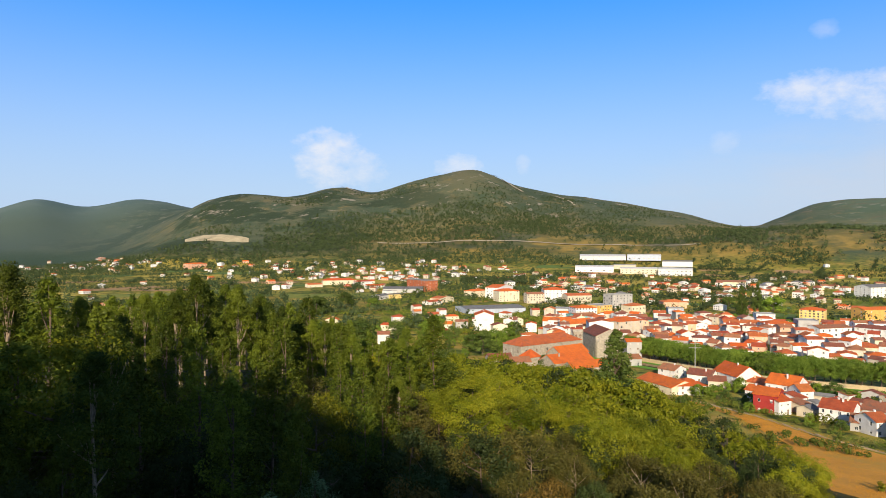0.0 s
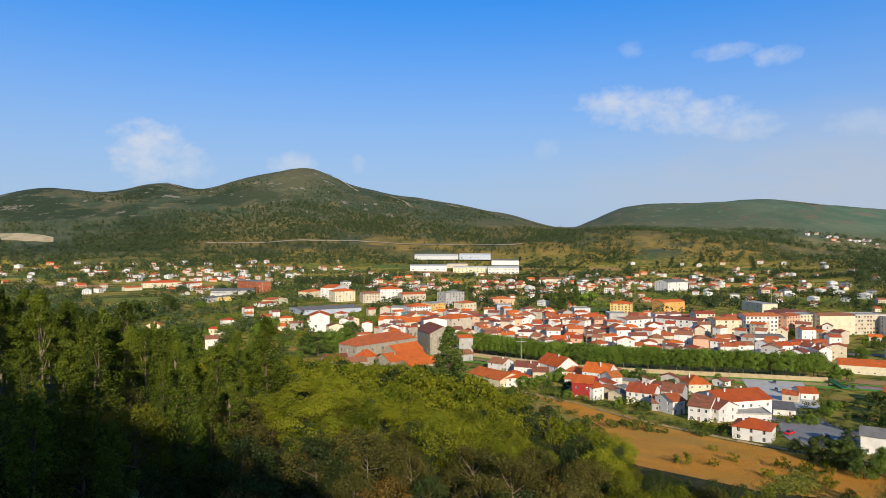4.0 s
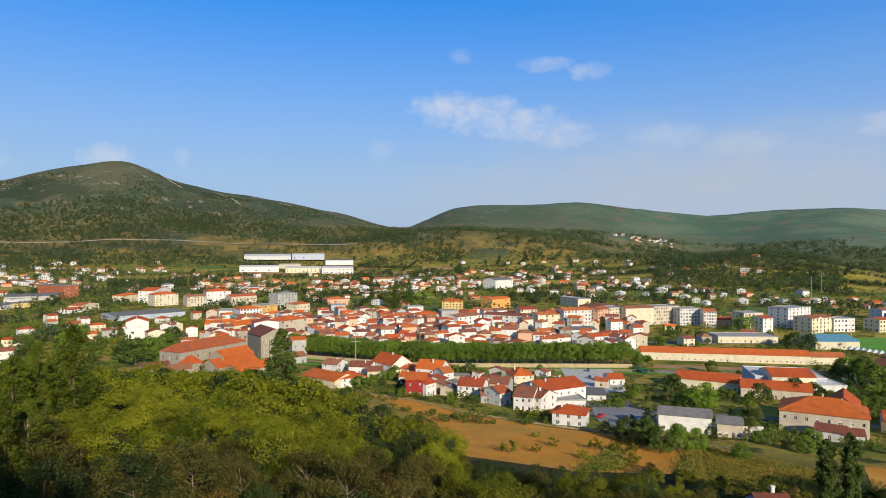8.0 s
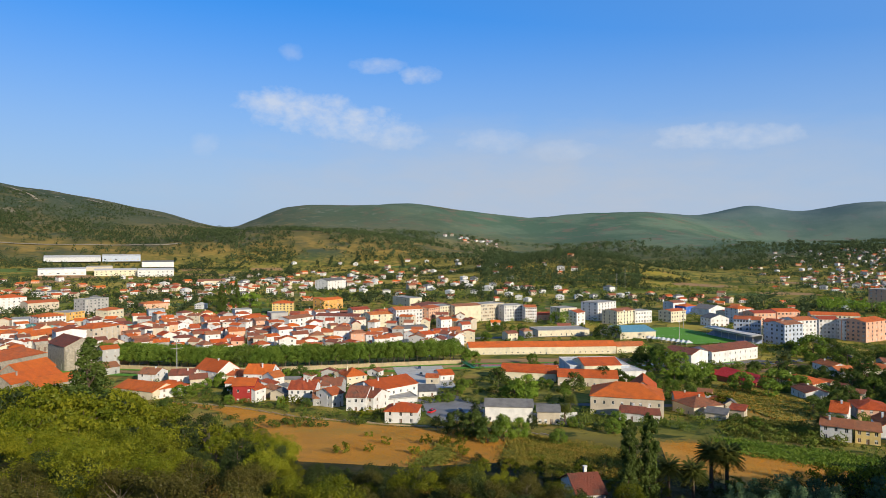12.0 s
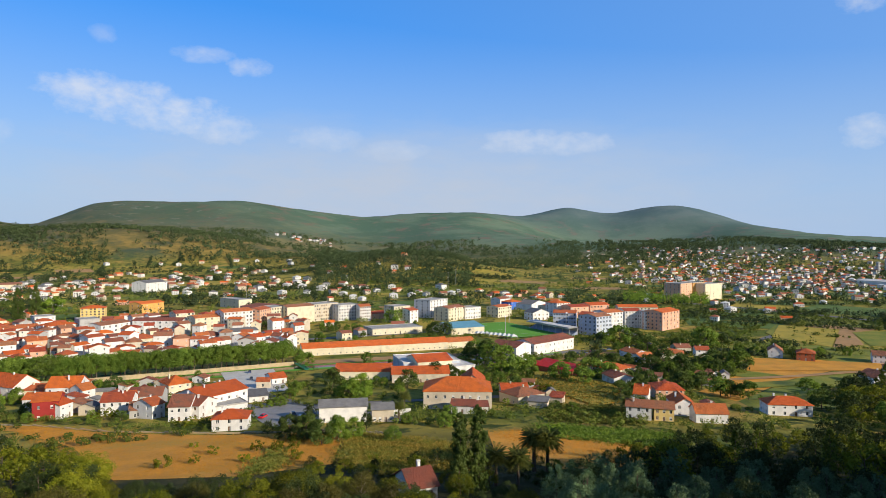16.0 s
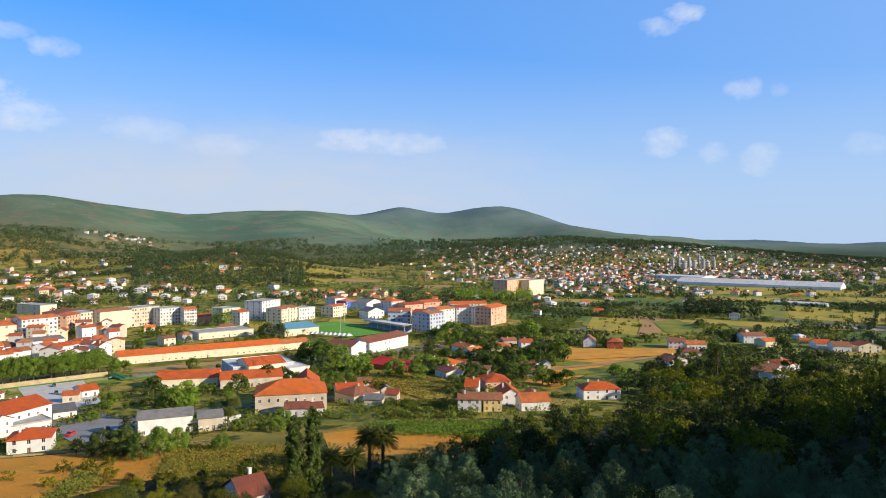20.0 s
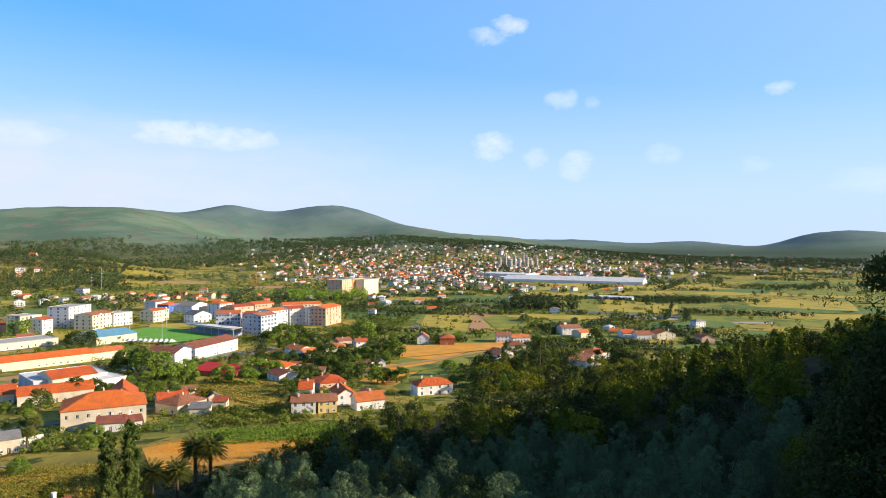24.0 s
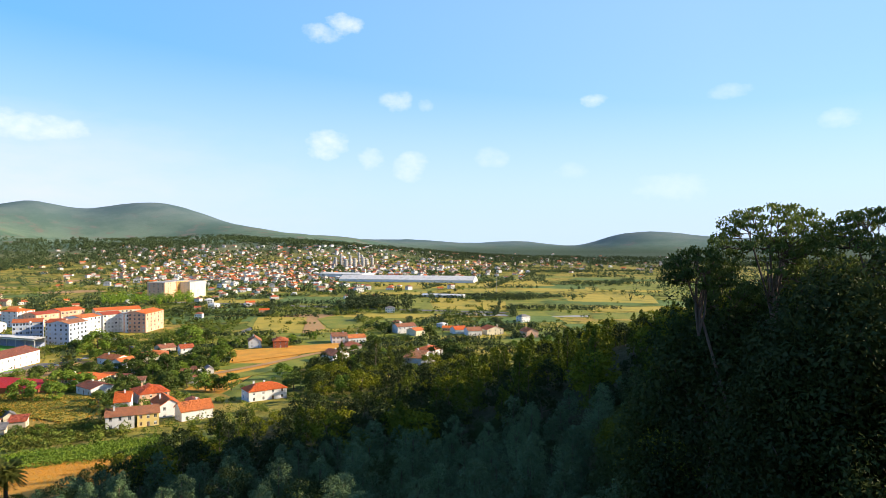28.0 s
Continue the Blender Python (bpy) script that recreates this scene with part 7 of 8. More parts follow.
# ---- cars ----
def car(x, y, turn, rgb, label):
    root = thing("car", Matrix.Translation((x, y, ground_z(x, y) + 0.2)) @ Matrix.Rotation(radians(turn), 4, "Z"), label, "car")
    body = Shape()
    prof = [(-2.1, 0.35), (-2.1, 0.85), (-1.2, 0.95), (1.9, 0.95), (2.1, 0.75), (2.1, 0.35)]
    for sy in (-0.85, 0.85):
        body.face([(px_, sy, pz) for px_, pz in (prof if sy > 0 else prof[::-1])][::-1])
    for a, b in zip(prof, prof[1:] + prof[:1]):
        body.face([(a[0], -0.85, a[1]), (a[0], 0.85, a[1]), (b[0], 0.85, b[1]), (b[0], -0.85, b[1])])
    m = material("car_paint", rgb, rgb, 1, 0.25, spec=0.6)
    part("body", body, m, root)
    cab = Shape()
    for sy in (-1, 1):
        cab.face([(-1.3, sy * 0.82, 0.95), (1.6, sy * 0.82, 0.95), (1.1, sy * 0.65, 1.45), (-0.6, sy * 0.65, 1.45)][::sy])
    cab.face([(-1.3, -0.82, 0.95), (-0.6, -0.65, 1.45), (-0.6, 0.65, 1.45), (-1.3, 0.82, 0.95)])
    cab.face([(1.6, -0.82, 0.95), (1.6, 0.82, 0.95), (1.1, 0.65, 1.45), (1.1, -0.65, 1.45)])
    part("cabin", cab, M_GLASS, root)
    part("roof", Shape().box(-0.62, -0.66, 1.45, 1.12, 0.66, 1.5), m, root)
    for wx in (-1.3, 1.3):
        for wy in (-0.8, 0.8):
            part("wheel", Shape().tube([(wx, wy - 0.1, 0.32), (wx, wy + 0.1, 0.32)], [0.32, 0.32], 10), M_ASPHALT, root)
    return root


car(175, 197, 20, (0.6, 0.02, 0.02), "red hatchback in the car park")
car(184, 190, 60, (0.05, 0.05, 0.06), "dark car in the car park")
car(180, 182, 30, (0.6, 0.6, 0.62), "silver car in the car park")
car(190, 186, 70, (0.1, 0.1, 0.12), "black car in the car park")
car(262, 306, 50, (0.08, 0.1, 0.2), "dark blue car in the concrete yard")
car(246, 286, 50, (0.1, 0.1, 0.12), "dark car in the concrete yard")
car(225, 290, 40, (0.65, 0.65, 0.65), "white car by the yard")
for k in range(14):
    car(430 + k * 6.5 + rng.uniform(-1, 1), 176 - k * 2.2, rng.uniform(60, 120), [(0.6, 0.6, 0.6), (0.1, 0.1, 0.12), (0.3, 0.32, 0.36), (0.45, 0.04, 0.04)][k % 4], "parked car beside the playing fields")


def plain_field(a, b, c, d, mat, label):
    """A field given by its four corners; nothing else is set on it."""
    for u in np.linspace(0.08, 0.92, 6):
        for v in np.linspace(0.12, 0.88, 4):
            p = Vector(a).lerp(Vector(d), u).lerp(Vector(b).lerp(Vector(c), u), v)
            PLOTS.append((p.x, p.y, 9))
    return ribbon("field", [(a, b), (d, c)], mat, label, "field", 0.45, 8, 8)


# fields of the eastern plain, by their corners
plain_field((311, 146), (358, 161), (333, 109), (266, 94), M_HAY, "rough golden meadow beside the manor")
plain_field((611, 74), (703, 79), (696, 29), (575, 29), M_HAY, "golden hay field on the plain")
plain_field((575, 28), (701, 29), (681, 19), (601, 9), M_EARTH, "brown ploughed strip on the plain")
plain_field((681, 19), (705, -6), (604, -20), (599, 5), M_GRASS, "bright green mown field on the plain")
plain_field((687, -20), (721, -24), (705, -110), (656, -102), M_HAY, "yellow stubble strip on the plain")
plain_field((769, -54), (923, -74), (924, -128), (755, -111), M_GRASS, "broad yellow-green meadow on the plain")
plain_field((761, -114), (924, -130), (837, -217), (728, -189), M_HAY, "broad yellow meadow on the plain")
plain_field((358, 62), (389, 58), (425, 30), (401, 32), M_GRASS, "green meadow below the brown track")
plain_field((432, 66), (489, 71), (515, -8), (485, -6), M_DRY, "brown stubble field beside the houses")
plain_field((954, -31), (1032, -42), (1014, -199), (963, -185), M_HAY, "yellow meadow across the motorway")
plain_field((638, 82), (710, 82), (710, 81), (617, 74), M_GRASS, "green vegetable plot by the lane")
plain_field((522, -81), (545, -94), (554, -144), (516, -134), M_HAY, "pale meadow at the edge of the wood")
road("track", [(379, 82), (397, 66), (430, 39), (461, 17), (483, -8)], 6, M_EARTH, "brown farm track along the stubble", "track", 0.4)
road("road", [(890, 192), (844, 95), (806, 24), (763, -56), (704, -183)], 13, M_ASPHALT, "grey dual carriageway across the plain", "road", 0.55)


# ---- market tents by the pitch, a shopfront and the process towers of the far works ----
def tent(x, y, turn):
    root = thing("tent", Matrix.Translation((x, y, ground_z(x, y))) @ Matrix.Rotation(radians(turn), 4, "Z"), "white peaked market tent beside the pitch", "tent", "market tents")
    s = Shape()
    for k in range(4):
        a, b = [(-2.6, -2.6), (2.6, -2.6), (2.6, 2.6), (-2.6, 2.6)][k], [(2.6, -2.6), (2.6, 2.6), (-2.6, 2.6), (-2.6, -2.6)][k]
        s.face([(*a, 2.4), (*b, 2.4), (0, 0, 4.2)])
        s.face([(*a, 2.1), (*b, 2.1), (*b, 2.4), (*a, 2.4)])
    part("canopy", s, M_FRAME, root)
    for sx in (-2.5, 2.5):
        for sy in (-2.5, 2.5):
            part("post", Shape().tube([(sx, sy, 0), (sx, sy, 2.3)], [0.05, 0.05], 5), M_METAL, root)


for k in range(9):
    tent(487 + -1.6 * k / 8, 283 + -34.0 * k / 8, -40)

shop = thing("shopfront", Matrix.Translation((468.4, 472.6, 0.1)) @ Matrix.Rotation(radians(-12.6), 4, "Z"), "shopfront with a vivid blue fascia under the apartments", "shopfront")
part("fascia", Shape().box(-5, -0.5, 2.6, 5, 0.0, 4.2), material("blue_fascia", (0.02, 0.22, 0.62), (0.02, 0.18, 0.52), 1.0, 0.5), shop)
part("window", Shape().box(-4.8, -0.15, 0.2, 4.8, -0.02, 2.55), M_GLASS, shop)


def process_tower(x, y, high, wide):
    root = thing("process_tower", Matrix.Translation((x, y, ground_z(x, y))), "tall grey steel process tower of the far works", "tower", "towers of the far works")
    part("shell", Shape().tube([(0, 0, -1), (0, 0, high * 0.93), (0, 0, high)], [wide, wide, wide * 0.5], 10), M_CONCRETE, root)
    for f in (0.35, 0.65, 0.9):
        part("platform", Shape().tube([(0, 0, high * f), (0, 0, high * f + 0.6)], [wide * 1.4, wide * 1.4], 10), M_METAL, root)


for (x, y), high, wide in (((1850, 1), 26, 4), ((1870, -15), 34, 3), ((1830, -27), 22, 6), ((1880, -40), 30, 4), ((1849, -52), 24, 5), ((1899, -65), 38, 3), ((1859, -74), 28, 5), ((1878, -85), 20, 6), ((1897, -102), 24, 4)):
    process_tower(x, y, high, wide)
greenhouse = thing("greenhouse", Matrix.Translation((924, -119, 0)) @ Matrix.Rotation(-2.003, 4, "Z"), "long low white greenhouse on the plain", "greenhouse")
part("wall", Shape().box(0, 0, 0, 59, 14, 3.4), M_METAL, greenhouse)
part("roof", Shape().face([(-0.5, -0.5, 3.45), (60, -0.5, 3.45), (60, 7, 5.2), (-0.5, 7, 5.2)]).face([(-0.5, 7, 5.2), (60, 7, 5.2), (60, 14.5, 3.45), (-0.5, 14.5, 3.45)]), M_FRAME, greenhouse)

# ---- the closely built old town ----
def free(x, y, r):
    return all((x - a) ** 2 + (y - b) ** 2 > (r + c) ** 2 for a, b, c in PLOTS)


# open strips that stay free of houses and trees
for a, b in (((335, 64), (428, 54)), ((428, 54), (500, 23)), ((500, 23), (540, -6)), ((313, 46), (404, 31)), ((404, 31), (462, 12)), ((545, 45), (700, -20)), ((800, -20), (815, -190))):
    for k in range(int(math.dist(a, b) / 14) + 1):
        f = k * 14 / math.dist(a, b)
        PLOTS.append((a[0] + (b[0] - a[0]) * f, a[1] + (b[1] - a[1]) * f, 11))
for k in range(7):
    PLOTS.append((*polar(-36.0 - k * 1.9, 566 + 4 * (k % 2)), 17))
for a in ((345, 64, 14), (370, 58, 15), (392, 42, 18), (412, 36, 18), (432, 34, 18), (452, 20, 16), (470, 8, 14), (330, 56, 12), (420, 14, 12)):
    PLOTS.append(a)
for a in ((183, 190, 15), (190, 200, 12), (232, 282, 16), (216, 255, 12), (250, 300, 12)):
    PLOTS.append(a)
gen = random.Random(5)
OLD = [WHITE, WHITE, CREAM, WHITE, WHITE, BEIGE, WHITE, GREY, (0.70, 0.66, 0.58), (0.70, 0.66, 0.58), PINK]


def old_town(az0, az1, r0, r1, step, count, lo, hi, pack=0.62):
    made = 0
    for _ in range(count * 14):
        az, r = gen.uniform(az0, az1), math.sqrt(gen.uniform(r0 * r0, r1 * r1))
        x, y = polar(az, r)
        w, d, h = gen.uniform(7, 13), gen.uniform(7.5, 11), gen.uniform(lo, hi)
        if not free(x, y, math.hypot(w, d) / 2 * pack):
            continue
        floors = max(1, int(h / 2.9))
        turn = az + gen.choice([-32, -12, 0, 8, 20, 30]) + gen.uniform(-5, 5)
        tiles = gen.choice([M_TILE, M_TILE, M_TILE_BRIGHT, M_TILE_OLD, M_TILE_OLD])
        colour = gen.choice(OLD)
        tint = {WHITE: "white", CREAM: "cream", BEIGE: "beige", GREY: "grey", PINK: "salmon"}.get(colour, "off-white")
        roof = gen.choice(["gable", "gable", "hip", "gable_y"])
        shade = {M_TILE: "orange", M_TILE_BRIGHT: "vivid orange", M_TILE_OLD: "weathered brown"}[tiles]
        house("town_house", x, y, turn, w, d, h, roof, gen.uniform(1.2, 2.1), colour, tiles, floors, max(1, int(w / 4.2)), 1, f"{tint} old-town house with a {shade} tiled roof", "house", "old-town houses", panes=False, chimneys=1 if gen.random() < 0.4 else 0, door=False)
        made += 1
        if made >= count:
            break


old_town(-9, -45, 462, 700, 12, 235, 6.5, 12.5)
old_town(6, -10, 520, 760, 14, 24, 5, 8)
old_town(-44, -54, 540, 640, 14, 5, 3.5, 6)


def sheds(az0, az1, r0, r1, count):
    """Small outbuildings, lean-tos and yards packed between the houses."""
    made = 0
    for _ in range(count * 14):
        az, r = gen.uniform(az0, az1), math.sqrt(gen.uniform(r0 * r0, r1 * r1))
        x, y = polar(az, r)
        w, d, h = gen.uniform(4, 9), gen.uniform(4, 7), gen.uniform(2.5, 4.0)
        if not free(x, y, math.hypot(w, d) / 2 * 0.5):
            continue
        tiles = gen.choice([M_TILE, M_TILE_OLD, M_TILE_OLD, M_SLATE])
        shade = {M_TILE: "an orange", M_TILE_OLD: "a weathered brown", M_SLATE: "a grey"}[tiles]
        house("shed", x, y, az + gen.choice([-30, -10, 10, 60]), w, d, h, gen.choice(["gable", "mono", "gable_y"]), gen.uniform(0.8, 1.6), gen.choice([WHITE, BEIGE, GREY]), tiles, 1, 1, 1, f"small outbuilding with {shade} roof among the houses", "shed", "outbuildings", panes=False, chimneys=0, door=False)
        made += 1
        if made >= count:
            break


sheds(-25, -42, 305, 390, 26)
sheds(-64, -80, 280, 420, 16)

# ---- far houses, in villages over the valley ----
FAR, FAR_PLAIN = [], []
for k in range(8):
    w, d, h = gen.uniform(9, 16), gen.uniform(8, 12), gen.uniform(3.6, 7.2)
    s = Shape()
    for o, u, length in ((Vector((-w / 2, -d / 2, 0)), Vector((1, 0, 0)), w), (Vector((w / 2, -d / 2, 0)), Vector((0, 1, 0)), d), (Vector((w / 2, d / 2, 0)), Vector((-1, 0, 0)), w), (Vector((-w / 2, d / 2, 0)), Vector((0, -1, 0)), d)):
        wall_face(s, o, u, length, h, holes_for(length, h, max(1, int(h / 2.9)), int(length / 3.2), 1.1, 1.4))
    s.box(-w / 2 + 0.25, -d / 2 + 0.25, -2, w / 2 - 0.25, d / 2 - 0.25, h - 0.1, 1)
    if k % 2:
        for sx in (-1, 1):
            s.face([(sx * w / 2, -sx * d / 2, h), (sx * w / 2, sx * d / 2, h), (sx * w / 2, 0, h + 2.2)])
    plain = Shape().box(-w / 2, -d / 2, -2, w / 2, d / 2, h)
    for j in range(int(w / 3)):
        for z in range(max(1, int(h / 2.9))):
            x0 = -w / 2 + 1 + j * 3
            plain.face([(x0, -d / 2 - 0.03, z * 2.8 + 0.9), (x0 + 1.2, -d / 2 - 0.03, z * 2.8 + 0.9), (x0 + 1.2, -d / 2 - 0.03, z * 2.8 + 2.3), (x0, -d / 2 - 0.03, z * 2.8 + 2.3)], 1)
    if k % 2:
        for sx in (-1, 1):
            plain.face([(sx * w / 2, -sx * d / 2, h), (sx * w / 2, sx * d / 2, h), (sx * w / 2, 0, h + 2.2)])
    FAR_PLAIN.append(plain.mesh("wall", wall_mat([WHITE, WHITE, WHITE, CREAM, WHITE, PINK, WHITE, BEIGE][k]), M_GLASS))
    FAR.append((s.mesh("wall", wall_mat([WHITE, WHITE, WHITE, CREAM, WHITE, PINK, WHITE, BEIGE][k]), M_GLASS), slab_roof(Shape(), w, d, h, 2.2, "gable" if k % 2 else "hip").mesh("roof", [M_TILE, M_TILE_OLD, M_METAL, M_TILE, M_TILE_OLD, M_TILE_BRIGHT, M_SLATE, M_TILE_OLD][k]), k))
FAR_ALL = []


def village(az, r, spread_az, spread_r, count, group, singles=0):
    """A loose cluster of houses; the first few are things of their own, the rest are joined far away."""
    for n in range(count):
        a = gen.gauss(az, spread_az)
        d = r * math.exp(gen.gauss(0, spread_r))
        x, y = polar(a, d)
        if not free(x, y, 9) or (ground_z(x, y) > (62 if az < -70 else 30) and abs(az + 45.5) > 1):
            continue
        wall, roof, k = FAR[gen.choice((1, 0, 4, 3, 7, 5, 6, 1, 4, 2, 0))] if az < -70 and r > 1400 else gen.choice(FAR)
        m = Matrix.Translation((x, y, ground_z(x, y))) @ Matrix.Rotation(radians(gen.uniform(-60, 60) + a), 4, "Z") @ Matrix.Scale(gen.uniform(0.85, 1.35) * (0.72 if d < 1100 or az < -70 else 0.9), 4)
        PLOTS.append((x, y, 7))
        if n < singles:
            root = thing("village_house", m, ["white village house with an orange roof", "white village house with a brown roof", "white village house with a pale sheet roof", "cream village house with an orange roof", "white village house with a brown roof", "salmon village house with a vivid roof", "white village house with a grey roof", "beige village house with a brown roof"][k], "house", group)
            part("wall", wall, None, root)
            part("roof", roof, None, root)
        else:
            FAR_ALL.append((FAR_PLAIN[k], roof, m))


village(26, 2300, 3, .08, 90, "far village houses", 7)
village(14, 1750, 4, .12, 40, "far village houses", 12)
village(7, 1600, 4.5, .14, 90, "far village houses", 15)
village(0, 1750, 4, .12, 60, "far village houses", 12)
village(-9, 1350, 4, .1, 36, "houses by the works", 14)
village(-17, 1250, 4, .12, 36, "houses by the works", 14)
village(-24, 1150, 4, .14, 80, "houses behind the town", 18)
village(-31, 1350, 3.5, .15, 40, "houses behind the town", 14)
village(-38, 1500, 4, .18, 70, "hillside houses", 12)
village(-46, 1250, 5, .12, 36, "hillside houses", 9)
village(-55, 1000, 5, .06, 30, "roadside houses", 9)
village(-64, 950, 4, .08, 20, "roadside houses", 6)
village(-78, 2250, 4.5, .07, 140, "houses of the far town", 2)
village(-87, 2350, 5, .08, 130, "houses of the far town", 2)
village(-77, 1750, 3.5, .16, 260, "houses of the far town", 12)
village(-84, 1650, 4.5, .2, 480, "houses of the far town", 12)
village(-91, 1600, 4, .2, 460, "houses of the far town", 12)
village(-98, 1800, 4, .16, 200, "houses of the far town", 6)
village(-106, 2300, 5, .14, 130, "houses of the far town", 4)
village(-116, 2600, 4, .2, 40, "houses of the far town", 2)
village(-45.7, 2830, 1.1, .012, 26, "far hillside hamlet", 2)
village(-80, 900, 4, .12, 14, "houses along the motorway", 6)
village(-96, 640, 5, .1, 7, "houses in the meadows", 4)
village(30, 1250, 3, .2, 12, "far village houses", 3)
village(-3, 1150, 6, .1, 16, "houses in the valley fields", 6)


def join_far():
    v, f, mats, slots, names = [], [], [], [], {}
    for wall, roof, m in FAR_ALL:
        for me in (wall, roof):
            if me not in names:
                co = np.empty(len(me.vertices) * 3, dtype=np.float32)
                me.vertices.foreach_get("co", co)
                names[me] = (co.reshape(-1, 3), [tuple(p.vertices) for p in me.polygons], [p.material_index for p in me.polygons])
            co, polys, idx = names[me]
            base = []
            for mt in me.materials:
                if mt not in mats:
                    mats.append(mt)
                base.append(mats.index(mt))
            k = len(v)
            a = np.array(m)
            v.extend(map(tuple, co @ a[:3, :3].T + a[:3, 3]))
            f.extend(tuple(k + i for i in p) for p in polys)
            slots.extend(base[i] for i in idx)
    me = bpy.data.meshes.new("distant_houses")
    me.from_pydata(v, [], f)
    for mt in mats:
        me.materials.append(mt)
    me.polygons.foreach_set("material_index", slots)
    me.update()
    tagged(new("distant_houses", me), "distant white houses with orange roofs over the valley", "houses", kind="stuff")


join_far()


# ---- patchwork of small fields over the valley floor ----
def field_patch(x, y, w, d, turn, mat, label):
    c, s_ = math.cos(radians(turn)), math.sin(radians(turn))
    at = lambda u, v: (x + u * c - v * s_, y + u * s_ + v * c)
    skew = gen.uniform(-0.15, 0.15) * w
    return ribbon("field", [(at(-w / 2, -d / 2), at(-w / 2 + skew, d / 2)), (at(w / 2, -d / 2), at(w / 2 + skew, d / 2))], mat, label, "field", 0.25, 3, 3)


FIELD_KINDS = [(M_HAY, "small yellow hay field on the valley floor"), (M_GRASS, "small green meadow on the valley floor"), (M_HAY, "pale cut meadow on the valley floor"), (M_EARTH, "bare brown plot on the valley floor"), (M_GRASS, "green kitchen plot on the valley floor"), (M_CROP, "dark green crop field on the valley floor")]


def patchwork(az0, az1, r0, r1, count, size, mats=(0, 1, 2, 3, 4, 5)):
    made = 0
    for _ in range(count * 10):
        az, r = gen.uniform(az0, az1), math.sqrt(gen.uniform(r0 * r0, r1 * r1))
        x, y = polar(az, r)
        if ground_z(x, y) > 30 or not free(x, y, 8) or any((x - a) ** 2 + (y - b) ** 2 < (size * 0.9) ** 2 for a, b in FIELDS):
            continue
        FIELDS.append((x, y))
        mat, label = FIELD_KINDS[gen.choice(mats)]
        field_patch(x, y, size * gen.uniform(0.9, 2.2), size * gen.uniform(0.6, 1.1), az + gen.uniform(-25, 25), mat, label)
        made += 1
        if made >= count:
            break


FIELDS = []
patchwork(32, -10, 900, 2100, 46, 75)
patchwork(-10, -48, 800, 1800, 50, 62)
patchwork(-48, -74, 620, 1500, 40, 52)
patchwork(-74, -120, 500, 1500, 90, 78, (0, 1, 1, 5, 4, 5))
patchwork(-66, -90, 330, 560, 12, 30, (0, 1, 2, 3))


# ---- far woods, hedges and copses ----
def far_wood(name, label, places, mat, per, leaf, high, wide):
    """Many small far trees, each a clump of leaf faces on a short stem, joined."""
    n = len(places)
    per, leaf = int(per * 1.7), leaf * 0.74
    p = np.array(places)
    h = high * rng.uniform(0.65, 1.3, n)
    d = rng.normal(size=(n, per, 3))
    d /= np.linalg.norm(d, axis=2)[:, :, None]
    d *= rng.uniform(0.55, 1.0, (n, per, 1))
    d[:, :, 0] *= (wide * h / high)[:, None]
    d[:, :, 1] *= (wide * h / high)[:, None]
    d[:, :, 2] = (d[:, :, 2] * 0.5 + 0.55) * h[:, None]
    q = p[:, None, :] + d
    out = d - np.array((0, 0, 0.5)) * h[:, None, None]
    out /= np.linalg.norm(out, axis=2)[:, :, None] + 1e-9
    me = quads_mesh(name, leaves(q.reshape(-1, 3), leaf, 0.0, 1.3, out.reshape(-1, 3), 0.4), mat)
    return tagged(new(name, me), label, "woods", kind="stuff")


def wood_places(az0, az1, r0, r1, count, patch=0.0, scale=150.0, clear=6.0, seed=1):
    g2 = random.Random(seed)
    out = []
    for _ in range(count * 6):
        az, r = g2.uniform(az0, az1), math.sqrt(g2.uniform(r0 * r0, r1 * r1))
        x, y = polar(az, r)
        if patch > -1 and noise.noise(Vector((x / scale, y / scale, seed * 3.7))) + g2.gauss(0, 0.13) < patch:
            continue
        out.append((x, y, clear))
        if len(out) >= count:
            break
    if clear:
        pl = np.array([(a, b, c) for a, b, c in PLOTS])
        xy = np.array([(a, b) for a, b, _ in out])
        keep = np.ones(len(xy), bool)
        for a, b, c in pl:
            keep &= (xy[:, 0] - a) ** 2 + (xy[:, 1] - b) ** 2 > (c + clear) ** 2
        out = [o for o, k in zip(out, keep) if k]
    a = np.array([(x, y) for x, y, _ in out])
    z = height(a[:, 0], a[:, 1])
    return np.column_stack([a, z])


def hedge_places(az0, az1, r0, r1, lines, seed, clear=4.0, step=4.2):
    """Trees and bushes in rows along field boundaries."""
    g2 = random.Random(seed)
    out = []
    pl = np.array(PLOTS)
    for _ in range(lines):
        az, r = g2.uniform(az0, az1), math.sqrt(g2.uniform(r0 * r0, r1 * r1))
        x, y = polar(az, r)
        a = radians(az + g2.choice([0, 12, -15, 80, 95]) + g2.uniform(-8, 8))
        n = int(g2.uniform(40, 190) / step)
        for k in range(n):
            px_, py_ = x + math.cos(a) * k * step + g2.gauss(0, 1.3), y + math.sin(a) * k * step + g2.gauss(0, 1.3)
            if ((pl[:, 0] - px_) ** 2 + (pl[:, 1] - py_) ** 2 > (pl[:, 2] + clear) ** 2).all():
                out.append((px_, py_))
    a = np.array(out)
    return np.column_stack([a, height(a[:, 0], a[:, 1])])


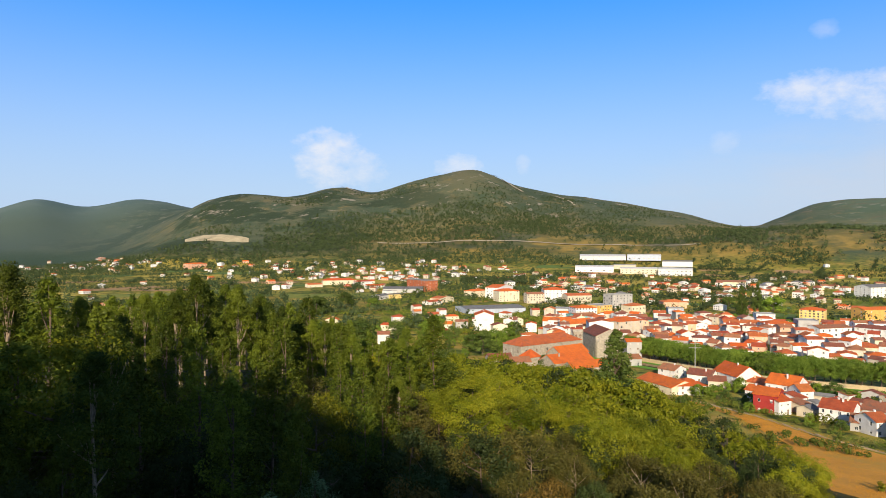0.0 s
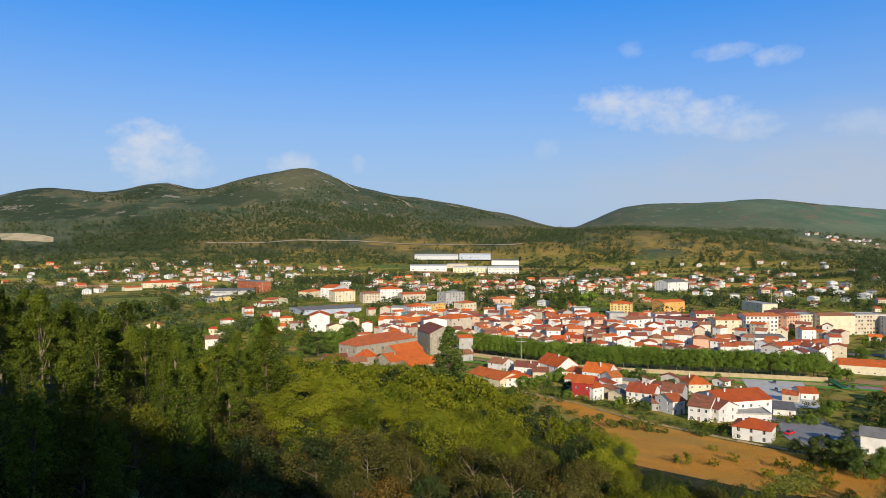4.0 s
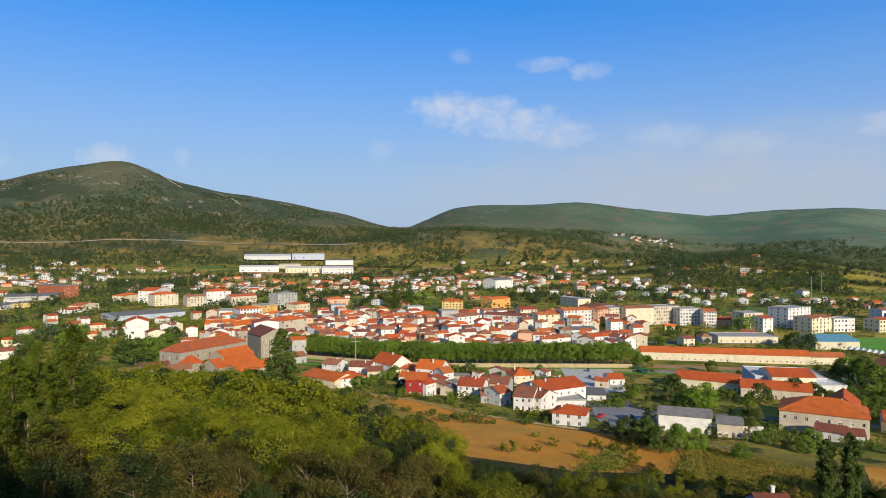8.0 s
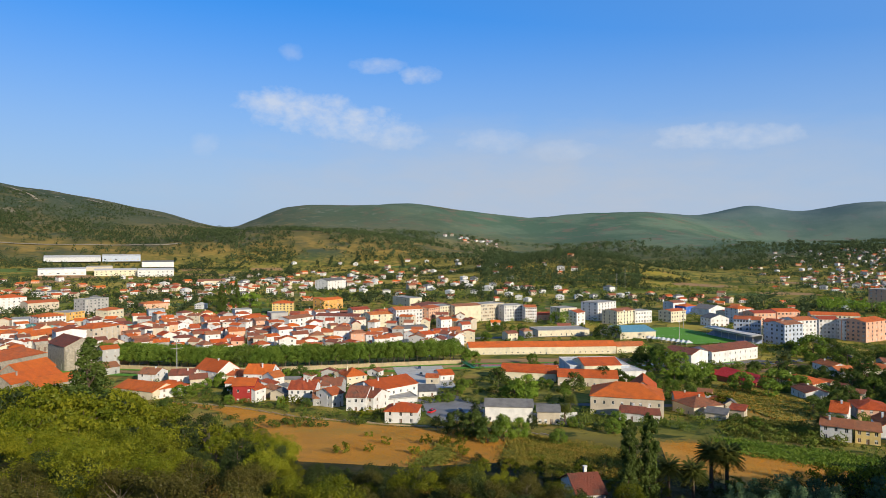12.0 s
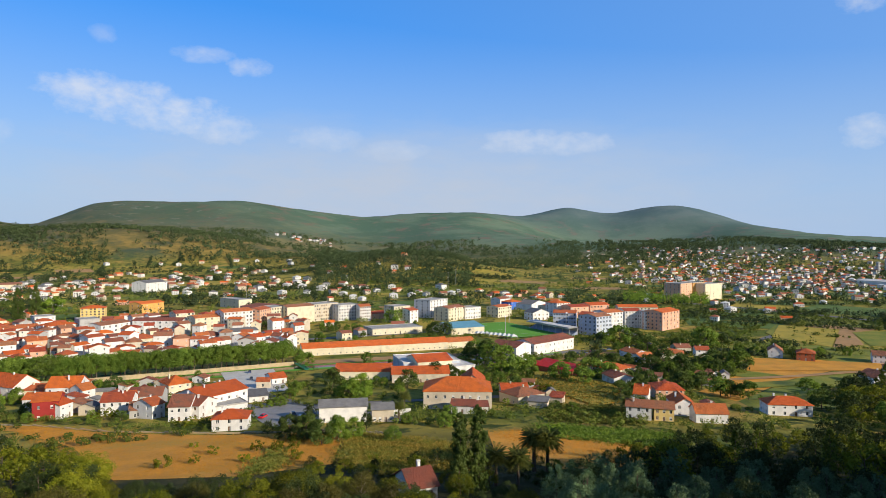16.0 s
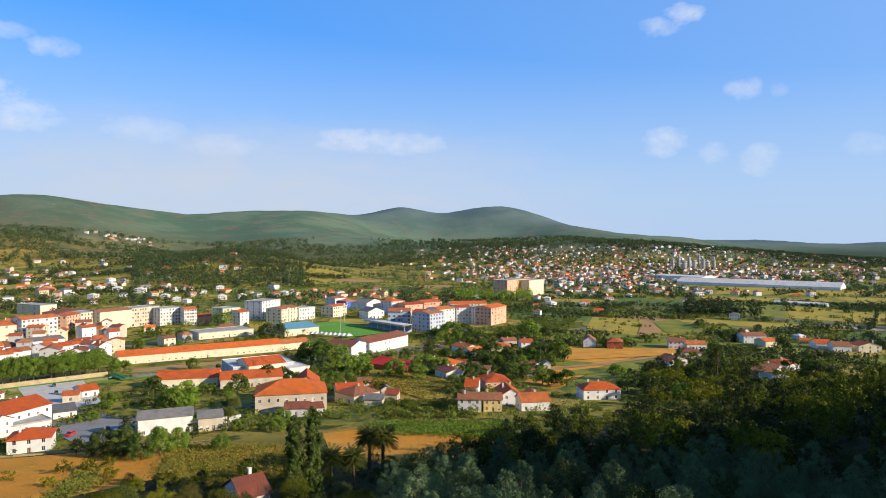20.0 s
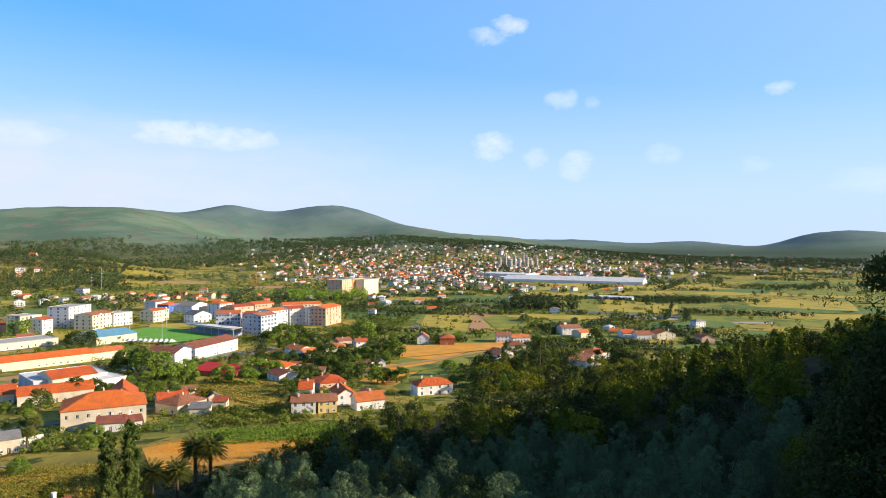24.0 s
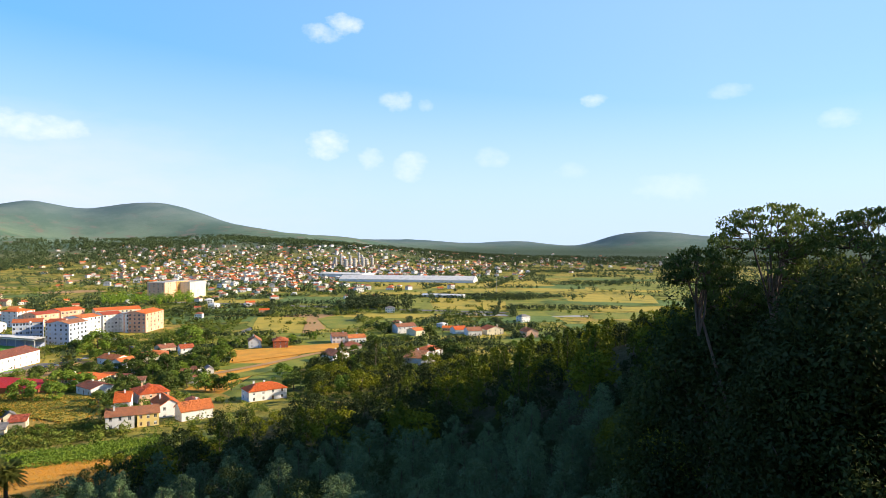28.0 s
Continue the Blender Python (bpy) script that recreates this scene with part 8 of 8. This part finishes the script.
far_wood("hedge", "hedgerows and tree lines across the valley", hedge_places(36, -12, 700, 2100, 110, 41), L_FAR, 14, 2.6, 8, 4.0)
far_wood("hedge", "hedgerows and tree lines behind the town", hedge_places(-12, -60, 760, 1900, 120, 42), L_FAR, 14, 2.4, 7, 3.6)
far_wood("hedge", "hedgerows and tree lines on the plain", hedge_places(-58, -122, 560, 2300, 120, 43), L_FAR, 14, 2.5, 7, 3.8)
far_wood("wood", "dark woods and hedges across the valley", wood_places(38, -10, 560, 2500, 3400, 0.08, 130, 7, 2), L_FAR, 14, 3.2, 11, 5.5)
far_wood("wood", "scrub and hedges behind the town", wood_places(-8, -60, 760, 2000, 2300, 0.12, 110, 7, 3), L_FAR, 14, 2.8, 9, 4.6)
far_wood("wood", "dark pine wood on a knoll", wood_places(-46, -59, 1250, 1950, 1700, -2, 100, 6, 4), L_FAR, 20, 2.8, 15, 5.5)
far_wood("wood", "hedges and copses on the plain", wood_places(-58, -125, 900, 2600, 2200, 0.25, 110, 7, 5), L_FAR, 14, 3.0, 10, 5.5)
far_wood("wood", "forest along the foot of the hills", wood_places(38, -30, 1800, 2500, 3600, -0.05, 220, 5, 6), L_FAR, 12, 3.8, 12, 5.5)
far_wood("wood", "forest along the foot of the hills", wood_places(-24, -88, 1900, 2900, 3600, -0.12, 240, 5, 7), L_FAR, 12, 5.0, 14, 9)
far_wood("wood", "pines and gorse scattered up the mountain", wood_places(20, -24, 2300, 2950, 2400, 0.12, 210, 4, 71), L_FAR, 7, 3.6, 6, 3.4)
far_wood("wood", "pines and gorse scattered up the mountain", wood_places(26, -26, 2150, 2600, 3600, 0.08, 260, 4, 72), L_FAR, 8, 4.2, 11, 4.0)
far_wood("wood", "poplar plantation beside the motorway", wood_places(-72, -78.5, 880, 1000, 260, -2, 100, 3, 8), L_BRIGHT, 26, 1.7, 12, 3.2)
far_wood("wood", "dark copse on the plain", wood_places(-91, -96.5, 760, 860, 200, -2, 100, 3, 9), L_FAR, 26, 2.2, 13, 4.6)
far_wood("wood", "pine copse beyond the meadow", wood_places(-1.5, -8, 1240, 1330, 260, -2, 100, 3, 10), L_FAR, 24, 2.4, 17, 4.6)

# ---- shrubs, hedges and kitchen gardens between the houses ----
L_SHRUB = leaf_material("shrub_leaves", (0.06, 0.10, 0.014), (0.17, 0.19, 0.03))
far_wood("shrubs", "shrubs and small fruit trees in the gardens", wood_places(-52, -98, 235, 560, 1500, -0.05, 45, 1.0, 61), L_SHRUB, 34, 0.75, 3.0, 1.9)
far_wood("shrubs", "shrubs and hedges by the river and the school", wood_places(-18, -56, 235, 400, 700, -0.05, 40, 1.0, 62), L_SHRUB, 34, 0.7, 2.4, 1.6)
far_wood("hedge", "garden hedges and rows of shrubs", hedge_places(-52, -100, 280, 640, 60, 63, 1.0, 1.7), L_SHRUB, 30, 0.7, 2.4, 1.4)
far_wood("hedge", "garden shrubs behind the field wall", np.array([(q.x + rng.normal(0, 1.6), q.y + rng.normal(0, 1.6), ground_z(q.x, q.y)) for off in (-4.5, -8.0) for q in line_points([(114, 309), (128, 269), (134, 224), (148, 187), (162, 163)], 3.1, off)]), L_SHRUB, 34, 0.5, 2.2, 1.7)
far_wood("shrubs", "scrub on the valley floor behind the town", wood_places(6, -75, 640, 1300, 3000, 0.0, 70, 3, 64), L_SHRUB, 16, 1.5, 4.5, 3.2)
far_wood("shrubs", "hedges and rough scrub round the eastern fields", wood_places(-64, -104, 330, 900, 2600, 0.02, 60, 1.5, 68), L_SHRUB, 18, 1.1, 3.4, 2.3)
far_wood("hedge", "dark hedges round the eastern fields", hedge_places(-66, -106, 430, 1000, 70, 69, 1.5, 2.6), L_FAR, 18, 1.5, 4.6, 2.4)
far_wood("shrubs", "scrub and hedges on the meadows", wood_places(-72, -122, 480, 1300, 900, 0.25, 70, 3, 65), L_SHRUB, 16, 1.5, 4.5, 3.2)
far_wood("shrubs", "scrub on the meadows below the oak wood", wood_places(16, -10, 380, 800, 1500, -0.02, 60, 2, 66), L_SHRUB, 20, 1.2, 3.6, 2.4)
far_wood("wood", "garden trees among the houses of the far town", wood_places(-71, -104, 1250, 2500, 2600, -0.1, 120, 0.5, 73), L_FAR, 12, 2.6, 7, 3.6)
far_wood("wood", "dark woods beyond the far town", wood_places(-70, -126, 2200, 3300, 3600, -0.1, 260, 5, 67), L_FAR, 12, 4.6, 11, 9)

# ---- single trees that stand out between the houses ----
tree("conifer", 330.5, 735.6, 1.89, "trees between the houses", wide=1)
tree("conifer", 352.9, 745.7, 2.10, "trees between the houses", wide=.8)
tree("bright", 382.6, 770.3, 2.86, "trees between the houses", wide=1.5)
tree("gdark", 343.0, 797.7, 2.23, "trees between the houses", wide=1.4)
tree("bright", 522.3, 399.5, 2.49, "trees between the houses", wide=1.2)
tree("gdark", 467.4, 314.3, 1.65, "trees between the houses", wide=1.2)
tree("gdark", 475.0, 306.8, 1.56, "trees between the houses", wide=1.2)
tree("gdark", 248.7, 229.1, 1.38, "trees between the houses", wide=1.2)
tree("bright", 228.6, 194.1, 1.86, "trees between the houses", wide=1)
tree("bright", 227.9, 199.8, 1.42, "trees between the houses", wide=1.2)
tree("gdark", 268.5, 197.1, 1.28, "trees between the houses", wide=1.2)
tree("gdark", 297.9, 200.2, 1.34, "trees between the houses", wide=1.2)
tree("gdark", 308.2, 197.4, 1.08, "trees between the houses", wide=1)
tree("town", 389.0, 228.0, 1.72, "trees between the houses", wide=1.2)
tree("town", 367.9, 203.6, 2.00, "trees between the houses", wide=1.2)
tree("gdark", 374.2, 222.9, 1.67, "trees between the houses", wide=1)
tree("town", 338.7, 172.6, 1.50, "trees between the houses", wide=1.1)
tree("town", 359.4, 175.7, 1.45, "trees between the houses", wide=1.1)
tree("bright", 332.0, 177.8, 1.36, "trees between the houses", wide=1.2)
tree("gdark", 151.9, 158.3, 1.14, "trees between the houses", wide=1.1)
tree("bright", 153.9, 139.5, 1.30, "trees between the houses", wide=1)
tree("bright", 161.2, 140.0, 1.05, "trees between the houses", wide=1.2)
tree("gdark", 148.4, 141.2, 1.09, "trees between the houses", wide=1)
tree("gdark", 152.6, 151.3, 1.17, "trees between the houses", wide=1)
tree("gdark", 167.6, 194.9, 0.6, "trees between the houses", wide=.9)
tree("bright", 215.0, 224.0, 0.8, "trees between the houses", wide=.9)
tree("town", 226.0, 232.0, 0.9, "trees between the houses", wide=1)
tree("town", 199.0, 213.0, 0.6, "trees between the houses", wide=1.1)
tree("bright", 121.4, 315.7, 0.97, "trees between the houses", wide=1.4)
tree("town", 127.1, 311.6, 0.88, "trees between the houses", wide=1.4)
tree("gdark", 183.9, 378.1, 2.01, "trees between the houses", wide=1.3)
tree("gdark", 191.0, 324.5, 1.01, "trees between the houses", wide=1.4)
tree("gdark", 188.5, 336.3, 0.67, "trees between the houses", wide=1.4)
tree("bright", 193.7, 316.7, 0.88, "trees between the houses", wide=1.4)
tree("gdark", 27.6, 465.7, 2.33, "trees between the houses", wide=1.2)
tree("town", 40.3, 505.0, 1.94, "trees between the houses", wide=1.2)
tree("gdark", 21.8, 493.9, 1.75, "trees between the houses", wide=1.2)
tree("town", 52.5, 541.5, 1.40, "trees between the houses", wide=1.2)
tree("gdark", 63.3, 411.9, 1.06, "trees between the houses", wide=1.3)
tree("bush", 144.8, 253.3, 1.89, "trees between the houses", wide=1.5)
tree("gdark", 146.8, 244.7, 0.59, "trees between the houses", wide=1.3)
tree("bush", 148.7, 209.7, 1.08, "trees between the houses", wide=1.6)
tree("bush", 150.4, 204.6, 1.44, "trees between the houses", wide=1.5)
tree("town", 378.0, 200.7, 1.68, "trees between the houses", wide=1.2)
tree("gdark", 384.5, 216.6, 1.79, "trees between the houses", wide=1.2)
tree("town", 341.8, 166.5, 1.35, "trees between the houses", wide=1.2)
tree("town", 338.1, 144.7, 1.43, "trees between the houses", wide=1.2)
tree("town", 332.7, 129.9, 1.27, "trees between the houses", wide=1.3)
tree("town", 502.6, 166.2, 2.25, "trees between the houses", wide=1.2)
tree("gdark", 507.6, 157.4, 1.77, "trees between the houses", wide=1.2)
tree("gdark", 480.8, 138.9, 1.69, "trees between the houses", wide=1.2)
tree("town", 514.0, 184.7, 1.09, "trees between the houses", wide=1.3)
tree("gdark", 408.4, 107.9, 1.78, "trees between the houses", wide=1.2)
tree("gdark", 389.2, 93.0, 1.69, "trees between the houses", wide=1.2)
tree("gdark", 352.9, 74.4, 1.26, "trees between the houses", wide=1.2)
tree("town", 335.9, 62.6, 1.32, "trees between the houses", wide=1.2)
tree("gdark", 292.2, 149.0, 0.94, "trees between the houses", wide=1.1)
tree("town", 304.9, 165.2, 0.91, "trees between the houses", wide=1.2)
tree("bush", 278.9, 130.7, 2.79, "trees between the houses", wide=1.6)
tree("gdark", 251.1, 110.0, 0.62, "trees between the houses", wide=1.2)
tree("town", 252.4, 103.0, 0.57, "trees between the houses", wide=1.3)
tree("gdark", 306.6, 101.4, 1.01, "trees between the houses", wide=1.1)
tree("gdark", 262.5, 79.4, 1.10, "trees between the houses", wide=1.1)
tree("town", 522.4, 108.6, 2.20, "trees between the houses", wide=1.2)
tree("gdark", 535.0, 98.7, 1.34, "trees between the houses", wide=1.2)
tree("town", 439.5, 70.8, 1.78, "trees between the houses", wide=1.2)
tree("gdark", 442.5, 86.9, 1.42, "trees between the houses", wide=1.2)
tree("gdark", 344.3, 81.0, 1.27, "trees between the houses", wide=1.1)
tree("town", 383.9, 99.1, 1.22, "trees between the houses", wide=1.2)
tree("gdark", 395.9, 111.2, 1.23, "trees between the houses", wide=1.2)
tree("gdark", 336.7, 58.3, 1.10, "trees between the houses", wide=1.2)
tree("town", 334.5, 50.0, 1.22, "trees between the houses", wide=1.2)
tree("town", 360.7, 136.2, 1.46, "trees between the houses", wide=1.4)
tree("town", 357.3, 124.4, 1.28, "trees between the houses", wide=1.2)
tree("gdark", 353.7, 112.6, 0.93, "trees between the houses", wide=1.2)
tree("town", 381.6, 157.9, 0.88, "trees between the houses", wide=1.2)
tree("gdark", 447.2, 196.3, 0.65, "trees between the houses", wide=1.2)
tree("gdark", 327.5, 20.1, 1.19, "trees between the houses", wide=1.3)
tree("town", 364.9, 28.3, 1.21, "trees between the houses", wide=1.2)
tree("gdark", 319.7, 9.1, 1.40, "trees between the houses", wide=1.2)
tree("tall", 378.4, -3.3, 0.89, "trees between the houses", wide=.9)
tree("tall", 384.9, -22.7, 0.92, "trees between the houses", wide=1)
tree("tall", 388.7, -43.5, 0.72, "trees between the houses", wide=.9)
tree("young", 380.9, -30.5, 1.21, "trees between the houses", wide=1.3)
tree("young", 379.9, -14.4, 0.93, "trees between the houses", wide=1.2)
tree("gdark", 411.8, -64.9, 1.77, "trees between the houses", wide=1.4)
tree("gdark", 393.8, -72.4, 1.70, "trees between the houses", wide=1.4)
tree("gdark", 528.3, -74.1, 1.39, "trees between the houses", wide=1.2)
tree("gdark", 489.7, -26.8, 1.29, "trees between the houses", wide=1.3)
tree("gdark", 568.3, -40.8, 1.29, "trees between the houses", wide=1.3)
tree("gdark", -67.1, 548.5, 2.32, "trees between the houses", wide=1.4)
tree("gdark", -39.2, 549.0, 2.02, "trees between the houses", wide=1.3)
tree("town", -6.5, 548.3, 2.73, "trees between the houses", wide=1.2)
tree("gdark", -137.4, 721.9, 3.06, "trees between the houses", wide=1.3)
tree("gdark", -121.0, 818.8, 2.60, "trees between the houses", wide=1.3)
tree("town", -86.2, 817.8, 1.73, "trees between the houses", wide=1.3)
tree("gdark", -37.3, 997.2, 1.57, "trees between the houses", wide=1.6)
tree("gdark", -36.0, 784.8, 1.23, "trees between the houses", wide=1.6)
tree("town", 34.4, 532.4, 1.12, "trees between the houses", wide=1.4)
tree("gdark", 7.5, 548.3, 1.45, "trees between the houses", wide=1.3)
tree("town", 20.2, 516.5, 1.09, "trees between the houses", wide=1.3)

# ---- garden and street trees between the houses ----
def garden_trees(az0, az1, r0, r1, count, kinds, lo, hi, group, seed, clear=3.0):
    g3 = random.Random(seed)
    made = 0
    for _ in range(count * 12):
        az, r = g3.uniform(az0, az1), math.sqrt(g3.uniform(r0 * r0, r1 * r1))
        x, y = polar(az, r)
        if not free(x, y, clear):
            continue
        tree(g3.choice(kinds), x, y, g3.uniform(lo, hi), group)
        PLOTS.append((x, y, 1.5))
        made += 1
        if made >= count:
            break


garden_trees(-19, -40, 290, 400, 26, ["town", "gdark", "bright", "bush"], 0.5, 1.0, "trees in the river gardens", 31)
garden_trees(-40, -56, 265, 350, 10, ["town", "gdark", "bright", "town"], 0.45, 0.8, "trees round the school", 32)
garden_trees(-55, -72, 290, 420, 22, ["town", "gdark", "town", "bright"], 0.45, 0.85, "trees round the playing fields", 33)
garden_trees(-66, -92, 300, 540, 60, ["town", "gdark", "gdark", "bright"], 0.7, 1.25, "trees in the eastern gardens", 34)
garden_trees(-70, -82, 380, 450, 38, ["gdark", "gdark", "town", "gdark"], 0.65, 1.0, "grove in the eastern gardens", 40, clear=1.5)
garden_trees(8, -10, 430, 620, 60, ["gdark", "town", "bush", "town"], 0.6, 1.2, "trees in the western meadows", 35)
garden_trees(-42, -58, 175, 250, 12, ["oak_l", "dark_l", "town", "bush"], 0.5, 0.9, "trees below the manor", 36)
garden_trees(-44, -55, 420, 620, 22, ["town", "gdark", "bright"], 0.6, 1.1, "trees before the apartment row", 39)
garden_trees(-22, -44, 470, 760, 26, ["town", "gdark", "bright"], 0.7, 1.2, "trees in the old town", 37)
garden_trees(-90, -112, 330, 560, 26, ["gdark", "town", "bush"], 0.5, 1.0, "trees in the eastern meadows", 38)


# ---- vines, tufts of dry grass and bushes on the fields ----
def scatter_leaves(name, label, corners, count, size, mat, tall, category, clump=6, droop=-1.5):
    """Low growth over a four-sided stretch of ground, in small clumps."""
    u, v = rng.uniform(0, 1, count), rng.uniform(0, 1, count)
    c = [np.array(p, dtype=float) for p in corners]
    xy = (1 - u)[:, None] * ((1 - v)[:, None] * c[0] + v[:, None] * c[3]) + u[:, None] * ((1 - v)[:, None] * c[1] + v[:, None] * c[2])
    xy = np.repeat(xy + rng.normal(0, 2.2, (count, 2)), clump, 0) + rng.normal(0, tall * 0.5, (count * clump, 2))
    z = height(xy[:, 0], xy[:, 1]) + rng.uniform(0.05, tall, len(xy))
    me = quads_mesh(name, leaves(np.column_stack([xy, z]), size, droop, 2.0), mat)
    return tagged(new(name, me), label, category, kind="stuff")


L_STRAW = leaf_material("straw_blades", (0.52, 0.23, 0.022), (0.74, 0.36, 0.045), 0.3)
L_WEED = leaf_material("green_weeds", (0.10, 0.13, 0.02), (0.24, 0.22, 0.04), 0.3)
scatter_leaves("vines", "rows of green and rust-coloured vines on the slope", ((168, 146), (170, 106), (138, 84), (124, 112)), 2600, 0.27, L_VINE, 1.1, "vines", 9, 0)
scatter_leaves("weeds", "green weeds among the vines", ((168, 146), (170, 106), (138, 84), (124, 112)), 2600, 0.27, L_WEED, 0.9, "weeds", 8, 0)
scatter_leaves("dry_grass", "tufts of dry orange grass on the meadow", ((86, 147), (143, 186), (166, 148), (128, 118)), 9000, 0.11, L_STRAW, 0.4, "grass", 4)
scatter_leaves("dry_grass", "tufts of dry orange grass on the meadow", ((117, 262), (125, 268), (143, 186), (86, 147)), 5200, 0.11, L_STRAW, 0.4, "grass", 4)
scatter_leaves("dry_grass", "tufts of straw on the mown meadow", ((194, 109), (205, 99), (198, 46), (163, 60)), 5600, 0.11, L_STRAW, 0.35, "grass", 4)
scatter_leaves("crops", "low green crops in the strip", ((219, 101), (230, 57), (201, 48), (196, 92)), 2200, 0.36, L_BRIGHT, 0.8, "crops", 6, 0)
scatter_leaves("weeds", "green weeds along the field's edge", ((104, 124), (118, 128), (140, 150), (120, 132)), 500, 0.36, L_WEED, 0.9, "weeds", 8, 0)
scatter_leaves("weeds", "rough grass and weeds before the manor", ((262, 118), (275, 90), (240, 70), (225, 100)), 1500, 0.5, L_WEED, 0.9, "weeds", 7, 0)
scatter_leaves("weeds", "tall weeds and seeding grass on the rough meadow", ((311, 146), (358, 161), (333, 109), (266, 94)), 2600, 0.36, L_WEED, 0.8, "weeds", 6, 0)
scatter_leaves("dry_grass", "tufts of dry straw on the rough meadow", ((311, 146), (358, 161), (333, 109), (266, 94)), 1800, 0.3, L_STRAW, 0.6, "grass", 5)
for x, y, s in ((122, 158, 1.0), (131, 150, 1.2), (135, 146, 1.3), (139, 143, 1.1), (110, 150, 0.9), (126, 172, 0.8), (118, 140, 1.0), (147, 152, 0.8), (128, 131, 1.1), (102, 152, 1.3)):
    tree("bush", x, y, s, "bushes on the dry meadow")


def footbridge():
    a, b = Vector((296, 303)), Vector((286, 284))
    d = b - a
    root = thing("footbridge", Matrix.Translation((a.x, a.y, ground_z(a.x, a.y) + 1.2)) @ Matrix.Rotation(math.atan2(d.y, d.x), 4, "Z"), "green-painted steel footbridge over the river", "footbridge")
    n = d.length
    part("deck", Shape().box(0, -1.2, 0, n, 1.2, 0.25), M_GREENPAINT, root)
    for sy in (-1.2, 1.2):
        part("rail", Shape().box(0, sy - 0.06, 1.1, n, sy + 0.06, 1.25), M_GREENPAINT, root)
        part("truss", Shape().box(0, sy - 0.05, 0.25, n, sy + 0.05, 0.55), M_GREENPAINT, root)
        for k in range(9):
            part("post", Shape().box(n * k / 8 - 0.06, sy - 0.06, 0.25, n * k / 8 + 0.06, sy + 0.06, 1.1), M_GREENPAINT, root)


M_GREENPAINT = material("green_paint", (0.03, 0.22, 0.12), (0.025, 0.17, 0.09), 1.0, 0.5)
footbridge()


# ---- pale tracks and firebreaks on the mountain ----
def track(points, wide, label):
    line = [polar(a, r) for a, r in points]
    return road("track", line, wide, M_TRACK, label, "track", 3.0, 6)


M_TRACK = material("pale_track", (0.42, 0.36, 0.26), (0.30, 0.26, 0.18), 0.05, 0.95, coords="World")
track([(-4.2, 3150), (-5.5, 3000), (-6.8, 2880)], 14, "pale firebreak down the mountain ridge")
track([(-9.5, 3000), (-10.6, 2900), (-11.2, 2800)], 10, "pale track on the mountain flank")
track([(8.6, 3150), (8.0, 3050), (7.2, 3000)], 14, "pale scar below the rocky top")
track([(2.5, 3150), (0.6, 3130), (-1.5, 3120)], 9, "pale track below the summit")
road("track", FOOT_ROAD, 13, M_TRACK, "pale road cutting along the foot of the mountain", "track", 2.0, 10)
track([(-14.5, 2950), (-15.5, 2880)], 10, "pale track on the mountain flank")
track([(-41.5, 3700), (-43, 3650), (-44.5, 3700)], 12, "pale track on the far hill")
